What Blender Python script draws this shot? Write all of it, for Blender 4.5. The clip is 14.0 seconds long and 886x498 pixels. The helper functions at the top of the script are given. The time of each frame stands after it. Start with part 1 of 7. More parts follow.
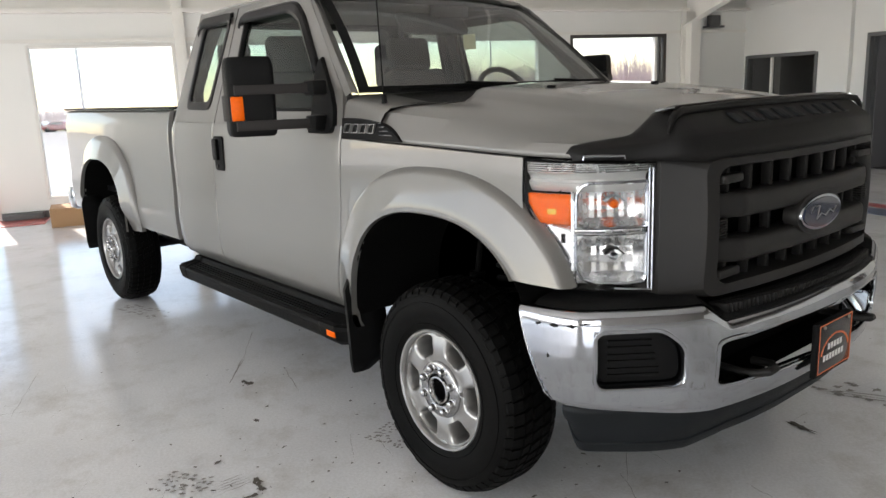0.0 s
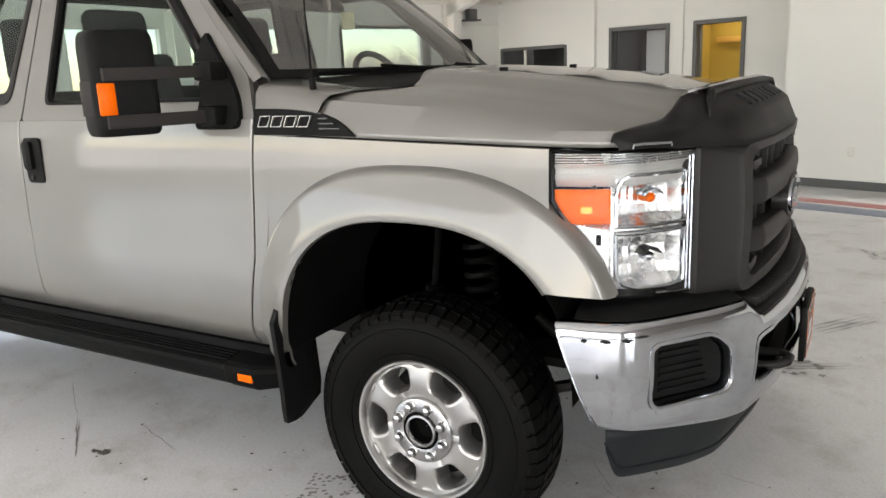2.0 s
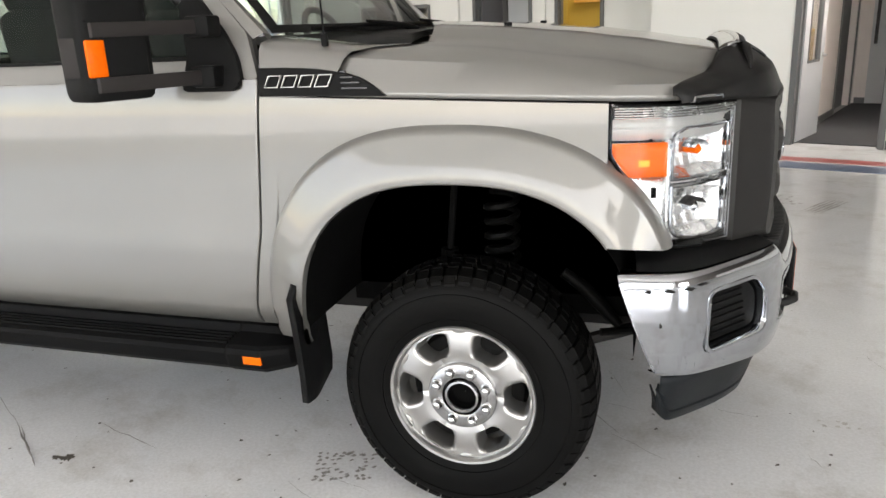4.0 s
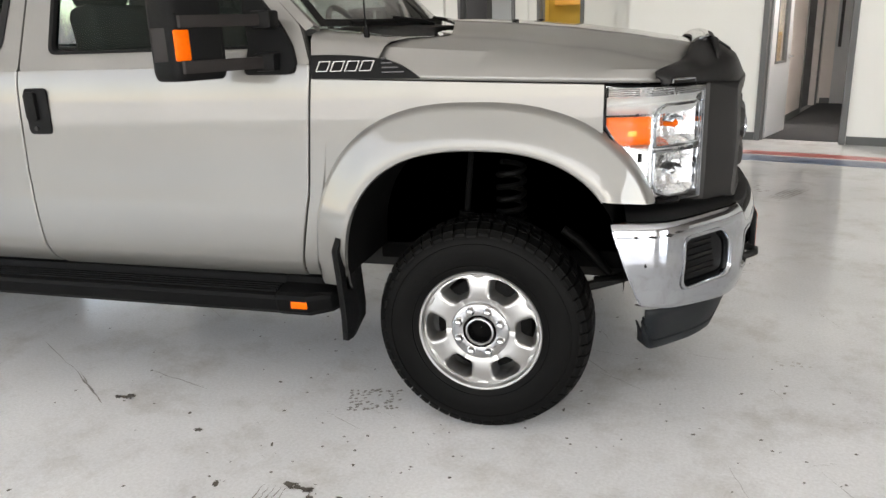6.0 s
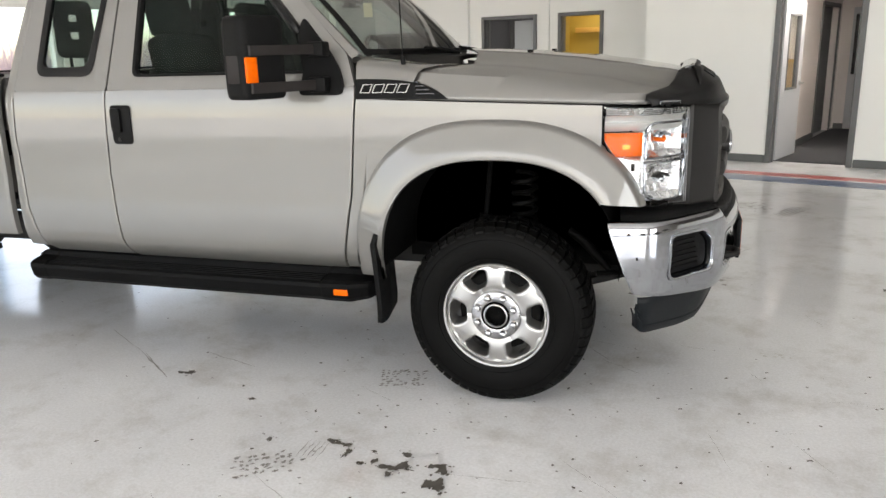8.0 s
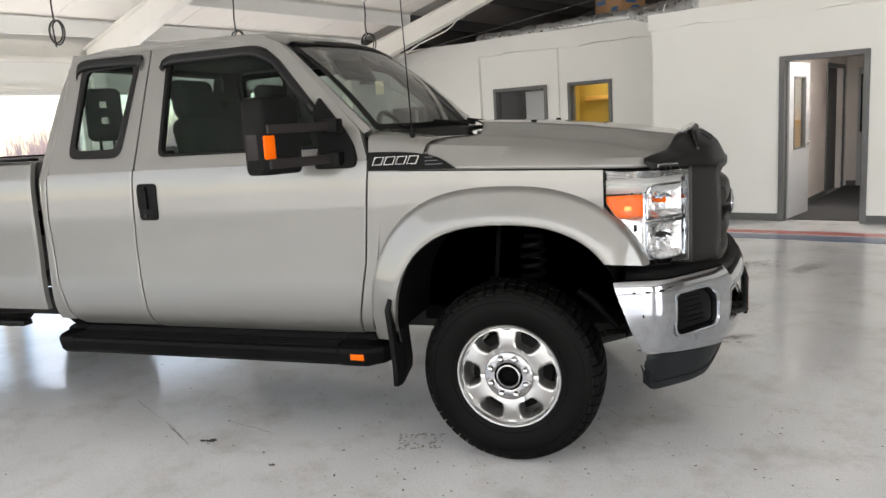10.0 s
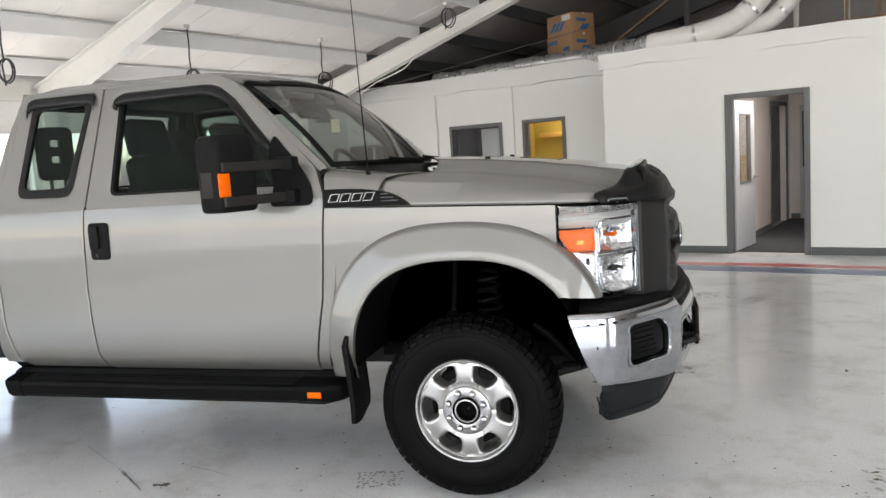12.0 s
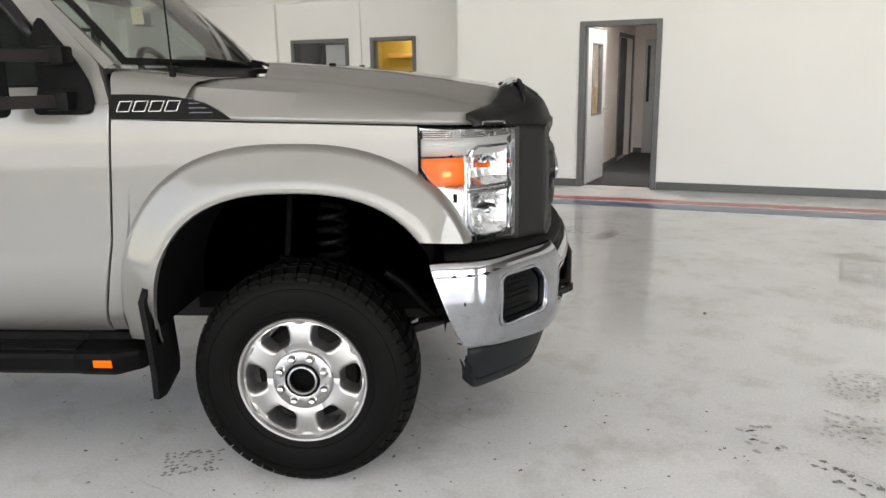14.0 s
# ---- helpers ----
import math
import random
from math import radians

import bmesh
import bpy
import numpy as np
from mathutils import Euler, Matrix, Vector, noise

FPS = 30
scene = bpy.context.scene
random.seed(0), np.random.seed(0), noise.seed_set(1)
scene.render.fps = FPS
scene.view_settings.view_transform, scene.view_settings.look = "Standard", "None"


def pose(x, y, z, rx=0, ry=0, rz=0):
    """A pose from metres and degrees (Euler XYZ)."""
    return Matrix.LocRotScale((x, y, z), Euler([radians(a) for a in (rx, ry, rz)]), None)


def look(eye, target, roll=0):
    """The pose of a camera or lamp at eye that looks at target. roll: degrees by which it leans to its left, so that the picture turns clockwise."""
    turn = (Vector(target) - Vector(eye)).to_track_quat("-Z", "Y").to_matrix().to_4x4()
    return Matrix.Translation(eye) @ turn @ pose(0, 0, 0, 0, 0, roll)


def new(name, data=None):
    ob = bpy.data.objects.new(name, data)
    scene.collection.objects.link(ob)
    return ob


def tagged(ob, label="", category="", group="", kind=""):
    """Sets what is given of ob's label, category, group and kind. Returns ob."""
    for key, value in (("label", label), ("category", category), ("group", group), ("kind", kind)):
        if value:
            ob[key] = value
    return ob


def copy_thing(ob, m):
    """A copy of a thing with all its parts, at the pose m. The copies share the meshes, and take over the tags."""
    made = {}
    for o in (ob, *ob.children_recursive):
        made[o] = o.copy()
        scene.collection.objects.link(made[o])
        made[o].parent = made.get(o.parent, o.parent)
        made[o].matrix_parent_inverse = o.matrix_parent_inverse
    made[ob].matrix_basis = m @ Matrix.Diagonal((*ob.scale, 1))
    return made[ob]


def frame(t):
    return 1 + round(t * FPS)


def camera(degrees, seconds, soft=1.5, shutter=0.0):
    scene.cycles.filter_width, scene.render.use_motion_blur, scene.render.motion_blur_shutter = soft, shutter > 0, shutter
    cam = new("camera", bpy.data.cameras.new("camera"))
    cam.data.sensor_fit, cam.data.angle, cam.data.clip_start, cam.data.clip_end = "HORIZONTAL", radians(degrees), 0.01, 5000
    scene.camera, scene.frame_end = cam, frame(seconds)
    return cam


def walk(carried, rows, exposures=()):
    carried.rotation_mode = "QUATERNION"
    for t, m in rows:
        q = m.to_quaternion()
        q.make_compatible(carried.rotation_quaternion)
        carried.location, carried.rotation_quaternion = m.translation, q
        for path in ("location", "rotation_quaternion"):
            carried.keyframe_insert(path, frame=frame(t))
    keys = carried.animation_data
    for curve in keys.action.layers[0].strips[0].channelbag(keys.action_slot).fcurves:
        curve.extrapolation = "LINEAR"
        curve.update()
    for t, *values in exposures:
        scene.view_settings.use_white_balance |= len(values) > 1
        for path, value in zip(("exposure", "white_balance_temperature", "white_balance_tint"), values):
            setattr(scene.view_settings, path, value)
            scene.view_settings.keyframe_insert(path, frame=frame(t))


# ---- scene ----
cam = camera(60.9, 14.0)
PATH = [
    (0, (2.122, -2.624, 1.546), (0.612, -1.381, 1.128), -2.3),
    (0.5, (1.844, -2.769, 1.557), (0.445, -1.401, 1.14), -4.0),
    (1, (1.646, -2.823, 1.546), (0.411, -1.315, 1.097), -5.0),
    (1.5, (1.393, -2.777, 1.552), (0.309, -1.169, 1.065), -4.6),
    (2, (1.205, -2.799, 1.536), (0.224, -1.118, 1.076), -2.5),
    (2.5, (0.96, -2.878, 1.549), (0.227, -1.065, 1.129), -2.9),
    (3, (0.801, -2.979, 1.535), (0.123, -1.156, 1.07), -1.2),
    (3.5, (0.64, -2.949, 1.543), (0.016, -1.136, 0.975), -2.4),
    (6, (0.616, -3.497, 1.525), (0.08, -1.656, 0.957), -2.1),
    (6.5, (0.591, -3.653, 1.544), (0.03, -1.814, 0.991), -3.0),
    (7, (0.571, -3.817, 1.528), (0.027, -1.984, 0.939), -2.2),
    (7.5, (0.628, -3.897, 1.548), (0.071, -2.064, 0.972), -0.8),
    (8, (0.747, -3.972, 1.547), (0.154, -2.131, 1.038), -1.7),
    (10.5, (0.827, -4.08, 1.551), (0.188, -2.208, 1.252), -3.7),
    (11, (0.835, -4.09, 1.55), (0.218, -2.206, 1.282), -3.7),
    (11.5, (0.836, -4.089, 1.546), (0.254, -2.191, 1.3), -3.5),
    (12, (0.841, -4.094, 1.55), (0.298, -2.184, 1.309), -3.8),
    (12.5, (0.842, -4.083, 1.548), (0.33, -2.167, 1.292), -4.3),
    (13, (0.8, -4.025, 1.531), (0.277, -2.117, 1.235), -3.7),
    (13.5, (0.702, -3.785, 1.518), (0.269, -1.865, 1.161), -1.8),
    (14, (0.699, -3.444, 1.486), (0.56, -1.501, 1.036), -0.9),
]
walk(cam, [(t, look(eye, target, roll)) for t, eye, target, roll in PATH], [(0, 1.02, 6750, 14), (1, 1.24, 7050, 14), (1.5, 1.38, 7050, 14), (2, 1.45, 6950, 14), (3.5, 1.62, 6850, 14), (6.5, 1.56, 6850, 14), (8, 1.46, 6850, 14), (10.5, 1.31, 6750, 14), (11.5, 1.33, 6650, 14), (13, 1.34, 6600, 14), (14, 1.47, 6800, 14)])

# ---- world and lights ----
world = bpy.data.worlds.new("world")
scene.world = world
world.use_nodes = True
wn = world.node_tree.nodes
sky = wn.new("ShaderNodeTexSky")
sky.sky_type, sky.sun_disc, sky.sun_elevation, sky.sun_rotation = "NISHITA", False, radians(42), radians(-75)
sky.dust_density = 0.0
wn["Background"].inputs[1].default_value = 0.15
world.node_tree.links.new(sky.outputs[0], wn["Background"].inputs[0])

TURN_B = -19.0                       # the building's turn against the truck
B = pose(0, 0, 0, 0, 0, TURN_B)

sun = new("sun", bpy.data.lights.new("sun", "SUN"))
sun.data.energy, sun.data.angle, sun.data.color = 4.0, radians(0.5), (1.0, 0.95, 0.88)
sun.matrix_world = B @ look((-20, -5, 20), (0, 0, 0))


def opening_light(name, u, v, z, width, height, aim, power):
    """The sky's light in a wall opening, or an added lamp, in building axes."""
    ob = new(name, bpy.data.lights.new(name, "AREA"))
    ob.data.shape, ob.data.size, ob.data.size_y, ob.data.energy = "RECTANGLE", width, height, power
    ob.data.color = (1.0, 0.965, 0.91)
    ob.matrix_world = B @ look((u, v, z), aim)
    return ob


for k, power in enumerate((36, 52, 74, 98, 124)):
    opening_light("daylight_front", -5.92 + 4.32 * k, -10.7, 2.3, 4.32, 3.7, (-5.92 + 4.32 * k, 0, 3.0), power)
# fill lamp in an unseen east opening, added to lift the right floor
opening_light("daylight_side", 15.6, -6.5, 2.3, 5.0, 3.6, (0, -6.5, 2.0), 185).data.color = (0.94, 0.975, 1.0)
for k, (v, w) in enumerate(((-4.9, 2.0), (-2.3, 1.8), (-0.3, 1.7), (1.4, 1.2), (3.4, 1.9), (6.0, 1.9))):
    opening_light("daylight_window", -8.74, v, 1.4, w, 1.7, (0, v + 1.5, 1.6), 4)
opening_light("ceiling_lamp_ochre", -4.0, 9.5, 2.55, 0.5, 0.5, (-4.0, 9.5, 0), 6)
opening_light("ceiling_lamp_hall", 0.1, 7.45, 2.46, 0.6, 0.25, (0.1, 7.45, 0), 13)
# unseen fill lamp, added to brighten what shows through the door's glass
opening_light("ceiling_lamp_side_room", -1.3, 8.9, 2.46, 0.6, 0.6, (-1.3, 8.9, 0), 14)
# unseen weak fill lamp, added in the otherwise unlit room
opening_light("ceiling_lamp_dark", -5.5, 10.4, 2.55, 0.3, 0.3, (-5.5, 10.4, 0), 2)


# ---- materials ----
def material(name):
    m = bpy.data.materials.new(name)
    m.use_nodes = True
    return m, m.node_tree.nodes, m.node_tree.links, m.node_tree.nodes["Principled BSDF"]


def surface(name, color, rough=0.5, metal=0.0, scale=6.0, vary=0.12, grain=0.0, grain_scale=120.0, coat=0.0,
            rough_vary=0.1, spec=0.5, random=0.0, stretch=(1, 1, 1)):
    """A plain painted, plastic or metal surface with variation at two scales, and fine relief."""
    m, nodes, links, b = material(name)
    geo = nodes.new("ShaderNodeTexCoord")
    mp = nodes.new("ShaderNodeMapping")
    mp.inputs["Scale"].default_value = stretch
    links.new(geo.outputs["Object"], mp.inputs["Vector"])
    big = nodes.new("ShaderNodeTexNoise")
    big.inputs["Scale"].default_value, big.inputs["Detail"].default_value = scale, 6
    links.new(mp.outputs[0], big.inputs["Vector"])
    mix = nodes.new("ShaderNodeMix")
    mix.data_type = "RGBA"
    c = Vector(color)
    mix.inputs[6].default_value = (*(c * (1 - vary)), 1)
    mix.inputs[7].default_value = (*[min(1, v) for v in c * (1 + vary)], 1)
    links.new(big.outputs["Fac"], mix.inputs[0])
    last = mix.outputs[2]
    if random:
        info = nodes.new("ShaderNodeObjectInfo")
        hsv = nodes.new("ShaderNodeHueSaturation")
        mr = nodes.new("ShaderNodeMapRange")
        mr.inputs[3].default_value, mr.inputs[4].default_value = 1 - random, 1 + random
        links.new(info.outputs["Random"], mr.inputs[0])
        links.new(mr.outputs[0], hsv.inputs["Value"])
        links.new(last, hsv.inputs["Color"])
        last = hsv.outputs[0]
    links.new(last, b.inputs["Base Color"])
    b.inputs["Metallic"].default_value, b.inputs["Coat Weight"].default_value = metal, coat
    b.inputs["Coat Roughness"].default_value = 0.03
    b.inputs["Specular IOR Level"].default_value = spec
    fine = nodes.new("ShaderNodeTexNoise")
    fine.inputs["Scale"].default_value, fine.inputs["Detail"].default_value = grain_scale, 3
    links.new(mp.outputs[0], fine.inputs["Vector"])
    r = nodes.new("ShaderNodeMapRange")
    r.inputs[3].default_value, r.inputs[4].default_value = max(0.0, rough * (1 - rough_vary)), min(1, rough * (1 + rough_vary))
    links.new(big.outputs["Fac"], r.inputs[0])
    links.new(r.outputs[0], b.inputs["Roughness"])
    if grain:
        bump = nodes.new("ShaderNodeBump")
        bump.inputs["Strength"].default_value, bump.inputs["Distance"].default_value = grain, 0.002
        links.new(fine.outputs["Fac"], bump.inputs["Height"])
        links.new(bump.outputs[0], b.inputs["Normal"])
    return m


def glass(name, tint, rough=0.0, ior=1.45):
    m, nodes, links, b = material(name)
    out = nodes["Material Output"]
    nodes.remove(b)
    clear = nodes.new("ShaderNodeBsdfTransparent")
    clear.inputs[0].default_value = (*tint, 1)
    gloss = nodes.new("ShaderNodeBsdfGlossy")
    gloss.inputs["Roughness"].default_value = rough
    # Schlick's rule for the mirror share, alike from both sides of the sheet
    f0 = ((ior - 1) / (ior + 1)) ** 2
    lw = nodes.new("ShaderNodeLayerWeight")
    lw.inputs["Blend"].default_value = 0.5
    pw = nodes.new("ShaderNodeMath")
    pw.operation, pw.inputs[1].default_value = "POWER", 5.0
    fres = nodes.new("ShaderNodeMath")
    fres.operation, fres.inputs[1].default_value, fres.inputs[2].default_value = "MULTIPLY_ADD", 1 - f0, f0
    links.new(lw.outputs["Facing"], pw.inputs[0])
    links.new(pw.outputs[0], fres.inputs[0])
    mix = nodes.new("ShaderNodeMixShader")
    links.new(fres.outputs[0], mix.inputs[0])
    links.new(clear.outputs[0], mix.inputs[1])
    links.new(gloss.outputs[0], mix.inputs[2])
    links.new(mix.outputs[0], out.inputs[0])
    return m


def car_paint():
    """Silver metallic paint under clear coat, with fine flakes and a thin film of dust."""
    m, nodes, links, b = material("silver_paint")
    co = nodes.new("ShaderNodeTexCoord")
    flake = nodes.new("ShaderNodeTexVoronoi")
    flake.inputs["Scale"].default_value = 1400
    links.new(co.outputs["Object"], flake.inputs["Vector"])
    dust = nodes.new("ShaderNodeTexNoise")
    dust.inputs["Scale"].default_value, dust.inputs["Detail"].default_value = 3.0, 8
    links.new(co.outputs["Object"], dust.inputs["Vector"])
    mix = nodes.new("ShaderNodeMix")
    mix.data_type = "RGBA"
    mix.inputs[6].default_value, mix.inputs[7].default_value = (0.176, 0.172, 0.163, 1), (0.200, 0.196, 0.185, 1)
    links.new(dust.outputs["Fac"], mix.inputs[0])
    sp = nodes.new("ShaderNodeHueSaturation")
    mr = nodes.new("ShaderNodeMapRange")
    mr.inputs[3].default_value, mr.inputs[4].default_value = 0.93, 1.07
    links.new(flake.outputs["Color"], mr.inputs[0])
    links.new(mr.outputs[0], sp.inputs["Value"])
    links.new(mix.outputs[2], sp.inputs["Color"])
    links.new(sp.outputs[0], b.inputs["Base Color"])
    b.inputs["Metallic"].default_value, b.inputs["Roughness"].default_value = 0.42, 0.42
    b.inputs["Coat Weight"].default_value, b.inputs["Coat Roughness"].default_value = 0.85, 0.03
    bump = nodes.new("ShaderNodeBump")
    bump.inputs["Strength"].default_value, bump.inputs["Distance"].default_value = 0.02, 0.001
    fine = nodes.new("ShaderNodeTexNoise")
    fine.inputs["Scale"].default_value = 60
    links.new(co.outputs["Object"], fine.inputs["Vector"])
    links.new(fine.outputs["Fac"], bump.inputs["Height"])
    links.new(bump.outputs[0], b.inputs["Coat Normal"])
    return m


def floor_paint():
    """Pale grey glossy floor paint with scuffs, dirt haze and small chips."""
    m, nodes, links, b = material("floor_paint")
    co = nodes.new("ShaderNodeTexCoord")

    def noise_at(scale, detail=6, rough=0.6, stretch=None):
        t = nodes.new("ShaderNodeTexNoise")
        t.inputs["Scale"].default_value, t.inputs["Detail"].default_value, t.inputs["Roughness"].default_value = scale, detail, rough
        if stretch:
            mp = nodes.new("ShaderNodeMapping")
            mp.inputs["Scale"].default_value = stretch
            links.new(co.outputs["Object"], mp.inputs[0])
            links.new(mp.outputs[0], t.inputs["Vector"])
        else:
            links.new(co.outputs["Object"], t.inputs["Vector"])
        return t

    def ramp(src, stops):
        r = nodes.new("ShaderNodeValToRGB")
        r.color_ramp.elements[0].position, r.color_ramp.elements[0].color = stops[0][0], (*stops[0][1], 1)
        r.color_ramp.elements[1].position, r.color_ramp.elements[1].color = stops[1][0], (*stops[1][1], 1)
        links.new(src, r.inputs[0])
        return r

    base = ramp(noise_at(0.9, 8).outputs["Fac"], ((0.3, (0.70, 0.708, 0.716)), (0.7, (0.85, 0.858, 0.866))))
    dirt = ramp(noise_at(2.3, 10, 0.7).outputs["Fac"], ((0.50, (0, 0, 0)), (0.76, (1, 1, 1))))
    chips = ramp(noise_at(26, 4, 0.55).outputs["Fac"], ((0.72, (0, 0, 0)), (0.735, (1, 1, 1))))
    patch = ramp(noise_at(0.8, 3).outputs["Fac"], ((0.5, (0, 0, 0)), (0.62, (1, 1, 1))))
    mask = nodes.new("ShaderNodeMath")
    mask.operation = "MULTIPLY"
    links.new(chips.outputs[0], mask.inputs[0])
    links.new(patch.outputs[0], mask.inputs[1])
    m1 = nodes.new("ShaderNodeMix")
    m1.data_type = "RGBA"
    links.new(base.outputs[0], m1.inputs[6])
    m1.inputs[7].default_value = (0.40, 0.37, 0.32, 1)
    half = nodes.new("ShaderNodeMath")
    half.operation, half.inputs[1].default_value = "MULTIPLY", 0.6
    links.new(dirt.outputs[0], half.inputs[0])
    links.new(half.outputs[0], m1.inputs[0])
    m2 = nodes.new("ShaderNodeMix")
    m2.data_type = "RGBA"
    links.new(m1.outputs[2], m2.inputs[6])
    m2.inputs[7].default_value = (0.12, 0.105, 0.085, 1)
    links.new(mask.outputs[0], m2.inputs[0])
    # fine grit trodden into the paint
    grit = ramp(noise_at(75, 8, 0.7).outputs["Fac"], ((0.30, (0.86, 0.855, 0.845)), (0.62, (1.03, 1.03, 1.03))))
    m3 = nodes.new("ShaderNodeMix")
    m3.data_type, m3.blend_type = "RGBA", "MULTIPLY"
    m3.inputs[0].default_value = 1.0
    links.new(m2.outputs[2], m3.inputs[6])
    links.new(grit.outputs[0], m3.inputs[7])
    links.new(m3.outputs[2], b.inputs["Base Color"])
    ro = nodes.new("ShaderNodeMapRange")
    ro.inputs[3].default_value, ro.inputs[4].default_value = 0.06, 0.22
    links.new(noise_at(1.7, 8).outputs["Fac"], ro.inputs[0])
    links.new(ro.outputs[0], b.inputs["Roughness"])
    bump = nodes.new("ShaderNodeBump")
    bump.inputs["Strength"].default_value, bump.inputs["Distance"].default_value = 0.25, 0.004
    links.new(noise_at(9, 4).outputs["Fac"], bump.inputs["Height"])
    links.new(bump.outputs[0], b.inputs["Normal"])
    return m


PAINT = car_paint()
FLOOR = floor_paint()
WALL = surface("white_wall_paint", (0.78, 0.785, 0.76), 0.55, scale=1.3, vary=0.035, grain=0.25, grain_scale=60)
CEIL = surface("white_roof_liner", (0.87, 0.85, 0.81), 0.6, scale=2.0, vary=0.05, grain=0.3, grain_scale=25)
STEEL_WHITE = surface("white_steel_paint", (0.76, 0.75, 0.71), 0.45, scale=3.0, vary=0.05)
PURLIN = surface("white_purlin_paint", (0.80, 0.805, 0.785), 0.5, scale=3.0, vary=0.06)
# bare deck grey, darkened further with the dimness of unlit places
DARK_DECK = surface("dimmed_bare_deck", (0.37, 0.35, 0.33), 0.6, scale=2.0, vary=0.2)
DARK_STEEL = surface("dark_steel", (0.06, 0.06, 0.06), 0.55, scale=4.0, vary=0.2)
TRIM_GREY = surface("grey_door_frame_paint", (0.115, 0.118, 0.12), 0.45, scale=8.0, vary=0.1)
BASE_GREY = surface("grey_vinyl_base", (0.10, 0.105, 0.105), 0.5, scale=8.0, vary=0.12)
DOOR_GREY = surface("pale_grey_door_paint", (0.50, 0.52, 0.54), 0.4, scale=3.0, vary=0.04)
YELLOW = surface("ochre_wall_paint", (0.46, 0.32, 0.055), 0.55, scale=2.0, vary=0.08)
RAW_WOOD = surface("raw_sawn_wood", (0.22, 0.15, 0.085), 0.8, scale=5.0, vary=0.3, stretch=(1, 9, 9), grain=0.3)
ORANGE_WOOD = surface("pine_board", (0.62, 0.36, 0.08), 0.5, scale=6.0, vary=0.2, stretch=(1, 8, 8))
TAN = surface("tan_laminate", (0.55, 0.40, 0.22), 0.5, scale=4.0, vary=0.08)
# the pink is the corridor's warm light, put into the wall colour
PINKISH = surface("warm_lit_office_wall", (0.74, 0.69, 0.665), 0.6, scale=2.0, vary=0.04)
CARPET = surface("charcoal_carpet", (0.035, 0.036, 0.04), 0.95, scale=30.0, vary=0.3, grain=0.8, grain_scale=300)
# dark grey that puts the unlit rooms' shade into their walls
DARK_ROOM = surface("dim_room_shade", (0.15, 0.15, 0.16), 0.7, scale=2.0, vary=0.1)
RED_LINE = surface("red_floor_line", (0.42, 0.10, 0.09), 0.3, scale=5.0, vary=0.2)
BLUE_LINE = surface("blue_floor_line", (0.10, 0.14, 0.22), 0.3, scale=5.0, vary=0.2)
CHIP = surface("bare_concrete_chip", (0.095, 0.085, 0.072), 0.8, scale=40.0, vary=0.35, grain=0.5, grain_scale=200)
SCUFF = surface("rubber_scuff", (0.25, 0.24, 0.225), 0.6, scale=60.0, vary=0.35)
PALE_SCUFF = surface("faint_rubber_scuff", (0.42, 0.41, 0.385), 0.45, scale=25.0, vary=0.35)
WHITE_VINYL = surface("window_frame_paint", (0.72, 0.71, 0.68), 0.4, scale=4.0, vary=0.04)
BRONZE = surface("dark_bronze_aluminium", (0.075, 0.072, 0.068), 0.4, metal=0.3, scale=6.0, vary=0.1)
PANE = glass("window_pane", (0.88, 0.88, 0.87))
CARDBOARD = surface("cardboard", (0.40, 0.235, 0.12), 0.8, scale=7.0, vary=0.12, grain=0.3)
BOX_BLUE = surface("blue_print", (0.035, 0.13, 0.30), 0.7, scale=9.0, vary=0.15)
NOTE_PAPER = surface("pale_yellow_paper", (0.70, 0.70, 0.46), 0.7, scale=30.0, vary=0.06)
PAPER = surface("paper_label", (0.75, 0.74, 0.70), 0.7, scale=9.0, vary=0.05)
DUCT = surface("white_flexible_duct", (0.74, 0.73, 0.70), 0.5, scale=9.0, vary=0.08, grain=0.6, grain_scale=30)
FOIL = surface("foil_insulation", (0.62, 0.63, 0.63), 0.28, metal=0.75, scale=14.0, vary=0.25, grain=0.9, grain_scale=45)
CABLE = surface("black_cable", (0.02, 0.02, 0.02), 0.5, scale=10, vary=0.2)
ASPHALT = surface("parking_asphalt", (0.42, 0.41, 0.39), 0.9, scale=0.5, vary=0.2, grain=0.6, grain_scale=80)
GRASS_FAR = surface("dry_grass", (0.30, 0.26, 0.16), 0.9, scale=0.3, vary=0.3)
# paler than bark: the distance haze is put into this colour
TREES_FAR = surface("hazed_bare_woods", (0.62, 0.50, 0.49), 0.95, scale=0.6, vary=0.4)

BOARD = surface("black_step_plastic", (0.0036, 0.0037, 0.0039), 0.5, spec=0.07, scale=12, vary=0.15, grain=0.35, grain_scale=500)
BLACK_PLASTIC = surface("black_textured_plastic", (0.0065, 0.0066, 0.0068), 0.55, spec=0.10, scale=12, vary=0.15, grain=0.35, grain_scale=500)
GRILLE_BLACK = surface("dark_grey_grille_plastic", (0.0145, 0.0138, 0.0134), 0.44, spec=0.28, scale=10, vary=0.12, grain=0.15, grain_scale=500)
DEFLECTOR = surface("matt_black_deflector_plastic", (0.0092, 0.009, 0.009), 0.48, spec=0.2, scale=10, vary=0.12, grain=0.15, grain_scale=500)
LAMP_TRIM = surface("silver_lamp_trim", (0.56, 0.56, 0.55), 0.3, metal=0.35, scale=30, vary=0.05)
GLOSS_BLACK = surface("gloss_black_acrylic", (0.008, 0.008, 0.009), 0.14, scale=6, vary=0.2, coat=0.25)
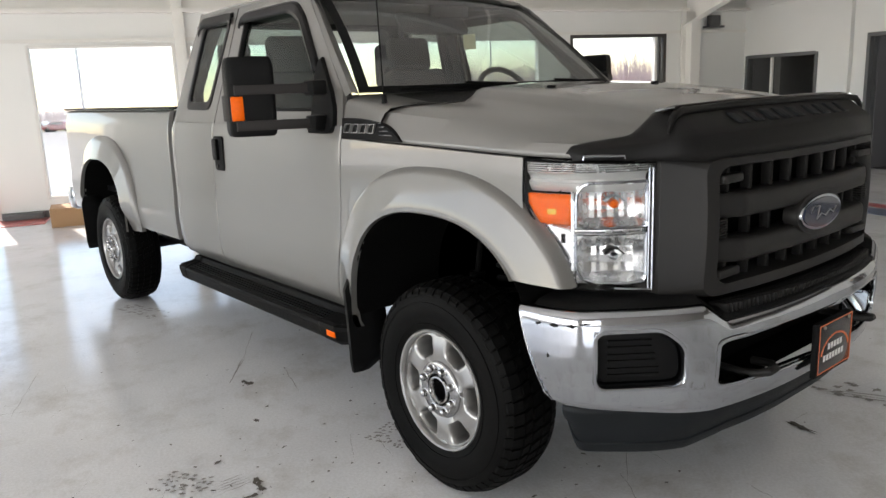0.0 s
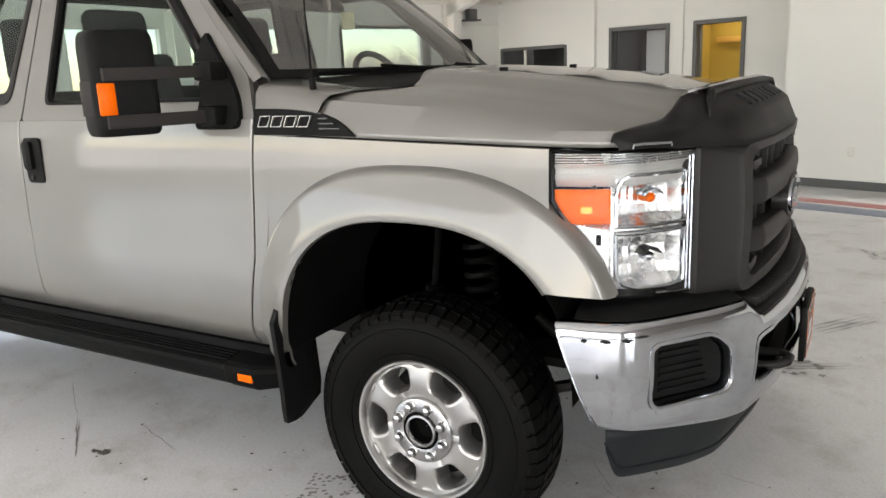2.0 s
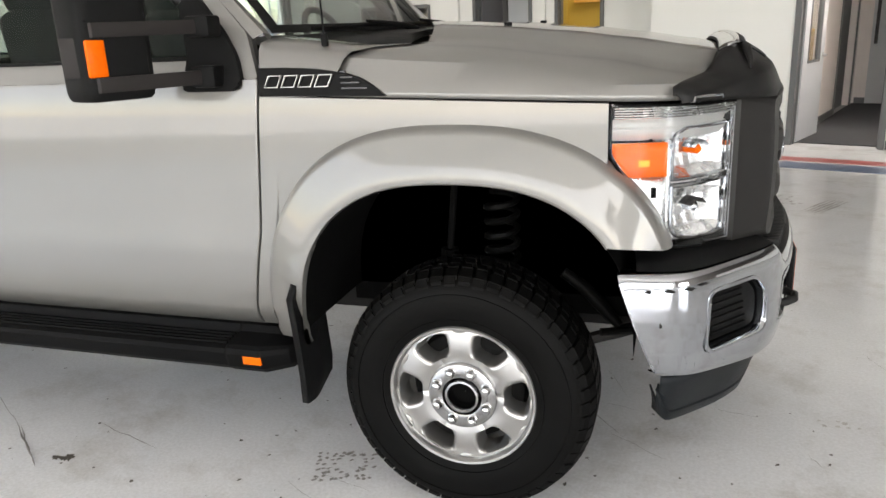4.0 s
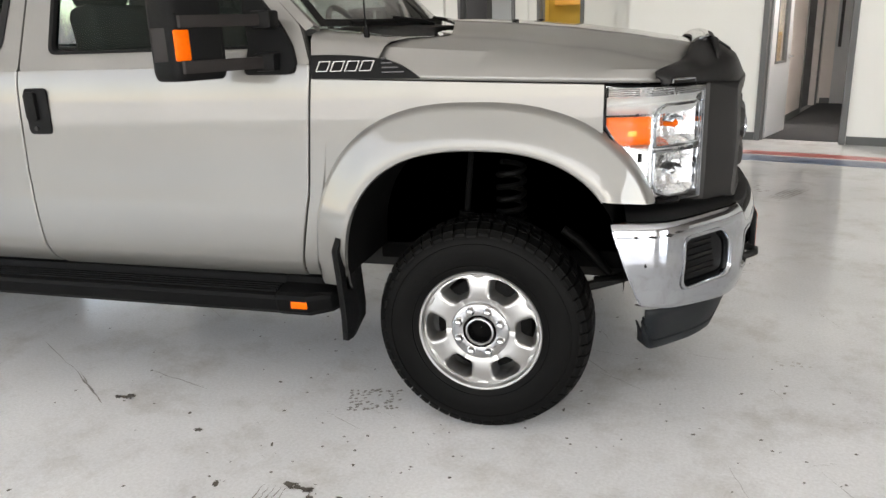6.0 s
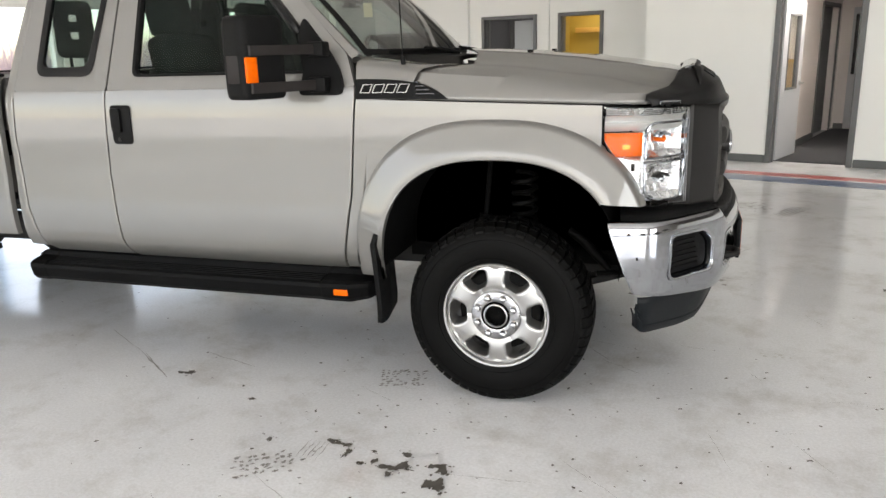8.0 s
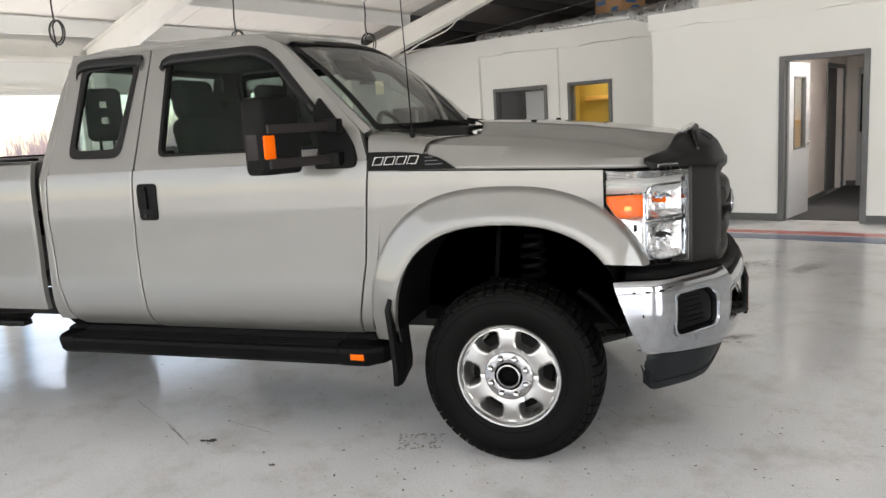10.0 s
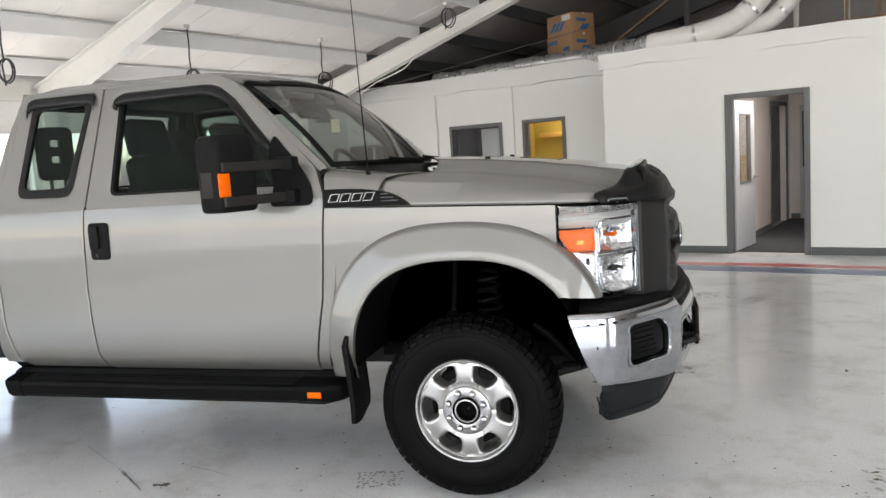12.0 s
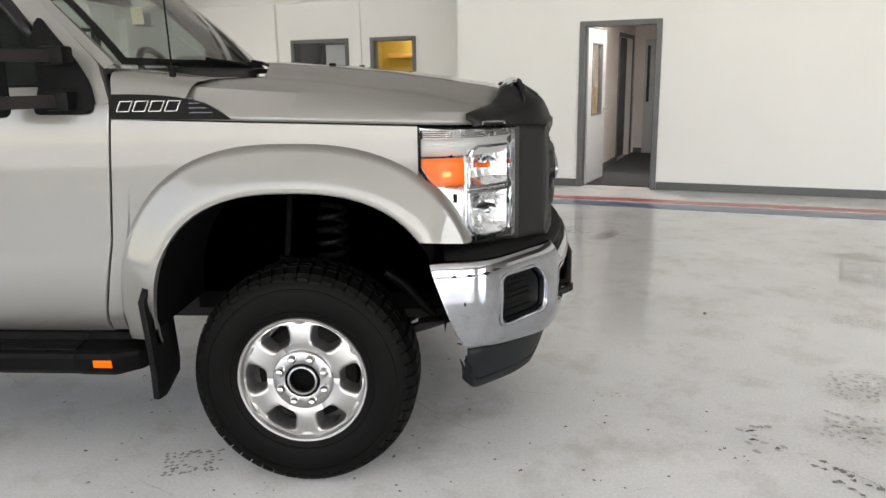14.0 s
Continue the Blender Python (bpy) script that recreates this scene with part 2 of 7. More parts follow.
DAM = surface("faded_grey_plastic", (0.0085, 0.0105, 0.0125), 0.5, spec=0.2, scale=7, vary=0.2, grain=0.3, grain_scale=400)
MIRROR_PANEL = surface("brown_black_plastic", (0.020, 0.0175, 0.017), 0.5, spec=0.2, scale=9, vary=0.15, grain=0.3, grain_scale=400)
SMOKED = surface("smoked_gloss_acrylic", (0.020, 0.017, 0.015), 0.10, spec=0.6, scale=6, vary=0.2, coat=0.4)
VISOR = surface("smoked_acrylic", (0.006, 0.006, 0.0065), 0.3, spec=0.25, scale=6, vary=0.2)
# near black: the shade inside wells, gaps and openings put into colour
VOID = surface("shade_black", (0.004, 0.004, 0.004), 0.9, spec=0.05, scale=10, vary=0.2)
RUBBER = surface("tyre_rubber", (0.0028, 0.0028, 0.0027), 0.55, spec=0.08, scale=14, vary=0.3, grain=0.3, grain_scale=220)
CHROME = surface("chrome", (0.45, 0.468, 0.50), 0.07, metal=1.0, scale=5, vary=0.03, rough_vary=0.4)
ALLOY = surface("machined_alloy", (0.43, 0.426, 0.418), 0.29, metal=0.9, scale=12, vary=0.06, grain=0.08, grain_scale=300)
AMBER = surface("amber_lens", (0.92, 0.132, 0.001), 0.32, spec=0.14, scale=90, vary=0.22, grain=0.3, grain_scale=160)
# brighter amber for a highlight painted on the turn signal
AMBER_HOT_SPOT = surface("amber_hot_spot", (1.0, 0.42, 0.03), 0.2, spec=0.8, scale=120, vary=0.5)
RED_LENS = surface("red_lens", (0.45, 0.02, 0.02), 0.15, scale=30, vary=0.15, coat=0.7)
CLEAR = glass("clear_lens", (0.96, 0.97, 0.97))
WINDSHIELD = glass("windshield_glass", (0.82, 0.84, 0.83), ior=2.5)
SIDE_GLASS = glass("tinted_side_glass", (0.70, 0.76, 0.74), ior=1.22)
REFLECTOR = surface("lamp_reflector", (0.80, 0.80, 0.805), 0.27, metal=0.9, scale=30, vary=0.04)
SEAT_CLOTH = surface("grey_seat_cloth", (0.055, 0.055, 0.052), 0.9, scale=20, vary=0.12, grain=0.1, grain_scale=150)
CABIN = surface("grey_cabin_plastic", (0.05, 0.05, 0.048), 0.7, scale=9, vary=0.1, grain=0.3, grain_scale=400)
CABIN_PALE = surface("grey_headliner", (0.17, 0.168, 0.16), 0.9, scale=9, vary=0.06, grain=0.4, grain_scale=400)
EMBLEM_BLUE = surface("emblem_blue", (0.012, 0.019, 0.050), 0.15, scale=5, vary=0.1, coat=0.8)
ORANGE = surface("orange_print", (0.75, 0.17, 0.05), 0.4, scale=9, vary=0.05)
WHITE = surface("white_print", (0.75, 0.75, 0.74), 0.4, scale=9, vary=0.05)
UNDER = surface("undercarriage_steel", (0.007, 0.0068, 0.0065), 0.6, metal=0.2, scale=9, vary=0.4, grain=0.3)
HUB = surface("polished_hub_steel", (0.40, 0.40, 0.405), 0.16, metal=1.0, scale=14, vary=0.12, rough_vary=0.4)
BARREL = surface("dull_silver_barrel", (0.30, 0.297, 0.29), 0.42, metal=0.5, scale=18, vary=0.2)
RUST = surface("bare_worn_steel", (0.30, 0.28, 0.25), 0.5, metal=0.6, scale=20, vary=0.3)


# ---- mesh helpers ----
def put_bm(name, bm, mat, smooth=True, m=None):
    bmesh.ops.recalc_face_normals(bm, faces=bm.faces[:])
    me = bpy.data.meshes.new(name)
    bm.to_mesh(me)
    bm.free()
    if mat:
        me.materials.append(mat)
    if smooth:
        me.shade_smooth()
        me.set_sharp_from_angle(angle=radians(38))
    ob = new(name, me)
    if m is not None:
        ob.matrix_world = m
    return ob


def part(name, bm, mat, parent, label="", smooth=True):
    ob = put_bm(name, bm, mat, smooth)
    ob.parent = parent
    if label:
        ob["label"] = label
    return ob


def thing(name, label, category, group="", at=None):
    ob = new(name)
    ob.empty_display_size = 0.1
    if at is not None:
        ob.matrix_world = at
    return tagged(ob, label, category, group)


def solid(ob, thick, offset=-1.0):
    md = ob.modifiers.new("thickness", "SOLIDIFY")
    md.thickness, md.offset, md.use_even_offset = thick, offset, False
    return ob


def grid(bm, rows, close=False):
    """A sheet through rows of points; close: each row is a ring."""
    vs = [[bm.verts.new(p) for p in row] for row in rows]
    for a, b in zip(vs, vs[1:]):
        n = len(a)
        for k in range(n if close else n - 1):
            q = [a[k], a[(k + 1) % n], b[(k + 1) % n], b[k]]
            q = [v for j, v in enumerate(q) if v not in q[:j]]
            if len(q) > 2:
                try:
                    bm.faces.new(q)
                except ValueError:
                    pass
    return vs


def box(bm, x0, x1, y0, y1, z0, z1, bevel=0.0, seg=2):
    made = bmesh.ops.create_cube(bm, size=1.0)["verts"]
    for v in made:
        v.co = Vector(((x0 + x1) / 2 + v.co.x * (x1 - x0), (y0 + y1) / 2 + v.co.y * (y1 - y0), (z0 + z1) / 2 + v.co.z * (z1 - z0)))
    if bevel:
        edges = list({e for v in made for e in v.link_edges})
        bmesh.ops.bevel(bm, geom=edges, offset=bevel, segments=seg, profile=0.5, affect="EDGES")
    return bm


def boxes(*specs, bevel=0.0):
    bm = bmesh.new()
    for s in specs:
        box(bm, *s, bevel=bevel)
    return bm


def prism(poly, axis, a, b, bevel=0.0, seg=2, bm=None):
    """A flat outline in the two other axes, pushed from a to b along an axis."""
    bm = bm or bmesh.new()

    def at(p, d):
        return {"x": (d, p[0], p[1]), "y": (p[0], d, p[1]), "z": (p[0], p[1], d)}[axis]

    lo, hi = [bm.verts.new(at(p, a)) for p in poly], [bm.verts.new(at(p, b)) for p in poly]
    fs = [bm.faces.new(lo), bm.faces.new(hi[::-1])]
    n = len(poly)
    fs += [bm.faces.new((lo[k], hi[k], hi[(k + 1) % n], lo[(k + 1) % n])) for k in range(n)]
    if bevel:
        bmesh.ops.bevel(bm, geom=list({e for f in fs for e in f.edges}), offset=bevel, segments=seg, profile=0.5, affect="EDGES")
    return bm


def tube(bm, pts, r, n=8, cap=True):
    pts = [Vector(p) for p in pts]
    rows, up = [], None
    for k, p in enumerate(pts):
        d = (pts[min(k + 1, len(pts) - 1)] - pts[max(k - 1, 0)]).normalized()
        ref = up if up is not None else (Vector((0, 0, 1)) if abs(d.z) < 0.9 else Vector((1, 0, 0)))
        side = d.cross(ref).normalized()
        up = side.cross(d).normalized()
        rr = r[k] if isinstance(r, (list, tuple)) else r
        rows.append([p + rr * (math.cos(2 * math.pi * j / n) * side + math.sin(2 * math.pi * j / n) * up) for j in range(n)])
    vs = grid(bm, rows, close=True)
    if cap:
        bm.faces.new(vs[0])
        bm.faces.new(vs[-1][::-1])
    return bm


def revolve(bm, profile, n=48, center=(0, 0, 0)):
    """A profile of (radius, y) turned about the y axis through center."""
    c = Vector(center)
    rows = [[c + Vector((r * math.cos(2 * math.pi * j / n), y, r * math.sin(2 * math.pi * j / n))) for j in range(n)] for r, y in profile]
    return grid(bm, rows, close=True)


def bez(p0, p1, p2, n=8):
    return [tuple((1 - t) ** 2 * a + 2 * t * (1 - t) * b + t * t * c for a, b, c in zip(p0, p1, p2)) for t in [k / n for k in range(n + 1)]]


def lerp(a, b, t):
    return a + (b - a) * t


def interp(x, pts):
    """Smooth-free linear reading of a table of (x, value)."""
    return float(np.interp(x, [p[0] for p in pts], [p[1] for p in pts]))


def soft(x, pts):
    """A monotone smooth reading of a table of (x, value)."""
    if x <= pts[0][0]:
        return pts[0][1]
    for (x0, v0), (x1, v1) in zip(pts, pts[1:]):
        if x <= x1:
            t = (x - x0) / (x1 - x0)
            return v0 + (v1 - v0) * (t * t * (3 - 2 * t) * 0.35 + t * 0.65)
    return pts[-1][1]


# ---- the building (u along the office wall, v towards it) ----
U_R, V_W1, V_W2, V_W3, Z_W = -8.8, 6.95, 8.85, 8.78, 2.80
ROOF = lambda u: 3.12 + 0.25 * (u - U_R)
U_END, V_END, V_FRONT = 15.8, 15.0, -11.0


def structure(name, bm, mat, label, category="", smooth=False):
    ob = put_bm(name, bm, mat, smooth, m=B)
    return tagged(ob, label, category, kind="structure")


def wall_with_holes(bm, axis, at, thick, a0, a1, z0, z1, holes):
    """A wall in the plane axis = at, from a0 to a1, butted together round its rectangular openings (a, b, low, high)."""
    def put(p, q, lo, hi):
        if q - p > 1e-4 and hi - lo > 1e-4:
            if axis == "u":
                box(bm, at, at + thick, p, q, lo, hi)
            else:
                box(bm, p, q, at, at + thick, lo, hi)

    cur = a0
    for a, b, lo, hi in sorted(holes):
        put(cur, a, z0, z1)
        put(a, b, z0, lo)
        put(a, b, hi, z1)
        cur = b
    put(cur, a1, z0, z1)


floor_bm = bmesh.new()
box(floor_bm, U_R - 0.25, U_END, V_FRONT, V_END, -0.15, 0.0)
structure("floor", floor_bm, FLOOR, "pale grey glossy painted concrete shop floor, scuffed and chipped", "floor")

ground_bm = bmesh.new()
SLOPE = [(-600, -4.2), (-230, -4.0), (-160, -3.3), (-120, -2.5), (-80, -1.5), (-45, -0.5), (-25, -0.16), (600, -0.16)]
grid(ground_bm, [[(u, v, interp(u, SLOPE)) for v in (-600, -80, V_FRONT, V_END, 80, 600)] for u in (-600, -230, -160, -120, -80, -45, -25, U_R - 0.25, U_END, 80, 600)])
structure("ground", ground_bm, ASPHALT, "pale sunlit parking lot asphalt outside the windows", "ground")

# window wall behind the truck
R_BAYS = [(-6.0, -3.84, 0.0, 2.31), (-3.26, -1.38, 0.25, 2.31), (-1.2, 0.62, 0.25, 2.31), (0.74, 2.05, 0.25, 2.31), (2.4, 4.45, 0.25, 2.31), (5.03, 7.0, 0.9, 2.34)]
bm = bmesh.new()
wall_with_holes(bm, "u", U_R - 0.2, 0.2, V_FRONT, V_W3 + 0.15, 0.0, 3.10, R_BAYS)
structure("wall_west", bm, WALL, "white painted window wall with a steel header", "wall")
bm = boxes((U_R + 0.002, U_R + 0.14, V_FRONT, V_W3, 2.72, 2.77), (U_R + 0.002, U_R + 0.05, V_FRONT, V_W3, 2.77, 3.0), (U_R + 0.002, U_R + 0.03, V_FRONT, V_W3, 2.34, 2.39))
structure("trim_header", bm, STEEL_WHITE, "white steel eave girt above the windows", "girt")
bm = boxes((U_R + 0.002, U_R + 0.02, -3.84, -3.26, 0.0, 0.1), (U_R + 0.002, U_R + 0.02, 7.0, V_W3, 0.0, 0.1))
structure("baseboard_west", bm, BASE_GREY, "dark grey vinyl baseboard", "baseboard")

for k, (a, b, lo, hi) in enumerate(R_BAYS):
    w = tagged(new(f"window_{k + 1}"), "large fixed shop window with bright daylight behind" if k < 5 else "sliding window in a dark bronze frame", "window", kind="structure")
    w.matrix_world = B
    mat, f = (WHITE_VINYL, 0.04) if k < 5 else (BRONZE, 0.055)
    o0, o1 = U_R - 0.13, U_R + 0.012
    part("window_frame", boxes((o0, o1, a, a + f, lo, hi), (o0, o1, b - f, b, lo, hi), (o0, o1, a + f, b - f, hi - f, hi), (o0, o1, a + f, b - f, lo, lo + f), bevel=0.004), mat, w)
    if k == 5:
        part("mullion", boxes((o0 + 0.02, o1 - 0.03, b - 0.22, b - 0.17, lo + f, hi - f), bevel=0.004), WHITE_VINYL, w)
        part("mullion", boxes((o0 + 0.02, o1 - 0.03, b - 0.135, b - 0.095, lo + f, hi - f), bevel=0.004), BRONZE, w)
    p = part("pane", boxes((U_R - 0.075, U_R - 0.069, a + f, b - f, lo + f, hi - f)), PANE, w, smooth=False)
    p.visible_shadow = False

# window sills and the thin post between the first two windows
bm = boxes((U_R + 0.014, U_R + 0.12, -1.37, -1.22, 0.0, 3.05), bevel=0.006)
tagged(put_bm("window_post", bm, STEEL_WHITE, m=B), "white steel post between two shop windows", "post", kind="structure")


# office walls
DOOR = (-0.45, 0.47, 0.0, 2.07)
YD, WW = (-4.53, -3.77, 0.0, 2.08), (-6.14, -5.06, 0.0, 2.08)
bm = bmesh.new()
wall_with_holes(bm, "v", V_W1, 0.15, -2.2, U_END, 0.0, Z_W, [DOOR])
box(bm, -2.2, -2.05, V_W1 + 0.15, V_W2, 0.0, Z_W)
structure("wall_office", bm, WALL, "white painted drywall office wall, slightly wavy along its top", "wall")
bm = bmesh.new()
wall_with_holes(bm, "v", V_W2, 0.15, -6.468, -2.05, 0.0, 2.98, [WW, YD])
structure("wall_office_recess", bm, WALL, "white painted drywall wall set back, with two openings", "wall")
IB = (-8.74, -7.09, 1.00, 1.90)
bm = bmesh.new()
wall_with_holes(bm, "v", V_W3, 0.15, U_R, -6.47, 0.0, 2.98, [IB])
structure("wall_corner_office", bm, WALL, "white painted wall with an interior window", "wall")
bm = boxes((-4.93, -4.75, V_W2 - 0.035, V_W2 - 0.003, 0.0, 2.765), bevel=0.01)
structure("pilaster", bm, WALL, "white boxed column between the two openings", "column")

# ledges along the wall tops, a little uneven
def ledge(name, a, b, v, z, h, d):
    bm = bmesh.new()
    n = int((b - a) / 0.35) + 2
    rows = []
    for k in range(n):
        u = lerp(a, b, k / (n - 1))
        w = 0.012 * math.sin(u * 3.1) + 0.008 * math.sin(u * 7.7 + 1)
        rows.append([(u, v - 0.003, z - h + w), (u, v - d, z - h + w * 1.6), (u, v - d, z + w * 0.5), (u, v + 0.16, z + w * 0.5), (u, v + 0.16, z + 0.001 - h)])
    vs = grid(bm, rows, close=True)
    bm.faces.new(vs[0]), bm.faces.new(vs[-1])
    return structure(name, bm, WALL, "rough white drywall header strip along the wall top", "trim", smooth=True)


ledge("trim_office", -2.25, U_END, V_W1, Z_W + 0.06, 0.21, 0.035)
ledge("trim_recess", -6.44, -2.25, V_W2, 3.06, 0.30, 0.12)
ledge("trim_corner", U_R, -6.442, V_W3, 3.06, 0.30, 0.05)
bm = boxes((-2.2, DOOR[0] - 0.06, V_W1 - 0.014, V_W1 - 0.002, 0.0, 0.10), (DOOR[1] + 0.06, U_END, V_W1 - 0.014, V_W1 - 0.002, 0.0, 0.10), bevel=0.003)
structure("baseboard_office", bm, BASE_GREY, "dark grey vinyl baseboard", "baseboard")
bm = boxes((WW[1] + 0.06, -4.93, V_W2 - 0.014, V_W2 - 0.002, 0.0, 0.10), (-4.75, YD[0] - 0.06, V_W2 - 0.014, V_W2 - 0.002, 0, 0.1), (YD[1] + 0.06, -2.2, V_W2 - 0.014, V_W2 - 0.002, 0.0, 0.10), bevel=0.003)
structure("baseboard_recess", bm, BASE_GREY, "dark grey vinyl baseboard", "baseboard")


def door_frame(name, hole, v, label, f=0.055):
    a, b, lo, hi = hole
    bm = boxes((a - f, a + 0.012, v - 0.03, v + 0.17, lo, hi + f), (b - 0.012, b + f, v - 0.03, v + 0.17, lo, hi + f), (a + 0.012, b - 0.012, v - 0.03, v + 0.17, hi - 0.012, hi + f), bevel=0.005)
    # stop strips
    box(bm, a + 0.012, a + 0.028, v + 0.05, v + 0.09, lo, hi - 0.012)
    box(bm, b - 0.028, b - 0.012, v + 0.05, v + 0.09, lo, hi - 0.012)
    return structure(name, bm, TRIM_GREY, label, "door frame")


door_frame("door_1", DOOR, V_W1, "dark grey painted steel door frame")
door_frame("door_2", YD, V_W2, "dark grey painted steel frame of the ochre room", 0.05)
door_frame("door_3", WW, V_W2, "dark grey painted steel frame of a dark room", 0.05)

# the open office door leaf, swung in
leaf = thing("office_door", "pale grey steel office door standing open with a narrow window", "door", at=B @ pose(DOOR[0] + 0.03, V_W1 + 0.16, 0, 0, 0, 86))
W_D = 0.86
vp = (0.20, 0.66, 0.93, 1.86)
part("door_panel", boxes((0, vp[0], 0, 0.045, 0.01, 2.05), (vp[1], W_D, 0, 0.045, 0.01, 2.05), (vp[0], vp[1], 0, 0.045, 0.01, vp[2]), (vp[0], vp[1], 0, 0.045, vp[3], 2.05)), DOOR_GREY, leaf, smooth=False)
part("vision_frame", boxes((vp[0] - 0.02, vp[0] + 0.004, -0.008, 0.053, vp[2] - 0.02, vp[3] + 0.02), (vp[1] - 0.004, vp[1] + 0.02, -0.008, 0.053, vp[2] - 0.02, vp[3] + 0.02), (vp[0] + 0.004, vp[1] - 0.004, -0.008, 0.053, vp[2] - 0.02, vp[2] + 0.004), (vp[0] + 0.004, vp[1] - 0.004, -0.008, 0.053, vp[3] - 0.004, vp[3] + 0.02)), TRIM_GREY, leaf)
part("pane", boxes((vp[0], vp[1], 0.02, 0.025, vp[2], vp[3])), PANE, leaf, smooth=False)
hb = bmesh.new()
tube(hb, [(W_D - 0.06, 0.0, 0.98), (W_D - 0.06, -0.05, 0.98), (W_D - 0.15, -0.055, 0.98)], 0.011)
tube(hb, [(W_D - 0.06, 0.003, 0.98), (W_D - 0.06, -0.012, 0.98)], 0.028, 16)
part("door_handle", hb, ALLOY, leaf, "satin steel lever handle")

# rooms behind the openings
def room(name, u0, u1, v0, v1, z1, wall_mat, floor_mat, label, open_sides=()):
    bm = bmesh.new()
    if "left" not in open_sides:
        box(bm, u0 - 0.1, u0, v0, v1, 0, z1)
    if "right" not in open_sides:
        box(bm, u1, u1 + 0.1, v0, v1, 0, z1)
    box(bm, u0 - 0.1, u1 + 0.1, v1, v1 + 0.1, 0, z1)
    structure(name, bm, wall_mat, label, "wall")
    fb = boxes((u0, u1, v0, v1, 0.002, 0.008))
    structure(name.replace("wall", "floor"), fb, floor_mat, "dark carpet of the room behind", "floor")
    cb = boxes((u0 - 0.1, u1 + 0.1, v0, v1 + 0.1, z1 + 0.002, z1 + 0.06))
    structure(name.replace("wall", "ceiling"), cb, WALL, "plain ceiling of the room behind", "ceiling")


room("wall_hall", -0.52, 0.62, V_W1 + 0.15, 11.5, 2.5, PINKISH, CARPET, "pale corridor walls behind the open door, warm pink light in their colour", ("left",))
bm = bmesh.new()
wall_with_holes(bm, "u", -0.62, 0.10, V_W1 + 0.15, 11.5, 0.0, 2.5, [(7.25, 8.66, 0.0, 2.1), (9.9, 11.2, 0.0, 2.07)])
structure("wall_hall_side", bm, PINKISH, "pale corridor side wall with a dark doorway", "wall")
# dark panel closes the doorway and stands for the shade beyond it
structure("door_5", boxes((-0.66, -0.625, 9.85, 11.25, 0.0, 2.1)), DARK_ROOM, "dark panel in the corridor standing for an open doorway's shade", "door")
structure("trim_hall_door", boxes((-0.53, -0.50, 9.84, 9.9, 0.008, 2.12), (-0.53, -0.50, 11.2, 11.26, 0.008, 2.12), (-0.53, -0.50, 9.9, 11.2, 2.06, 2.12)), TRIM_GREY, "dark grey door frame in the corridor", "door frame")
end_door = thing("corridor_door", "grey door at the corridor's end with a narrow dark window", "door", at=B)
part("door_panel", boxes((-0.33, 0.50, 11.455, 11.492, 0.012, 2.06), bevel=0.004), DOOR_GREY, end_door)
part("vision_pane", boxes((-0.285, -0.235, 11.448, 11.456, 0.95, 1.95)), GLOSS_BLACK, end_door, smooth=False)
bm = boxes((-0.52, -0.506, 8.68, 9.83, 0.008, 0.1), (-0.49, -0.335, 11.485, 11.497, 0.008, 0.1), (0.605, 0.618, 7.2, 11.48, 0.008, 0.1))
structure("baseboard_hall", bm, BASE_GREY, "dark vinyl baseboard in the corridor", "baseboard")
# side room and counter added behind the door glass, lit by a fill
room("wall_copy_room", -1.95, -0.74, V_W1 + 0.152, 10.4, 2.5, WALL, CARPET, "white walls of a lit side room", ("right",))
counter = thing("counter", "pale tan laminate counter along the side room's wall", "counter", at=B)
part("worktop", boxes((-1.94, -0.66, 9.80, 10.39, 1.20, 1.24), bevel=0.006), ORANGE_WOOD, counter)
part("front_panel", boxes((-1.93, -0.67, 9.86, 10.38, 0.012, 1.198), bevel=0.004), TAN, counter)
room("wall_ochre_room", -4.95, -3.0, V_W2 + 0.15, 10.0, 2.6, YELLOW, CARPET, "ochre painted walls of a small room")
room("wall_dark_room", -6.10, -5.17, V_W2 + 0.15, 11.2, 2.6, DARK_ROOM, CARPET, "grey walls of an unlit room, coloured dark for its shade")
room("wall_side_office", -8.7, -6.66, V_W3 + 0.15, 11.0, 2.6, DARK_ROOM, CARPET, "corner office walls, coloured dark for the shade inside")
tagged(put_bm("pine_shelf", boxes((-4.78, -4.15, 9.90, 9.997, 1.80, 1.89), bevel=0.005), ORANGE_WOOD, m=B), "orange pine shelf board fixed to the ochre wall", "shelf")
tagged(put_bm("door_leaf_dim", boxes((-5.77, -5.2, 9.33, 9.37, 0.01, 2.05), bevel=0.004), DOOR_GREY, m=B), "grey door leaf standing inside the unlit room", "door", kind="structure")
bm = boxes((-5.87, -5.775, 9.31, 9.38, 0.008, 2.06), bevel=0.004)
tagged(put_bm("door_edge", bm, DARK_STEEL, m=B), "dark door edge inside the unlit room", "door", kind="structure")

# interior office window
w = tagged(new("window_7"), "interior sliding window in a dark grey frame", "window", kind="structure")
w.matrix_world = B
a, b, lo, hi = IB
f = 0.05
part("window_frame", boxes((a - 0.01, a + f, V_W3 - 0.015, V_W3 + 0.12, lo, hi), (b - f, b + 0.01, V_W3 - 0.015, V_W3 + 0.12, lo, hi), (a + f, b - f, V_W3 - 0.015, V_W3 + 0.12, hi - f, hi + 0.01), (a + f, b - f, V_W3 - 0.015, V_W3 + 0.12, lo - 0.01, lo + f), bevel=0.004), TRIM_GREY, w)
mid = a + 0.62
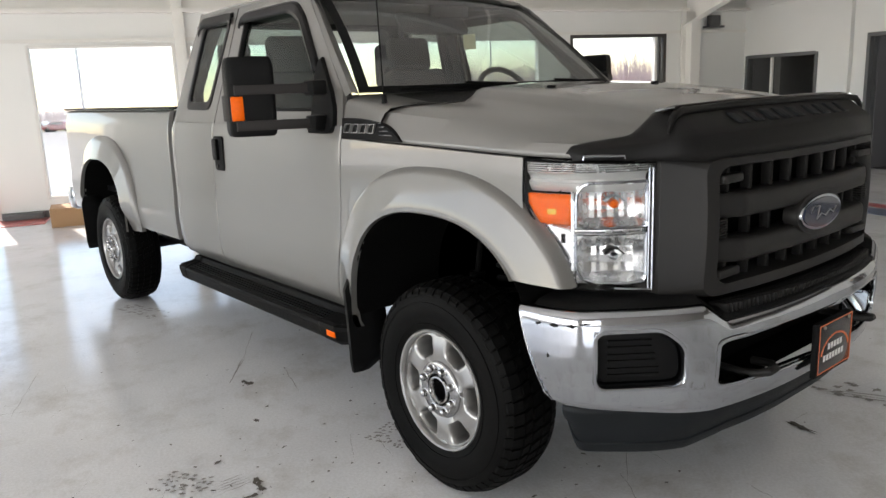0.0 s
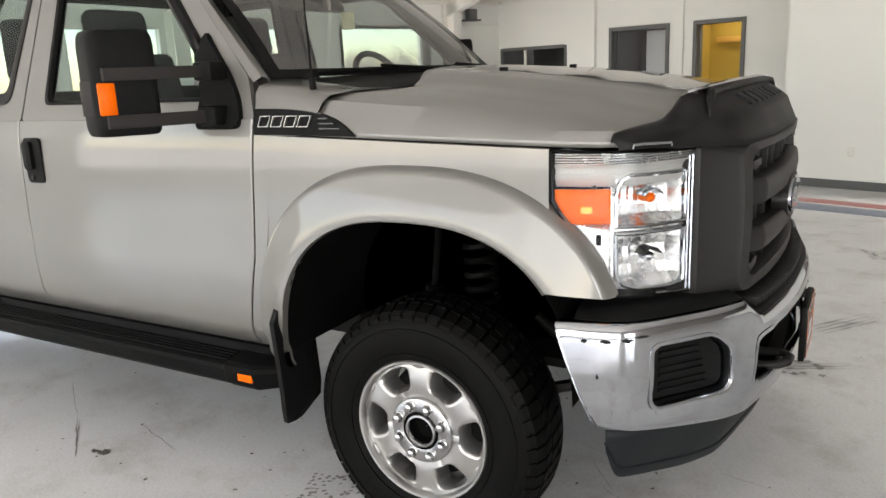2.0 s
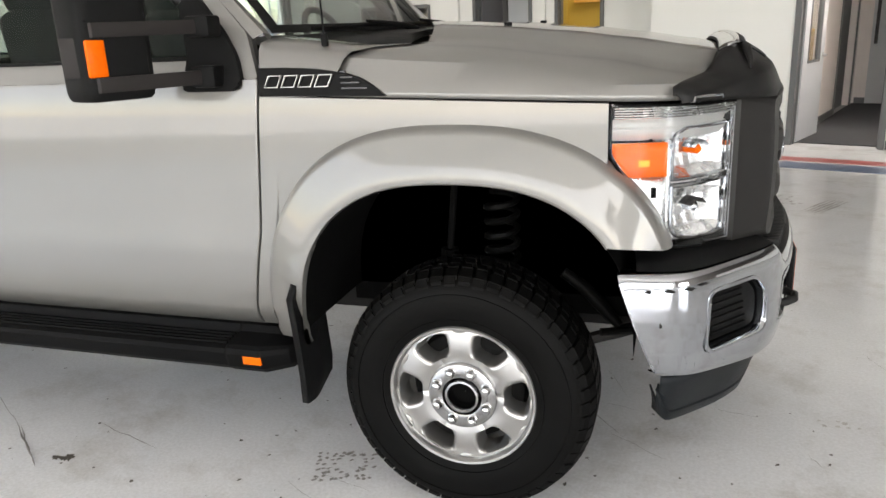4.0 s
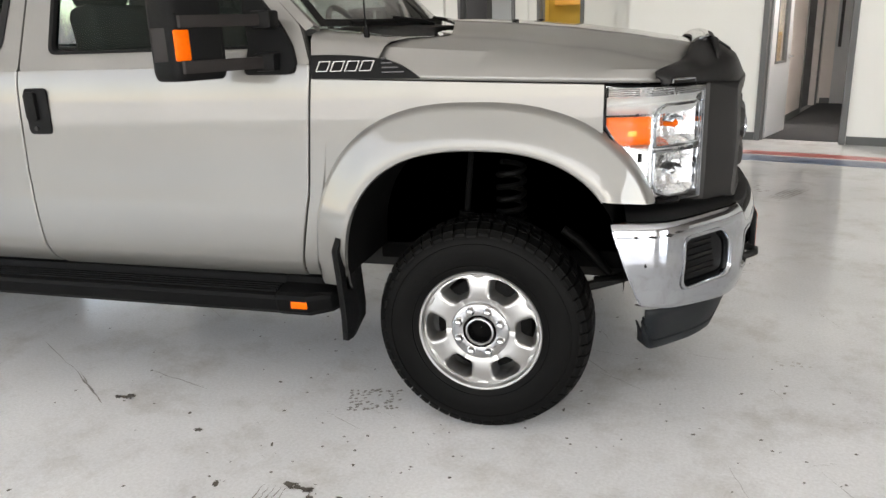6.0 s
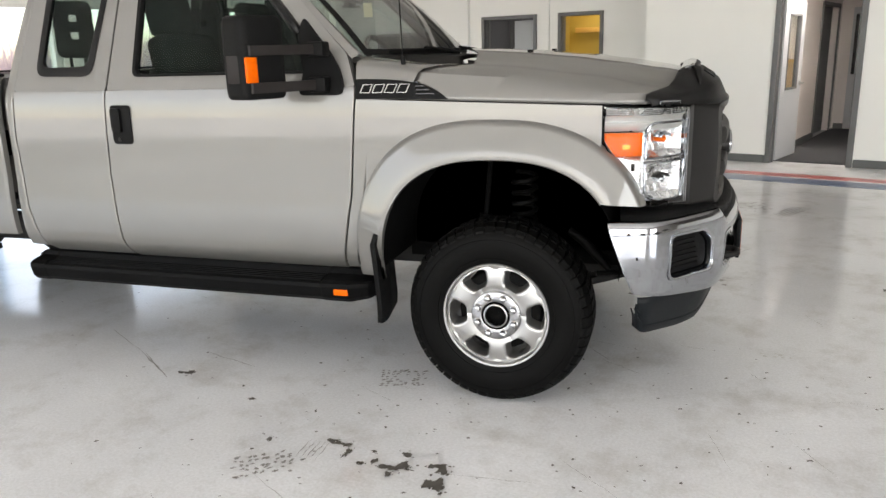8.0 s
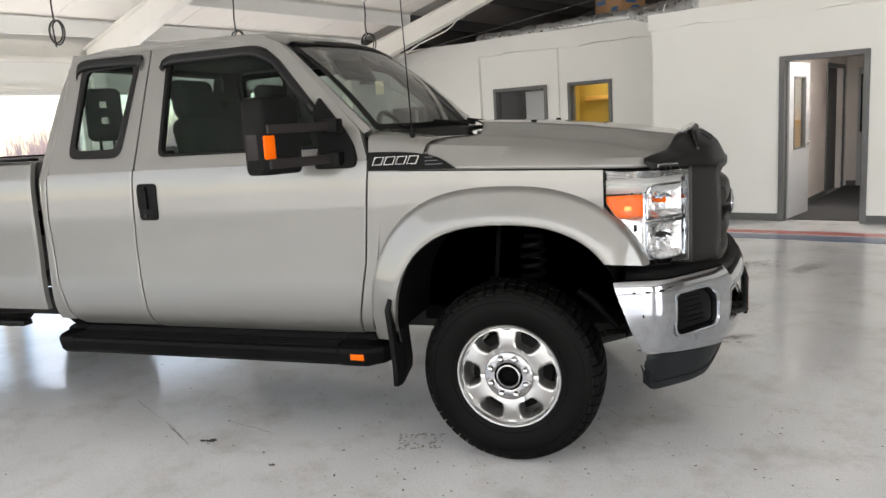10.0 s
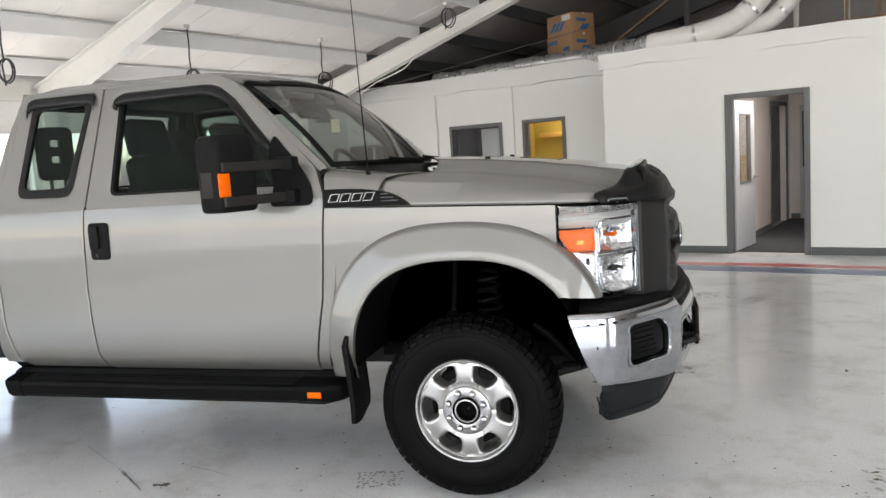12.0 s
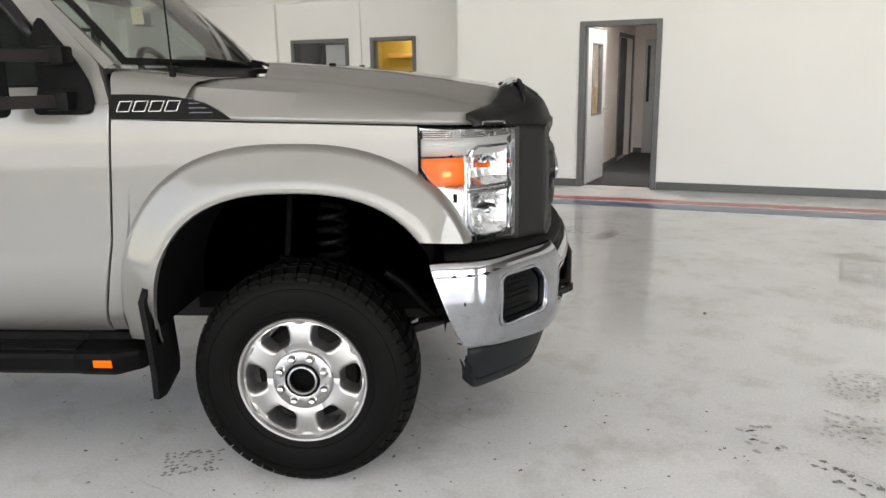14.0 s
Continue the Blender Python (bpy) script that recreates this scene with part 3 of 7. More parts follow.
part("mullion", boxes((mid - 0.02, mid + 0.02, V_W3 + 0.0, V_W3 + 0.05, lo + f, hi - f), bevel=0.003), STEEL_WHITE, w)
part("pane", boxes((a + f, mid - 0.02, V_W3 + 0.03, V_W3 + 0.036, lo + f, hi - f)), PANE, w, smooth=False)
part("pane", boxes((mid + 0.02, b - f, V_W3 + 0.045, V_W3 + 0.051, lo + f, hi - f)), PANE, w, smooth=False)
part("sliding_stile", boxes((mid + 0.03, mid + 0.17, V_W3 + 0.055, V_W3 + 0.07, lo + f, hi - f)), TRIM_GREY, w)

# closing walls
bm = bmesh.new()
FRONT_BAYS = [(-8.3, 13.7, 0.3, 4.2)]
wall_with_holes(bm, "v", V_FRONT - 0.2, 0.2, U_R - 0.2, U_END, 0.0, 9.5, FRONT_BAYS)
structure("wall_south", bm, WALL, "white wall with large glazed openings", "wall")
# unseen wall in dark grey, so the truck's nose reflects less light
bm = bmesh.new()
wall_with_holes(bm, "u", U_END, 0.2, V_FRONT - 0.2, V_END, 0.0, 9.5, [(-9.0, -4.0, 0.4, 4.2)])
structure("wall_east", bm, DARK_DECK, "unseen end wall, coloured dark to dim the truck's nose", "wall")
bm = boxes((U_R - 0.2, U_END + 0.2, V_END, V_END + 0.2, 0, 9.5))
structure("wall_north", bm, DARK_DECK, "far wall above the offices, coloured dark as if unlit", "wall")
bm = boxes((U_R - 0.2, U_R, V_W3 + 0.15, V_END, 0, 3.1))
structure("wall_northwest", bm, DARK_DECK, "wall behind the offices, coloured dark as if unlit", "wall")

# roof: liner over the shop, bare dark deck over the offices
def roof_sheet(name, v0, v1, mat, label, up=0.0):
    bm = bmesh.new()
    grid(bm, [[(u, v, ROOF(u) + up) for v in (v0, v1)] for u in (U_R - 0.3, U_END + 0.2)])
    grid(bm, [[(u, v, ROOF(u) + up + 0.1) for v in (v0, v1)] for u in (U_R - 0.3, U_END + 0.2)])
    return structure(name, bm, mat, label, "ceiling")


roof_sheet("ceiling", V_FRONT - 0.2, 7.5, CEIL, "white sloping metal roof liner")
for v in [V_FRONT + 0.6 + 0.92 * k for k in range(20)]:
    bm = bmesh.new()
    grid(bm, [[(u, v - 0.012, ROOF(u) - 0.002), (u, v - 0.006, ROOF(u) - 0.010), (u, v + 0.006, ROOF(u) - 0.010), (u, v + 0.012, ROOF(u) - 0.002)] for u in (U_R, U_END)])
    structure("ceiling_seam", bm, CEIL, "raised seam of the white roof liner", "trim")
roof_sheet("ceiling_loft", 7.45, V_END + 0.2, DARK_DECK, "dark bare roof deck over the office loft, its dimness partly in the colour", 0.03)
u = U_R + 0.5
while u < U_END - 1:
    z = ROOF(u)
    bm = boxes((u - 0.004, u + 0.004, V_FRONT, 7.5, z - 0.215, z - 0.01), (u - 0.07, u + 0.004, V_FRONT, 7.5, z - 0.222, z - 0.214), (u - 0.004, u + 0.07, V_FRONT, 7.5, z - 0.018, z - 0.01))
    structure("purlin", bm, PURLIN, "white painted steel roof purlin", "purlin")
    # the same purlin drawn on darker, the loft's dimness in its colour
    bm = boxes((u - 0.004, u + 0.004, 7.51, V_END, z - 0.215, z - 0.01), (u - 0.07, u + 0.004, 7.51, V_END, z - 0.222, z - 0.214))
    structure("purlin_dark", bm, DARK_STEEL, "steel roof purlin above the loft, its dimness partly in the dark colour", "purlin")
    u += 1.25


def rafter(v):
    """A tapered white rigid-frame beam with its column."""
    ob = thing("roof_frame", "white tapered steel roof beam on a wall column", "beam", "roof frames", at=B)
    ob["kind"] = "structure"
    lo = lambda u: 2.47 + 0.298 * (u - U_R) if u < -3.5 else 2.47 + 0.298 * (-3.5 - U_R) + 0.25 * (u + 3.5)
    hi = lambda u: ROOF(u) - 0.235
    us = [U_R + 0.02, -7.0, -5.0, -3.5, 0.0, 4.0, U_END - 0.1]
    bm = bmesh.new()
    grid(bm, [[(u, v - 0.005, lo(u)), (u, v - 0.005, hi(u)), (u, v + 0.005, hi(u)), (u, v + 0.005, lo(u))] for u in us], close=True)
    part("web", bm, STEEL_WHITE, ob, smooth=False)
    for name, fn, d in (("bottom_flange", lo, -0.012), ("top_flange", hi, 0.012)):
        bm = bmesh.new()
        grid(bm, [[(u, v - 0.08, fn(u)), (u, v + 0.08, fn(u)), (u, v + 0.08, fn(u) + d), (u, v - 0.08, fn(u) + d)] for u in us], close=True)
        part(name, bm, STEEL_WHITE, ob, smooth=False)
    part("column", boxes((U_R + 0.02, U_R + 0.05, v - 0.1, v + 0.1, 0.0, 2.9), (U_R + 0.05, U_R + 0.30, v - 0.005, v + 0.005, 0.0, 2.75), (U_R + 0.30, U_R + 0.315, v - 0.1, v + 0.1, 0.0, 2.55)), STEEL_WHITE, ob, smooth=False)
    return ob


for v in (-7.9, 2.2, 7.4):
    rafter(v)

# floor lines
for name, mat, v0, v1, label in (("red_line", RED_LINE, 5.92, 6.13, "dull red painted floor line"), ("blue_line", BLUE_LINE, 5.50, 5.82, "dark blue painted floor line")):
    structure(name, boxes((U_R + 0.4, U_END, v0, v1, 0.0, 0.004)), mat, label, "floor line")


# ---- the pickup truck (front axle over x = 0, nose towards +x, z = 0 on the floor) ----
truck = thing("pickup_truck", "silver metallic extended-cab pickup truck with black trim and chrome bumper", "truck")

BODY = [(0.55, 0.80), (0.575, 0.845), (0.61, 0.882), (0.67, 0.905), (0.76, 0.911), (0.84, 0.9115), (0.86, 0.9108), (0.88, 0.9097), (0.905, 0.9081), (0.93, 0.9068), (0.96, 0.9057), (1.05, 0.9040), (1.2, 0.903),
        (1.28, 0.9010), (1.34, 0.8975), (1.38, 0.8930), (1.41, 0.8865), (1.47, 0.870)]
NOSE = [(0.30, 0.0), (0.44, 0.006), (0.55, 0.03), (0.64, 0.08), (0.72, 0.155), (0.775, 0.235), (0.82, 0.30)]


def body_y(x, z):
    return interp(z, BODY) - soft(x, NOSE)


def glass_y(z):
    return 0.880 - 0.30 * (z - 1.40)


def arch(fr, a, h, xc, zc=0.62, p=2.5):
    """A point of a squarish arch; fr in degrees from the front."""
    c, s = math.cos(radians(fr)), math.sin(radians(fr))
    return xc + a * math.copysign(abs(c) ** (2 / p), c), zc + h * abs(s) ** (2 / p)


def arch_top(x, a, h, xc, zc=0.62, p=2.5):
    d = min(1.0, abs(x - xc) / a)
    return zc + h * (1 - d ** p) ** (1 / p)


FRONT_DOOR_REAR = [(0.55, -1.94), (0.664, -1.958), (0.996, -1.977), (1.363, -1.961), (1.42, -1.955)]
FRONT_DOOR_FRONT = [(0.55, -0.742), (0.578, -0.733), (0.92, -0.668), (1.355, -0.630), (1.42, -0.627)]
REAR_DOOR_REAR = [(0.55, -2.43), (0.609, -2.478), (0.8, -2.525), (1.155, -2.544), (1.459, -2.525)]
SHUT = [(-0.65, 1.352), (0.44, 1.318), (0.66, 1.312), (0.8, 1.305)]


def panel(s, xl, xr, z0, z1, nz=26, nx=14, gap=0.0035, inset=0.0):
    """A body panel between two seams, on the body's side; its edges fold in."""
    bm = bmesh.new()
    rows = []
    for i in range(nz + 1):
        z = lerp(z0, z1, i / nz)
        a, b = interp(z, xl) + gap, interp(z, xr) - gap
        row = [(a - 0.0005, s * (body_y(a, z) - 0.03), z), (a, s * (body_y(a, z) - 0.003), z)]
        xs = [a + 0.004, a + 0.008, a + 0.014] + [lerp(a, b, k / nx) for k in range(1, nx)] + [b - 0.014, b - 0.008, b - 0.004]
        row += [(x, s * body_y(x, z), z) for x in xs]
        row += [(b, s * (body_y(b, z) - 0.003), z), (b + 0.0005, s * (body_y(b, z) - 0.03), z)]
        rows.append(row)
    grid(bm, rows)
    return bm


def ring(s, outer, inner, yo, yi):
    """A frame between two outlines of (x, z) with equal counts."""
    bm = bmesh.new()
    n = len(outer)
    mid = [((a[0] * 0.25 + b[0] * 0.75), (a[1] * 0.25 + b[1] * 0.75)) for a, b in zip(outer, inner)]
    rows = [[(x, s * (yo(z) - 0.02), z) for x, z in outer], [(x, s * yo(z), z) for x, z in outer], [(x, s * (yo(z) + 0.002), z) for x, z in mid],
            [(x, s * (yi(z) - 0.001), z) for x, z in inner], [(x, s * (yi(z) - 0.022), z) for x, z in inner]]
    grid(bm, [r + r[:1] for r in rows])
    bmesh.ops.remove_doubles(bm, verts=bm.verts[:], dist=1e-5)
    return bm


def sheet(s, outline, yf, thick=0.004):
    """A pane on the cabin's leaning side."""
    bm = bmesh.new()
    a = [bm.verts.new((x, s * yf(z), z)) for x, z in outline]
    b = [bm.verts.new((x, s * (yf(z) - thick), z)) for x, z in outline]
    bm.faces.new(a), bm.faces.new(b[::-1])
    n = len(outline)
    for k in range(n):
        bm.faces.new((a[k], a[(k + 1) % n], b[(k + 1) % n], b[k]))
    return bm


def shrink(outline, d):
    cx, cz = sum(p[0] for p in outline) / len(outline), sum(p[1] for p in outline) / len(outline)
    return [(x + d * (cx - x) / math.hypot(cx - x, cz - z), z + d * (cz - z) / math.hypot(cx - x, cz - z)) for x, z in outline]


def rounded(pts, r, n=4):
    """An outline with its corners rounded off."""
    out = []
    for k in range(len(pts)):
        p, a, b = Vector(pts[k]), Vector(pts[k - 1]), Vector(pts[(k + 1) % len(pts)])
        ra = min(r, (a - p).length * 0.45)
        rb = min(r, (b - p).length * 0.45)
        out += [tuple(q) for q in bez(p + (a - p).normalized() * ra, p, p + (b - p).normalized() * rb, n)]
    return out


FW_IN = rounded([(-1.812, 1.466), (-1.80, 1.975), (-1.27, 1.978), (-1.17, 1.93), (-0.80, 1.53), (-0.775, 1.466)], 0.04)
FW_OUT = rounded([(-1.952, 1.405), (-1.895, 2.035), (-1.24, 2.035), (-1.125, 1.985), (-0.68, 1.545), (-0.632, 1.405)], 0.015)
RW_IN = rounded([(-2.395, 1.478), (-2.345, 1.985), (-1.962, 1.988), (-2.05, 1.472)], 0.06)
RW_OUT = rounded([(-2.525, 1.405), (-2.415, 2.03), (-1.905, 2.035), (-1.962, 1.405)], 0.015)


def hand_side(s):
    fd = new("front_door")
    fd.parent = truck
    part("door_panel", panel(s, FRONT_DOOR_REAR, FRONT_DOOR_FRONT, 0.56, 1.405), PAINT, fd)
    part("window_surround", ring(s, FW_OUT, FW_IN, glass_y, glass_y), PAINT, fd)
    seal = ring(s, FW_IN, shrink(FW_IN, 0.028), lambda z: glass_y(z) + 0.001, lambda z: glass_y(z) - 0.006)
    part("window_seal", seal, BLACK_PLASTIC, fd)
    part("pane", sheet(s, shrink(FW_IN, 0.012), lambda z: glass_y(z) - 0.012), SIDE_GLASS, fd, "dark tinted door glass", smooth=False)
    part("inner_trim", ring(s, FW_OUT, shrink(FW_IN, -0.006), lambda z: glass_y(z) - 0.024, lambda z: glass_y(z) - 0.030), CABIN, fd)
    # rain visor along the top and the windshield pillar
    bm = bmesh.new()
    path = bez((-1.835, 1.925), (-1.82, 1.985), (-1.76, 1.988), 5) + bez((-1.30, 1.990), (-1.20, 1.985), (-1.12, 1.90), 6)[:4] + [(-1.125, 1.905), (-1.04, 1.81), (-0.95, 1.71), (-0.90, 1.655)]
    rows = []
    for k, (x, z) in enumerate(path):
        d = 0.062 if 2 < k < len(path) - 4 else 0.045
        nx, nz = (0.0, -1.0) if x < -1.3 else ((-0.35, -0.93) if x < -1.15 else (-0.62, -0.55))
        if k < 2:
            nx, nz = 0.8, -0.6
        rows.append([(x, s * (glass_y(z) + 0.002), z), (x + nx * d * 0.15, s * (glass_y(z) + 0.022), z + nz * d * 0.15), (x + nx * d * 0.6, s * (glass_y(z) + 0.034), z + nz * d * 0.6), (x + nx * d, s * (glass_y(z) + 0.03), z + nz * d)])
    grid(bm, rows)
    solid(part("rain_visor", bm, VISOR, fd, "smoked acrylic rain visor"), 0.003)
    # latch handle set in a cup
    hb = bmesh.new()
    cup = rounded([(-1.925, 1.148), (-1.925, 1.336), (-1.812, 1.336), (-1.812, 1.148)], 0.02)
    prism(cup, "y", s * 0.898, s * 0.909, 0.003, bm=hb)
    handle = part("door_handle", hb, BLACK_PLASTIC, fd, "black door handle")
    hb = prism(rounded([(-1.915, 1.205), (-1.915, 1.322), (-1.862, 1.322), (-1.862, 1.205)], 0.012), "y", s * 0.905, s * 0.925, 0.004)
    part("lever", hb, BLACK_PLASTIC, handle)
    hb = bmesh.new()
    tube(hb, [(-1.885, s * 0.905, 1.172), (-1.885, s * 0.914, 1.172)], 0.010, 14)
    part("lock", hb, UNDER, handle)

    rd = new("rear_door")
    rd.parent = truck
    part("door_panel", panel(s, REAR_DOOR_REAR, FRONT_DOOR_REAR, 0.57, 1.405, nx=8), PAINT, rd)
    part("window_surround", ring(s, RW_OUT, RW_IN, glass_y, glass_y), PAINT, rd)
    part("window_seal", ring(s, RW_IN, shrink(RW_IN, 0.05), lambda z: glass_y(z) + 0.004, lambda z: glass_y(z) + 0.004), VISOR, rd)
    part("pane", sheet(s, shrink(RW_IN, 0.02), lambda z: glass_y(z) - 0.004), SIDE_GLASS, rd, "dark tinted rear side glass", smooth=False)
    part("inner_trim", ring(s, RW_OUT, shrink(RW_IN, -0.006), lambda z: glass_y(z) - 0.024, lambda z: glass_y(z) - 0.030), CABIN, rd)
    bm = bmesh.new()
    rows = []
    for x, z in [(-2.375, 1.955), (-2.37, 1.985), (-2.35, 2.0)] + [(lerp(-2.32, -1.99, k / 4), 2.006) for k in range(5)] + [(-1.955, 2.0), (-1.945, 1.975)]:
        rows.append([(x, s * (glass_y(z) + 0.002), z), (x, s * (glass_y(z) + 0.022), z - 0.006), (x * 0.98 - 0.043, s * (glass_y(z) + 0.034), z - 0.04), (x * 0.98 - 0.043, s * (glass_y(z) + 0.03), z - 0.062)])
    grid(bm, rows)
    solid(part("rain_visor", bm, VISOR, rd, "smoked acrylic rain visor"), 0.003)

    # cab corner behind the rear door
    bm = bmesh.new()
    rows = []
    for i in range(31):
        z = lerp(0.60, 2.035, i / 30)
        lean = max(0.0, z - 1.42)
        x0 = interp(z, REAR_DOOR_REAR) if z < 1.41 else lerp(-2.525, -2.415, (z - 1.41) / 0.62)
        x1 = min(-2.605 + lean * 0.21 + 0.085 * (max(0.0, z - 1.72) / 0.315) ** 3, x0 - 0.02)
        y = body_y(-2.5, z) if z < 1.41 else glass_y(z)
        x0 += -0.0035
        rows.append([(x0, s * (y - 0.025), z), (x0, s * (y - 0.003), z), (x0 - 0.004, s * y, z), (x0 - 0.008, s * y, z), (lerp(x0, x1, 0.5), s * (y - 0.002), z), (x1 + 0.012, s * (y - 0.012), z), (x1, s * (y - 0.04), z), (x1, s * (y - 0.16), z)])
    grid(bm, rows)
    part("cab_corner", bm, PAINT, truck)

    # front fender with its flared arch
    A_IN, A_OUT = (0.515, 0.487, 0.005), (0.640, 0.645, -0.012)
    bm = bmesh.new()
    cols = []
    for k, t in enumerate([0.0, 0.003, 0.008, 0.02, 0.03, 0.04, 0.05] + [lerp(0.06, 1.0, j / 48) for j in range(49)]):
        zb = 0.7
        for _ in range(6):
            xm = lerp(interp(zb, FRONT_DOOR_FRONT), 0.436, t)
            zb = max(0.575, arch_top(xm, *A_OUT) - 0.02) if xm > -0.645 else 0.575
        zt = interp(lerp(-0.66, 0.436, t), SHUT)
        col = []
        for j in range(17):
            z = lerp(zb, zt, j / 16)
            x = lerp(interp(z, FRONT_DOOR_FRONT) + 0.0035, 0.436, t)
            col.append((x, s * (body_y(x, z) - (0.02 if k == 0 else 0)), z))
        x = col[-1][0]
        col.append((x, s * (body_y(x, zt) - 0.02), zt + 0.001))
        cols.append(col)
    grid(bm, cols)
    fender = part("front_fender", bm, PAINT, truck)
    bm = bmesh.new()
    rows = []
    for k in range(65):
        t = k / 64
        row = []
        fi, fo = lerp(35.0, 180.0, t), lerp(22.0, 180.0, t)
        (xi, zi), (xo, zo) = arch(fi, *A_IN), arch(fo, 0.664 if fo < 90 else A_OUT[0], *A_OUT[1:])
        row.append((xi, s * 0.945, zi - 0.006))
        row.append((xi, s * 0.972, zi - 0.003))
        for j in range(19):
            q = j / 18
            x, z = lerp(xi, xo, q), lerp(zi, zo, q)
            lift = 0.074 - 0.044 * q - (0.026 * ((q - 0.88) / 0.12) ** 2 if q > 0.88 else 0.0) - 0.008 * (1 - q) ** 8
            yb = body_y(min(x, 0.45), max(z, 0.6)) - 0.55 * max(0.0, x - 0.36) ** 2
            if t > 0.9:
                lift *= 1 - 0.25 * ((t - 0.9) / 0.1)
            row.append((x, s * (yb + lift - 0.002), z))
        row.append((xo + 0.004 * (1 if xo > 0 else -1), s * (body_y(min(xo, 0.45), zo) - 0.55 * max(0.0, xo - 0.36) ** 2 - 0.02), zo + 0.004))
        rows.append(row)
    last = rows[-1]
    for z, f in ((0.60, 0.9), (0.575, 0.6)):
        rows.append([(x, s * (abs(y) - (1 - f) * 0.05), z - 0.02) for x, y, _ in last])
    grid(bm, rows)
    part("wheel_flare", bm, PAINT, fender)
    # vent badge panel
    top = bez((-0.622, 1.438), (-0.40, 1.44), (-0.30, 1.405), 6) + bez((-0.30, 1.405), (-0.25, 1.385), (-0.203, 1.349), 4)[1:]
    poly = [(-0.622, 1.354)] + top
    bm = bmesh.new()
    f1 = [bm.verts.new((x, s * (0.897 - max(0, z - 1.35) * 0.12), z)) for x, z in poly]
    f2 = [bm.verts.new((x, s * 0.86, z)) for x, z in poly]
    bm.faces.new(f1), bm.faces.new(f2[::-1])
    for k in range(len(poly)):
        bm.faces.new((f1[k], f1[(k + 1) % len(poly)], f2[(k + 1) % len(poly)], f2[k]))
    vent = part("fender_vent", bm, BLACK_PLASTIC, fender, "black fender vent with a chrome outlined emblem")
    for k in range(4):
        z = 1.37 + 0.016 * k
        part("louvre", boxes((-0.345, -0.262 - 0.022 * k, s * 0.893 - 0.004, s * 0.893 + 0.004, z, z + 0.006), bevel=0.001), GLOSS_BLACK, vent)
    for k in range(5):
        x0 = -0.602 + 0.0565 * k
        if k == 4:
            continue
        quad = [(x0, 1.379), (x0 + 0.017, 1.415), (x0 + 0.062, 1.415), (x0 + 0.045, 1.379)]
        bm = bmesh.new()
        y0, y1 = s * 0.889, s * 0.899
        inn = shrink(quad, 0.0030)
        rows = [[(x, y0, z) for x, z in quad], [(x, y1, z) for x, z in quad], [(x, y1, z) for x, z in inn], [(x, y0, z) for x, z in inn]]
        grid(bm, [r + r[:1] for r in rows])
        part("emblem_shape", bm, ALLOY, vent, "chrome outlined emblem shape")
    # cowl side, between door and hood
    bm = bmesh.new()
    rows = []
    for k in range(13):
        row = []
        for y, dz in ((0.884, None), (0.876, None), (0.862, -0.02), (0.845, 0.0), (0.80, 0.010), (0.72, 0.014), (0.62, 0.014)):
            x = lerp(-0.627, lerp(-0.376, -0.146, min(1.0, max(0.0, (1 - y / 0.888) / 0.22))), k / 12)
            z = max(1.476, lerp(1.512, 1.482, (x + 0.627) / 0.225)) + (dz or 0.0)
            row.append((x, s * y, {0.884: 1.35, 0.876: 1.42}.get(y, z - (0.03 if s > 0 else 0.0))))
        rows.append(row)
    grid(bm, rows)
    part("cowl_side", bm, PAINT, truck)

    # windshield pillar
    bm = bmesh.new()
    rows = []
    for t in [k / 12 for k in range(13)]:
        xo, zo = lerp(-1.245, -0.655, t), lerp(2.035, 1.515, t)
        if t < 0.22:
            zo = lerp(2.03, 1.985, t / 0.22)
            xo = lerp(-1.245, -1.135, t / 0.22)
        else:
            q = (t - 0.22) / 0.78
            xo, zo = lerp(-1.135, -0.655, q), lerp(1.985, 1.525, q)
        ws = Vector((lerp(-1.16, -0.615, t), s * lerp(0.635, 0.80, t), lerp(1.999, 1.535, t)))
        po = Vector((xo, s * (glass_y(zo) - 0.001), zo))
        mid = (ws + po) / 2 + Vector((0.012, s * 0.012, 0.012))
        rows.append([po + Vector((0, -s * 0.02, 0)), po, mid, ws, ws + Vector((-0.01, -s * 0.01, -0.02))])
    grid(bm, rows)
    part("windshield_pillar", bm, PAINT, truck)

    # mirror on its two arms
    mir = new("tow_mirror")
    mir.parent = truck

    # plan of the housing: its front is swept back towards the outer end
    corner, run = Vector((-0.949, s * 1.222, 0)), Vector((0.087, -s * 0.154, 0)).normalized()
    out = Vector((0.154, s * 0.087, 0)).normalized()

    def on_front(bm):
        """From (along the front, out of it, up) to the truck's axes."""
        for v in bm.verts:
            v.co = corner + run * v.co.x + out * v.co.y + Vector((0, 0, v.co.z))
        return bm

    plan = rounded([(-1.070, s * 1.205), (-0.972, s * 1.230), (-0.945, s * 1.222), (-0.858, s * 1.068), (-0.880, s * 1.052), (-1.070, s * 1.075)], 0.022, 3)
    bm = bmesh.new()
    cx, cy = -0.97, s * 1.14
    rows = []
    for z, k in ((1.372, 0.80), (1.374, 0.89), (1.384, 0.965), (1.402, 1.0), (1.55, 1.005), (1.66, 1.0), (1.688, 0.965), (1.702, 0.90), (1.708, 0.80)):
        rows.append([(cx + (x - cx) * k, cy + (y - cy) * k, z) for x, y in plan])
    vs = grid(bm, rows, close=True)
    bm.faces.new(vs[0]), bm.faces.new(vs[-1][::-1])
    part("housing", bm, BLACK_PLASTIC, mir, "black textured tow mirror housing")
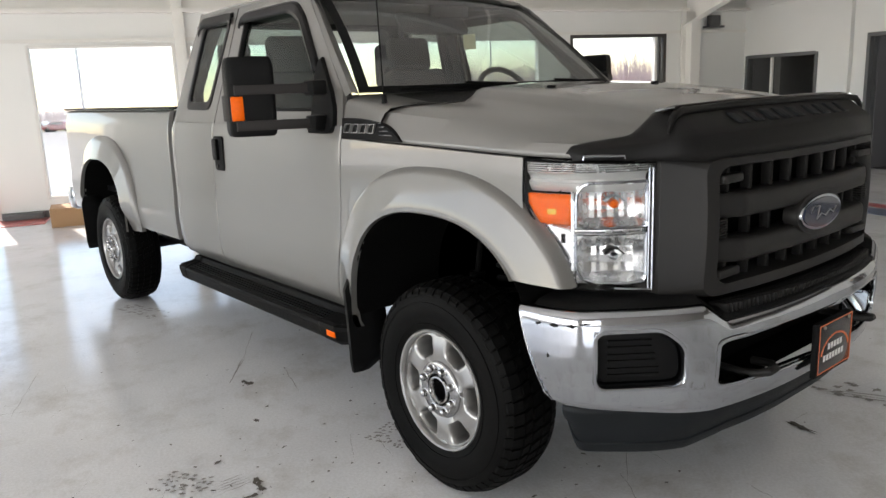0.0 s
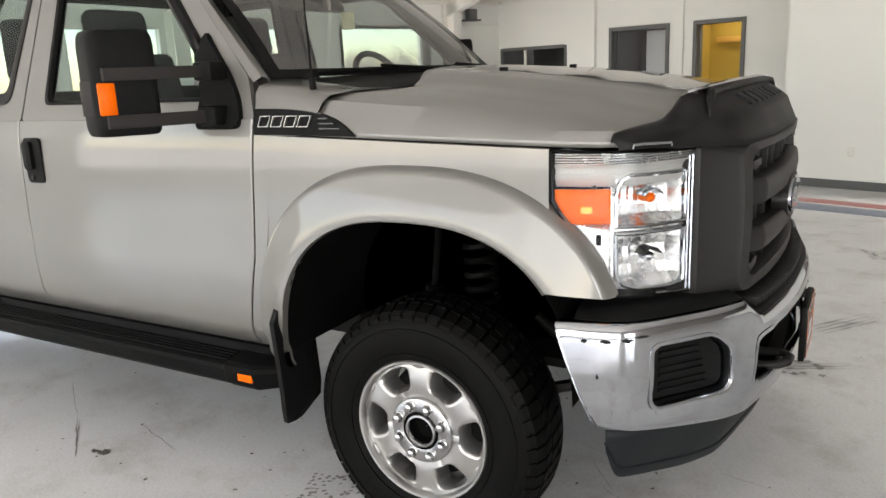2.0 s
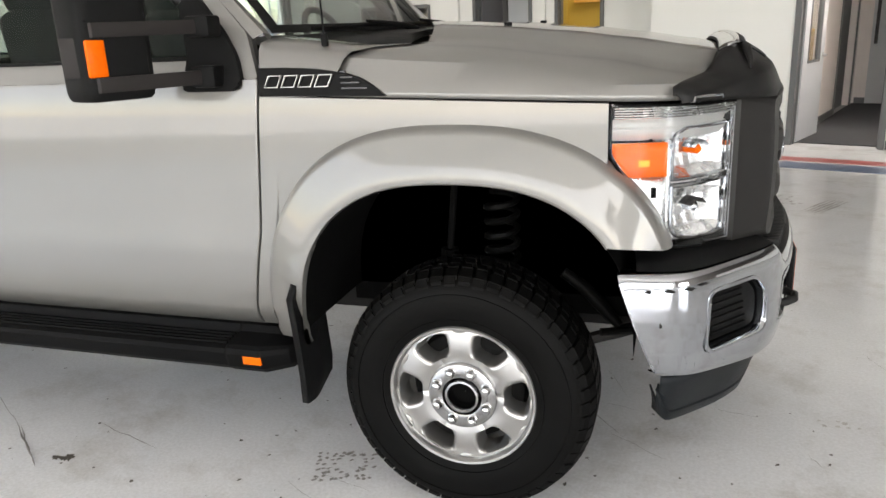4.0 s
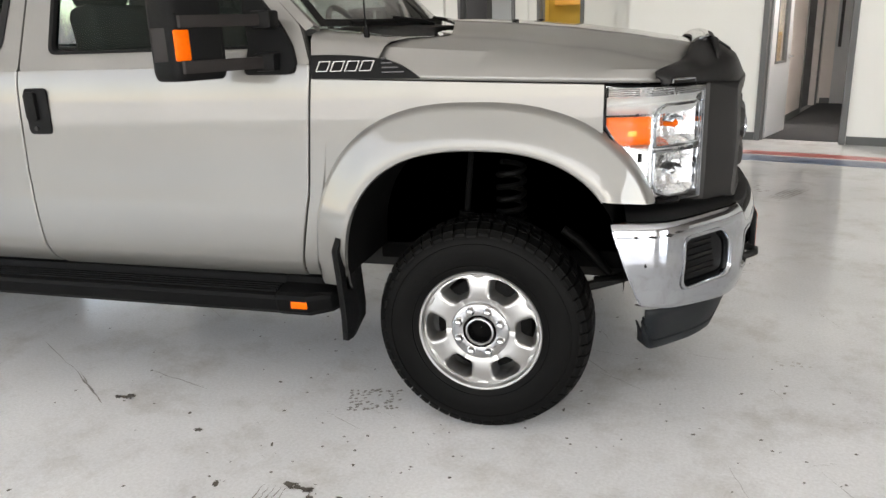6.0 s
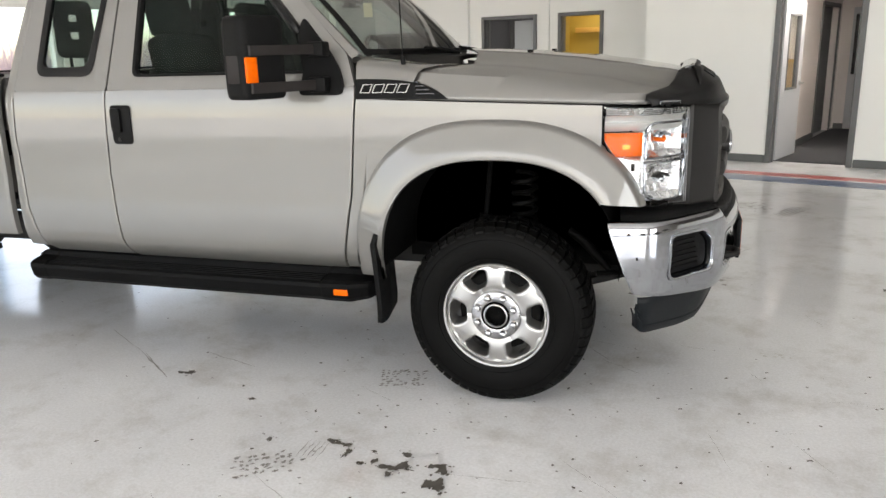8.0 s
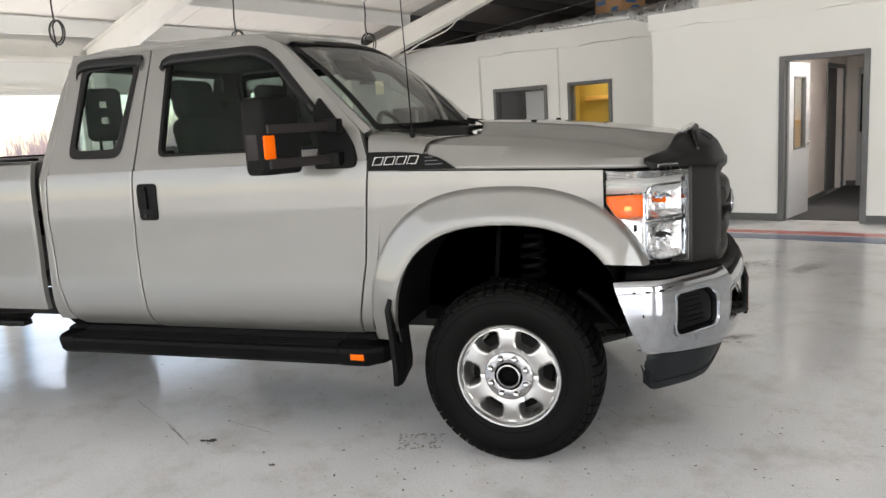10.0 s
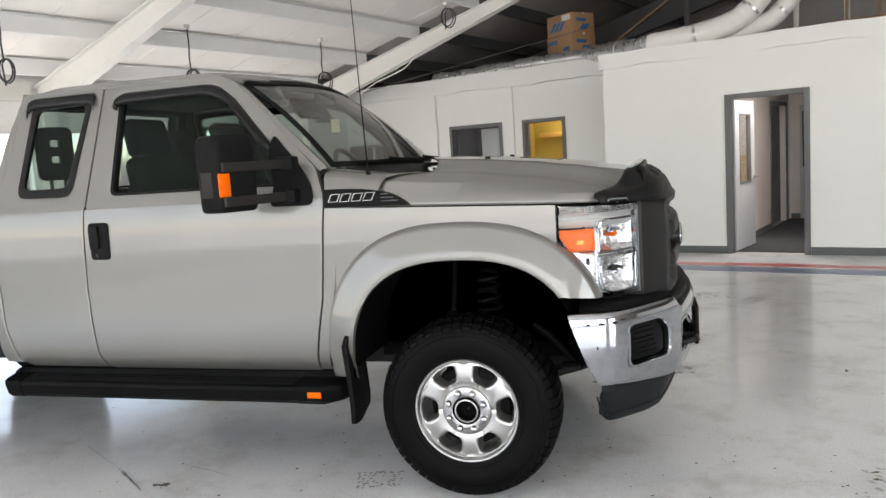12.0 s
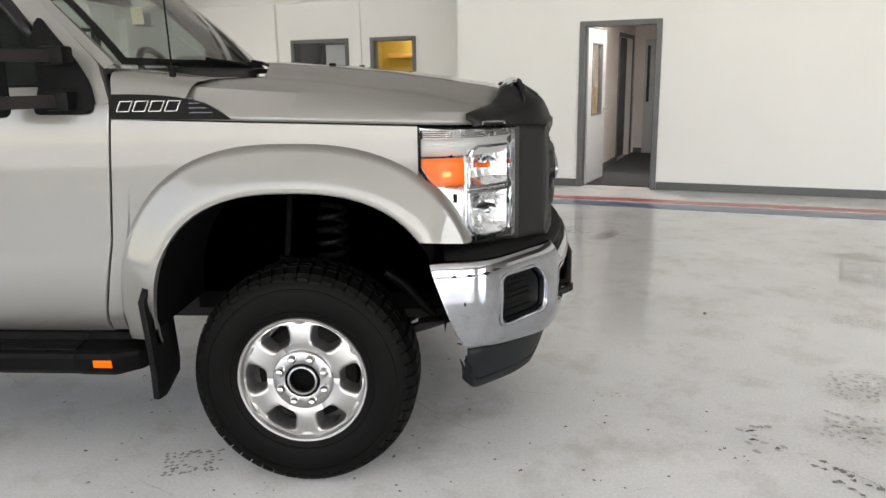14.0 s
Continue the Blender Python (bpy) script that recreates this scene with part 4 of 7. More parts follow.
    part("glass", boxes((-1.0735, -1.066, s * 1.14 - 0.043, s * 1.14 + 0.043, 1.41, 1.67), bevel=0.003), CHROME, mir)
    part("turn_signal", on_front(boxes((-0.006, 0.048, -0.012, 0.006, 1.440, 1.544), bevel=0.006)), AMBER, mir, "amber turn signal lens")
    part("inset_panel", on_front(boxes((0.052, 0.166, -0.006, 0.003, 1.446, 1.545), bevel=0.002)), MIRROR_PANEL, mir)
    part("inset_panel", boxes((-1.040, -0.968, s * 1.2235 - 0.003, s * 1.2235 + 0.003, 1.440, 1.550), bevel=0.002), MIRROR_PANEL, mir)
    part("cap_seam", on_front(boxes((0.0, 0.170, -0.004, 0.002, 1.592, 1.595))), VOID, mir, smooth=False)
    for z, h in ((1.569, 0.020), (1.419, 0.021)):
        bm = bmesh.new()
        rows = []
        for xx, yy, d in ((-0.938, 1.214, 0.008), (-0.925, 1.19, 0.012), (-0.860, 1.074, 0.013), (-0.822, 1.0, 0.014), (-0.800, 0.955, 0.015), (-0.780, 0.88, 0.016)):
            rows.append([(xx - d, s * yy, z - h), (xx + d * 0.8, s * yy, z - h), (xx + d, s * yy, z - h * 0.6), (xx + d, s * yy, z + h * 0.6), (xx + d * 0.8, s * yy, z + h), (xx - d, s * yy, z + h)])
        vs = grid(bm, rows, close=True)
        bm.faces.new(vs[0]), bm.faces.new(vs[-1][::-1])
        part("arm", bm, MIRROR_PANEL, mir)
        bm = box(bmesh.new(), -0.825, -0.74, s * 0.912 - 0.036, s * 0.912 + 0.036, z - h - 0.012, z + h + 0.012, bevel=0.010)
        part("hinge", bm, BLACK_PLASTIC, mir)
    poly = rounded([(-0.900, 1.715), (-0.860, 1.668), (-0.755, 1.555), (-0.700, 1.475), (-0.678, 1.400), (-0.690, 1.372), (-0.90, 1.372), (-0.875, 1.47), (-0.915, 1.62)], 0.03)
    bm = bmesh.new()
    f1 = [bm.verts.new((x, s * (glass_y(z) + 0.022), z)) for x, z in poly]
    f2 = [bm.verts.new((x, s * (glass_y(z) - 0.006), z)) for x, z in poly]
    bm.faces.new(f1), bm.faces.new(f2[::-1])
    for k in range(len(poly)):
        bm.faces.new((f1[k], f1[(k + 1) % len(poly)], f2[(k + 1) % len(poly)], f2[k]))
    bmesh.ops.bevel(bm, geom=[e for e in bm.edges if all(v in f1 for v in e.verts)], offset=0.008, segments=2, affect="EDGES")
    part("mount", bm, BLACK_PLASTIC, mir)

    # cargo bed side with the rear flare
    bm = bmesh.new()
    cols = []
    xs = [-2.645, -2.65, -2.66] + [lerp(-2.68, -5.05, k / 60) for k in range(61)] + [-5.10, -5.15, -5.185, -5.2]
    R_OUT = (0.66, 0.67, -4.01)
    for x in xs:
        pull = 0.03 if x > -2.648 else (0.004 if x > -2.655 else 0.0)
        if x < -5.05:
            pull = 0.10 * ((-5.05 - x) / 0.15) ** 2
        zb = 0.655 if abs(x + 4.01) > 0.655 else max(0.655, arch_top(x, *R_OUT) - 0.02)
        col = [(x, s * (body_y(x, z) - pull - 0.004), z) for z in [lerp(zb, 1.44, j / 18) for j in range(19)]]
        col += [(x, s * (0.868 - pull), 1.462), (x, s * (0.85 - pull), 1.475), (x, s * (0.80 - pull), 1.478), (x, s * (0.78 - pull), 1.46), (x, s * (0.775 - pull), 1.2)]
        cols.append(col)
    grid(bm, cols)
    bed = part("bed_side", bm, PAINT, truck)
    bm = bmesh.new()
    rows = []
    for k in range(57):
        t = k / 56
        f = lerp(0, 180, t)
        (xi, zi), (xo, zo) = arch(f, 0.53, 0.50, -4.01), arch(f, *R_OUT)
        row = [(xi, s * 0.94, zi - 0.006), (xi, s * 0.968, zi - 0.003)]
        for j in range(17):
            q = j / 16
            x, z = lerp(xi, xo, q), lerp(zi, zo, q)
            fade = min(1.0, (z - 0.55) / 0.25)
            row.append((x, s * (body_y(x, max(z, 0.66)) - 0.006 + (0.080 - 0.048 * q - (0.022 * ((q - 0.78) / 0.22) ** 2 if q > 0.78 else 0.0)) * fade), z))
        row.append((xo, s * (body_y(xo, max(zo, 0.66)) - 0.03), zo + 0.005))
        rows.append(row)
    grid(bm, rows)
    part("wheel_flare", bm, PAINT, bed)
    part("rail_cap", boxes((-5.19, -2.665, s * 0.825 - 0.035, s * 0.825 + 0.035, 1.480, 1.496), bevel=0.006), BLACK_PLASTIC, bed)
    part("tail_light", boxes((-5.21, -5.14, s * 0.79 - 0.06, s * 0.79 + 0.055, 0.95, 1.32), bevel=0.02), RED_LENS, truck)

    # running board
    rb = new("running_board")
    rb.parent = truck
    bm = bmesh.new()
    rows = []
    prof = [(0.80, 0.470), (0.80, 0.562), (0.842, 0.562), (0.856, 0.540), (0.940, 0.527), (0.956, 0.517), (0.958, 0.497), (0.946, 0.446), (0.922, 0.424), (0.83, 0.428)]
    tread = [(0.80, 0.470), (0.80, 0.560), (0.836, 0.558), (0.850, 0.531), (0.934, 0.519), (0.951, 0.513), (0.954, 0.496), (0.943, 0.447), (0.920, 0.426), (0.83, 0.430)]
    for x, f, g, sec in ((-2.585, 0.62, 0.62, prof), (-2.540, 0.96, 0.95, prof), (-2.530, 1.0, 1.0, prof), (-2.445, 1.0, 1.0, prof), (-2.435, 1.0, 1.0, tread), (-1.6, 1, 1, tread), (-0.835, 1, 1, tread), (-0.825, 1, 1, prof),
                         (-0.70, 1, 1, prof), (-0.692, 0.985, 0.99, prof), (-0.612, 0.68, 0.84, prof), (-0.585, 0.50, 0.66, prof)):
        rows.append([(x, s * (0.80 + (y - 0.80) * f), 0.495 + (z - 0.495) * g) for y, z in sec])
    vs = grid(bm, rows, close=True)
    bm.faces.new(vs[0]), bm.faces.new(vs[-1][::-1])
    part("board", bm, BOARD, rb, "black moulded running board", smooth=False)
    for k in range(4):
        y = 0.866 + 0.0185 * k
        z = interp(y, [(0.850, 0.531), (0.934, 0.519)])
        part("tread_rib", boxes((-2.43, -0.84, s * y - 0.0055, s * y + 0.0055, z - 0.004, z + 0.007), bevel=0.002), BOARD, rb)
    bm = bmesh.new()
    prism([(-0.765, 0.463), (-0.765, 0.497), (-0.695, 0.497), (-0.695, 0.463)], "y", s * 0.935, s * 0.957, 0.003, bm=bm)
    part("side_reflector", bm, AMBER, rb, "amber side reflector")
    for x in (-2.1, -1.3, -0.9):
        part("bracket", boxes((x - 0.03, x + 0.03, s * 0.72 - 0.1, s * 0.72 + 0.1, 0.47, 0.50), bevel=0.005), UNDER, rb)

    # mud flaps
    for xw, name in ((-0.53, "front"), (-4.53, "rear")):
        bm = bmesh.new()
        rows = []
        for z, x, y0, y1 in ((0.79, 0.02, 0.87, 0.965), (0.72, 0.0, 0.80, 0.985), (0.6, 0.01, 0.79, 0.985), (0.45, 0.02, 0.79, 0.985), (0.40, 0.02, 0.80, 0.985), (0.352, 0.015, 0.90, 0.975)):
            rows.append([(xw + x, s * y0, z), (xw + x + 0.004, s * lerp(y0, y1, 0.5), z), (xw + x - 0.004, s * y1, z), (xw + x - 0.028, s * (y1 - 0.004), z)])
        grid(bm, rows)
        solid(part("mud_flap", bm, BLACK_PLASTIC, truck, "black rubber mud flap"), 0.006)

    # wheel wells, black liners with the shade inside put into the colour
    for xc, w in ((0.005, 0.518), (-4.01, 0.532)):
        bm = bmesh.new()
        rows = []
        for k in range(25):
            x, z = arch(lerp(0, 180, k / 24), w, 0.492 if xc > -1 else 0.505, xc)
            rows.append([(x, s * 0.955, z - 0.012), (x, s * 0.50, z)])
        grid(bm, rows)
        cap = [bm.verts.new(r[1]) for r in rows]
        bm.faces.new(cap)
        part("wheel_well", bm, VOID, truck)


for s in (-1, 1):
    hand_side(s)

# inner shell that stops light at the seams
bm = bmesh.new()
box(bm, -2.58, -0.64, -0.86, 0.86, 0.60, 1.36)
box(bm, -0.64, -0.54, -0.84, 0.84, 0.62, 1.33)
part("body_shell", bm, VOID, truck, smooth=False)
# solid near-black boxes stand for the shade in the engine bay
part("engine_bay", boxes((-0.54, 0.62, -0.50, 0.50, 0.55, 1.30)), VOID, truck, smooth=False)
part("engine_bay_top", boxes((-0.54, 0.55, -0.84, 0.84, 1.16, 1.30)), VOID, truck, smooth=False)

# hood
CROWN = [(-0.42, 1.497), (0.0, 1.470), (0.4, 1.422), (0.62, 1.374), (0.8, 1.335)]
DOME = [(-0.42, 1.552), (-0.2, 1.546), (0.0, 1.532), (0.25, 1.508), (0.45, 1.480), (0.65, 1.447), (0.8, 1.415)]
bm = bmesh.new()
rows = []
for i in range(31):
    t = i / 30
    half = []
    for k, (yf, kind, dz) in enumerate([(1.0, "s", 0.0), (0.996, "s", 0.016), (0.982, "s", 0.042), (0.955, "c", -0.034), (0.90, "c", -0.008), (0.80, "c", 0.006), (0.675, "c", 0.012), (0.64, "m", 0.0), (0.605, "d", -0.012), (0.56, "d", -0.004), (0.40, "d", 0.0), (0.2, "d", 0.004), (0.0, "d", 0.005)]):
        x_back = lerp(-0.400, -0.165, min(1.0, max(0.0, (1 - yf) / 0.22))) if yf > 0.6 else lerp(-0.165, -0.36, (0.6 - yf) / 0.6)
        x = lerp(x_back, 0.765 if yf < 0.7 else lerp(0.765, 0.63, (yf - 0.7) / 0.3), t)
        w = 0.888 - soft(x, NOSE) * 0.8
        c, d, sh = soft(x, CROWN), soft(x, DOME), interp(x, SHUT) + 0.006
        z = {"s": sh + dz, "c": max(c + dz, sh + 0.03), "d": d + dz, "m": (c + 0.02 + d - 0.03) / 2}[kind]
        half.append((x, w * yf, z))
    rows.append([(x, -y, z) for x, y, z in half] + [(x, y, z) for x, y, z in half[-2::-1]])
grid(bm, rows)
hood = part("hood", bm, PAINT, truck)
solid(hood, 0.012, -1.0)
for y in (-0.33, 0.33):
    nb = boxes((0.022, 0.046, y - 0.016, y + 0.016, soft(0.03, DOME) - 0.002, soft(0.03, DOME) + 0.010), bevel=0.004)
    part("washer_nozzle", nb, BLACK_PLASTIC, hood)

# cowl, wipers, windshield
bm = bmesh.new()
rows = []
for k in range(21):
    y = lerp(-0.80, 0.80, k / 20)
    b = 1 - (y / 0.80) ** 2
    rows.append([(-0.17 - 0.17 * b, y, 1.425 + 0.08 * b), (-0.32 - 0.02 * b, y, 1.465 + 0.06 * b), (-0.52 - 0.0 * b, y, 1.490 + 0.045 * b), (-0.66 + 0.06 * b, y, 1.515 + 0.025 * b)])
grid(bm, rows)
part("cowl", bm, BLACK_PLASTIC, truck, "black plastic cowl below the windshield")


def ws_point(a, b):
    """The windshield's bowed sheet: a across (-1 to 1), b from its foot to its head."""
    bow = 1 - a * a
    foot = Vector((-0.615 + 0.12 * bow, 0.80 * a, 1.535 - 0.005 * bow))
    head = Vector((-1.15 + 0.10 * bow, 0.635 * a, 1.997 + 0.024 * bow))
    p = foot.lerp(head, b)
    return p + Vector((0.02, 0, 0.016)) * math.sin(math.pi * b)


bm = bmesh.new()
grid(bm, [[ws_point(lerp(-1, 1, i / 24), j / 12) for i in range(25)] for j in range(13)])
part("windshield", bm, WINDSHIELD, truck, "clear curved windshield")
bm = bmesh.new()
for a0, a1, b0, b1 in ((-1, -0.94, 0, 1), (0.94, 1, 0, 1), (-1, 1, 0.0, 0.05), (-1, 1, 0.94, 1.0)):
    grid(bm, [[ws_point(lerp(a0, a1, i / 12), lerp(b0, b1, j / 8)) + Vector((0.004, 0, 0.004)) for i in range(13)] for j in range(9)])
part("windshield_seal", bm, BLACK_PLASTIC, truck)
for y0, y1 in ((-0.62, 0.0), (-0.02, 0.52)):
    bm = bmesh.new()
    p = [ws_point(lerp(y0 / 0.8, y1 / 0.8, k / 10), 0.012 + 0.015 * math.sin(k / 10 * 3)) + Vector((0.012, 0, 0.010)) for k in range(11)]
    tube(bm, p, 0.008, 6)
    w = part("wiper", bm, BLACK_PLASTIC, truck, "black wiper blade")
    bm = bmesh.new()
    tube(bm, [(-0.43, y1 + 0.02, 1.528), (-0.47, y1 * 0.9 + 0.05 * y0, 1.548), tuple(p[5] + Vector((0.012, 0, 0.012)))], [0.016, 0.012, 0.006], 8)
    part("wiper_arm", bm, BLACK_PLASTIC, w)
note = box(bmesh.new(), -0.001, 0.001, -0.032, 0.032, -0.042, 0.036)
part("paper_note", note, NOTE_PAPER, truck, "pale yellow paper note behind the windshield", smooth=False).matrix_basis = pose(-1.0, 0.14, 1.785, 3, 0, -25)
visor_board = prism(rounded([(-0.26, 0.0), (-0.26, 0.13), (0.16, 0.13), (0.16, 0.0)], 0.03), "x", -0.008, 0.008, 0.004)
part("sun_visor", visor_board, CABIN, truck, "grey cloth sun visor folded down").matrix_basis = pose(-1.025, 0.0, 1.822, 0, -35, 0)

# roof and cab back
bm = bmesh.new()
rows = []
for x, dz, dw, dy in ((-1.135, -0.020, -0.045, -0.038), (-1.165, -0.008, -0.03, -0.028), (-1.20, 0.0, -0.012, -0.016), (-1.3, 0.012, 0.004, -0.004), (-1.45, 0.022, 0.006, 0.0), (-1.7, 0.028, 0.008, 0.0), (-2.0, 0.030, 0.008, 0.0), (-2.25, 0.026, 0.006, 0.0),
                      (-2.34, 0.018, 0.002, -0.006), (-2.40, 0.004, -0.006, -0.018), (-2.44, -0.01, -0.02, -0.040), (-2.465, -0.025, -0.035, -0.075)):
    half = [(0.692 + dw, 2.022 + dy), (0.685 + dw, 2.030 + dy), (0.665 + dw, 2.040 + dy), (0.62, 2.050 + dz * 0.4 + dy), (0.5, 2.055 + dz * 0.8 + dy), (0.25, 2.06 + dz + dy), (0.0, 2.062 + dz + dy)]
    xx = [x + (0.10 * (1 - (y / 0.70) ** 2) * min(1.0, (x + 1.6) / 0.4) if x > -1.6 else 0) for y, _ in half]
    rows.append([(a, -y, z) for a, (y, z) in zip(xx, half)] + [(a, y, z) for a, (y, z) in list(zip(xx, half))[-2::-1]])
grid(bm, rows)
solid(part("roof", bm, PAINT, truck), 0.01)
bm = bmesh.new()
outer = rounded([(-0.83, 1.36), (-0.70, 2.02), (0.70, 2.02), (0.83, 1.36)], 0.06)
inner = rounded([(-0.69, 1.48), (-0.635, 1.965), (0.635, 1.965), (0.69, 1.48)], 0.08)
xb = lambda z: -2.598 + max(0, z - 1.42) * 0.21 + 0.085 * (max(0.0, z - 1.72) / 0.315) ** 3
grid(bm, [[(xb(z), y, z) for y, z in o + o[:1]] for o in (outer, inner)])
part("cab_back", bm, PAINT, truck)
bm = bmesh.new()
grid(bm, [[(xb(z) + 0.03, y, z) for y, z in o + o[:1]] for o in ([(y * 0.97, z) for y, z in outer], inner)])
part("cab_back_trim", bm, CABIN, truck)
bm = bmesh.new()
bm.faces.new([bm.verts.new((xb(z) + 0.004, y, z)) for y, z in inner])
part("rear_window", bm, SIDE_GLASS, truck, "tinted rear cab window", smooth=False)
bm = bmesh.new()
grid(bm, [[(-1.16, y, 1.985) for y in (-0.60, 0, 0.60)], [(-1.6, y, 2.025) for y in (-0.66, 0, 0.66)], [(-2.38, y, 2.0) for y in (-0.66, 0, 0.66)]])
solid(part("headliner", bm, CABIN_PALE, truck), 0.008)

# bed: inside, front wall, tailgate, rear bumper
part("bed_floor", boxes((-5.15, -2.67, -0.77, 0.77, 0.82, 0.86)), BLACK_PLASTIC, truck, smooth=False)
part("bed_front_wall", boxes((-2.70, -2.655, -0.80, 0.80, 0.70, 1.475), bevel=0.008), PAINT, truck)
part("tailgate", boxes((-5.21, -5.15, -0.73, 0.73, 0.82, 1.47), bevel=0.015), PAINT, truck)
part("rear_bumper", boxes((-5.40, -5.22, -0.88, 0.88, 0.60, 0.80), bevel=0.035), CHROME, truck, "chrome rear bumper")

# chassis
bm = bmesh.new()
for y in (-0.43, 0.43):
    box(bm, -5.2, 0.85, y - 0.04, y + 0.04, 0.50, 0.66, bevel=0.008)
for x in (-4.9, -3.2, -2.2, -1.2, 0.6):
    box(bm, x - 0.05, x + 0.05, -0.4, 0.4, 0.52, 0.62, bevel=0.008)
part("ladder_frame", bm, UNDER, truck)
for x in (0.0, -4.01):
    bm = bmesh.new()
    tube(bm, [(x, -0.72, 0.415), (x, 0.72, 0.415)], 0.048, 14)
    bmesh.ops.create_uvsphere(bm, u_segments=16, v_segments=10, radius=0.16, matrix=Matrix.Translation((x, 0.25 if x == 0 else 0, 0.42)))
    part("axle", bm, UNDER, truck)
# coil and shock are near black: the well's shade put into their colour
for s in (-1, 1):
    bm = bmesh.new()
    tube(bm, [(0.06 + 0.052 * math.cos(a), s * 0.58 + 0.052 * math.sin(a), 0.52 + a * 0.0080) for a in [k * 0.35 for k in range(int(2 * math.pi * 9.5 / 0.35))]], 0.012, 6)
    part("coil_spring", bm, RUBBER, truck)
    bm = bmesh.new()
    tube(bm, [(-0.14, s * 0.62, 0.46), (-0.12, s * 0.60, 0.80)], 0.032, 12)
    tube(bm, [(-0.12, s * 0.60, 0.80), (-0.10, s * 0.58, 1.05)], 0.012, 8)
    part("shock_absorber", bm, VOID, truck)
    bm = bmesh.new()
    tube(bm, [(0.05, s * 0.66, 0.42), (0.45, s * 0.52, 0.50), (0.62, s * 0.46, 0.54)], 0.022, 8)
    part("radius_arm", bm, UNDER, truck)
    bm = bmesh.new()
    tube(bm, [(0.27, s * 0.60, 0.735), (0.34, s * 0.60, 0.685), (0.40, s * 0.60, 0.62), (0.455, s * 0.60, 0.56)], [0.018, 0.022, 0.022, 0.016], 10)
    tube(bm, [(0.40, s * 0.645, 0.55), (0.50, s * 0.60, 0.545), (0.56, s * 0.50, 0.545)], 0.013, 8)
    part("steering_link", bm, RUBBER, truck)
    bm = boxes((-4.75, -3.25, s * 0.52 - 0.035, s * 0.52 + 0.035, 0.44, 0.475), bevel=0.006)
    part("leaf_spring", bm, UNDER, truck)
bm = bmesh.new()
tube(bm, [(-0.6, 0.25, 0.56), (-2.6, 0.30, 0.58), (-3.3, 0.34, 0.64), (-4.3, 0.36, 0.66), (-5.0, 0.6, 0.58)], 0.04, 10)
tube(bm, [(-1.9, 0.28, 0.58), (-2.5, 0.30, 0.58)], 0.09, 14)
part("exhaust", bm, RUST, truck)
bm = boxes((-3.3, -2.6, 0.1, 0.42, 0.45, 0.7), bevel=0.04)
part("fuel_tank", bm, UNDER, truck)


# ---- nose: grille, deflector, lamps, bumper ----
def front_x(y):
    """Front of the grille surround, across."""
    a = abs(y)
    return 0.948 - 0.15 * a * a - (0.0 if a < 0.5 else 0.30 * (a - 0.5))


# bug deflector: stations of (y, rear edge, crest, front, lip) as x, z
STATIONS = [(0.876, (0.600, 1.338), (0.612, 1.338), (0.618, 1.330), (0.622, 1.314)),
            (0.850, (0.598, 1.356), (0.62, 1.358), (0.654, 1.340), (0.662, 1.316)),
            (0.800, (0.618, 1.364), (0.65, 1.367), (0.692, 1.347), (0.70, 1.314)),
            (0.735, (0.640, 1.369), (0.675, 1.373), (0.735, 1.352), (0.745, 1.310)),
            (0.690, (0.660, 1.373), (0.705, 1.378), (0.768, 1.357), (0.780, 1.307)),
            (0.665, (0.682, 1.382), (0.725, 1.390), (0.795, 1.362), (0.808, 1.305)),
            (0.645, (0.700, 1.406), (0.740, 1.420), (0.815, 1.370), (0.828, 1.304)),
            (0.620, (0.710, 1.430), (0.750, 1.444), (0.838, 1.378), (0.854, 1.302)),
            (0.560, (0.716, 1.438), (0.762, 1.453), (0.864, 1.382), (0.888, 1.300)),
            (0.300, (0.724, 1.444), (0.774, 1.459), (0.890, 1.386), (0.931, 1.300)),
            (0.0, (0.728, 1.446), (0.779, 1.460), (0.897, 1.388), (0.940, 1.300))]
bm = bmesh.new()
rows = []
full = [(-y, *p) for y, *p in STATIONS] + [(y, *p) for y, *p in STATIONS[-2::-1]]
for y, r, c, f, l in full:
    p = [r] + bez(r, ((r[0] + c[0]) / 2, max(r[1], c[1]) + 0.004), c, 3)[1:] + bez(c, (lerp(c[0], f[0], 0.45), lerp(c[1], f[1], 0.36)), f, 5)[1:] + bez(f, (f[0] + 0.012, f[1] - 0.012), l, 4)[1:]
    rows.append([(x, y, z) for x, z in p])
grid(bm, rows)
deflector = part("hood_deflector", bm, DEFLECTOR, truck, "dark textured hood deflector wrapping the nose")
solid(deflector, 0.006)
for s in (-1, 1):
    bm = bmesh.new()
    tube(bm, [(0.655, s * 0.862, 1.318), (0.657, s * 0.86, 1.328), (0.675, s * 0.835, 1.329), (0.715, s * 0.775, 1.326), (0.727, s * 0.757, 1.326), (0.728, s * 0.755, 1.316)], 0.004, 6)
    part("chrome_loop", bm, CHROME, deflector)
SEC = sorted(STATIONS)


def deflector_face(y, t):
    """A point of the deflector's sloping face at y, from its crest (0) to its front (1)."""
    c, f = [[float(np.interp(abs(y), [r[0] for r in SEC], [r[j][i] for r in SEC])) for i in (0, 1)] for j in (2, 3)]
    x, z = bez(c, (lerp(c[0], f[0], 0.45), lerp(c[1], f[1], 0.36)), f, 20)[int(round(t * 20))]
    return (x + 0.003, y, z + 0.004)


# glossy smoked cap behind a rolled bead along the crest
CAP_Y = [lerp(-0.615, 0.615, k / 24) for k in range(25)]


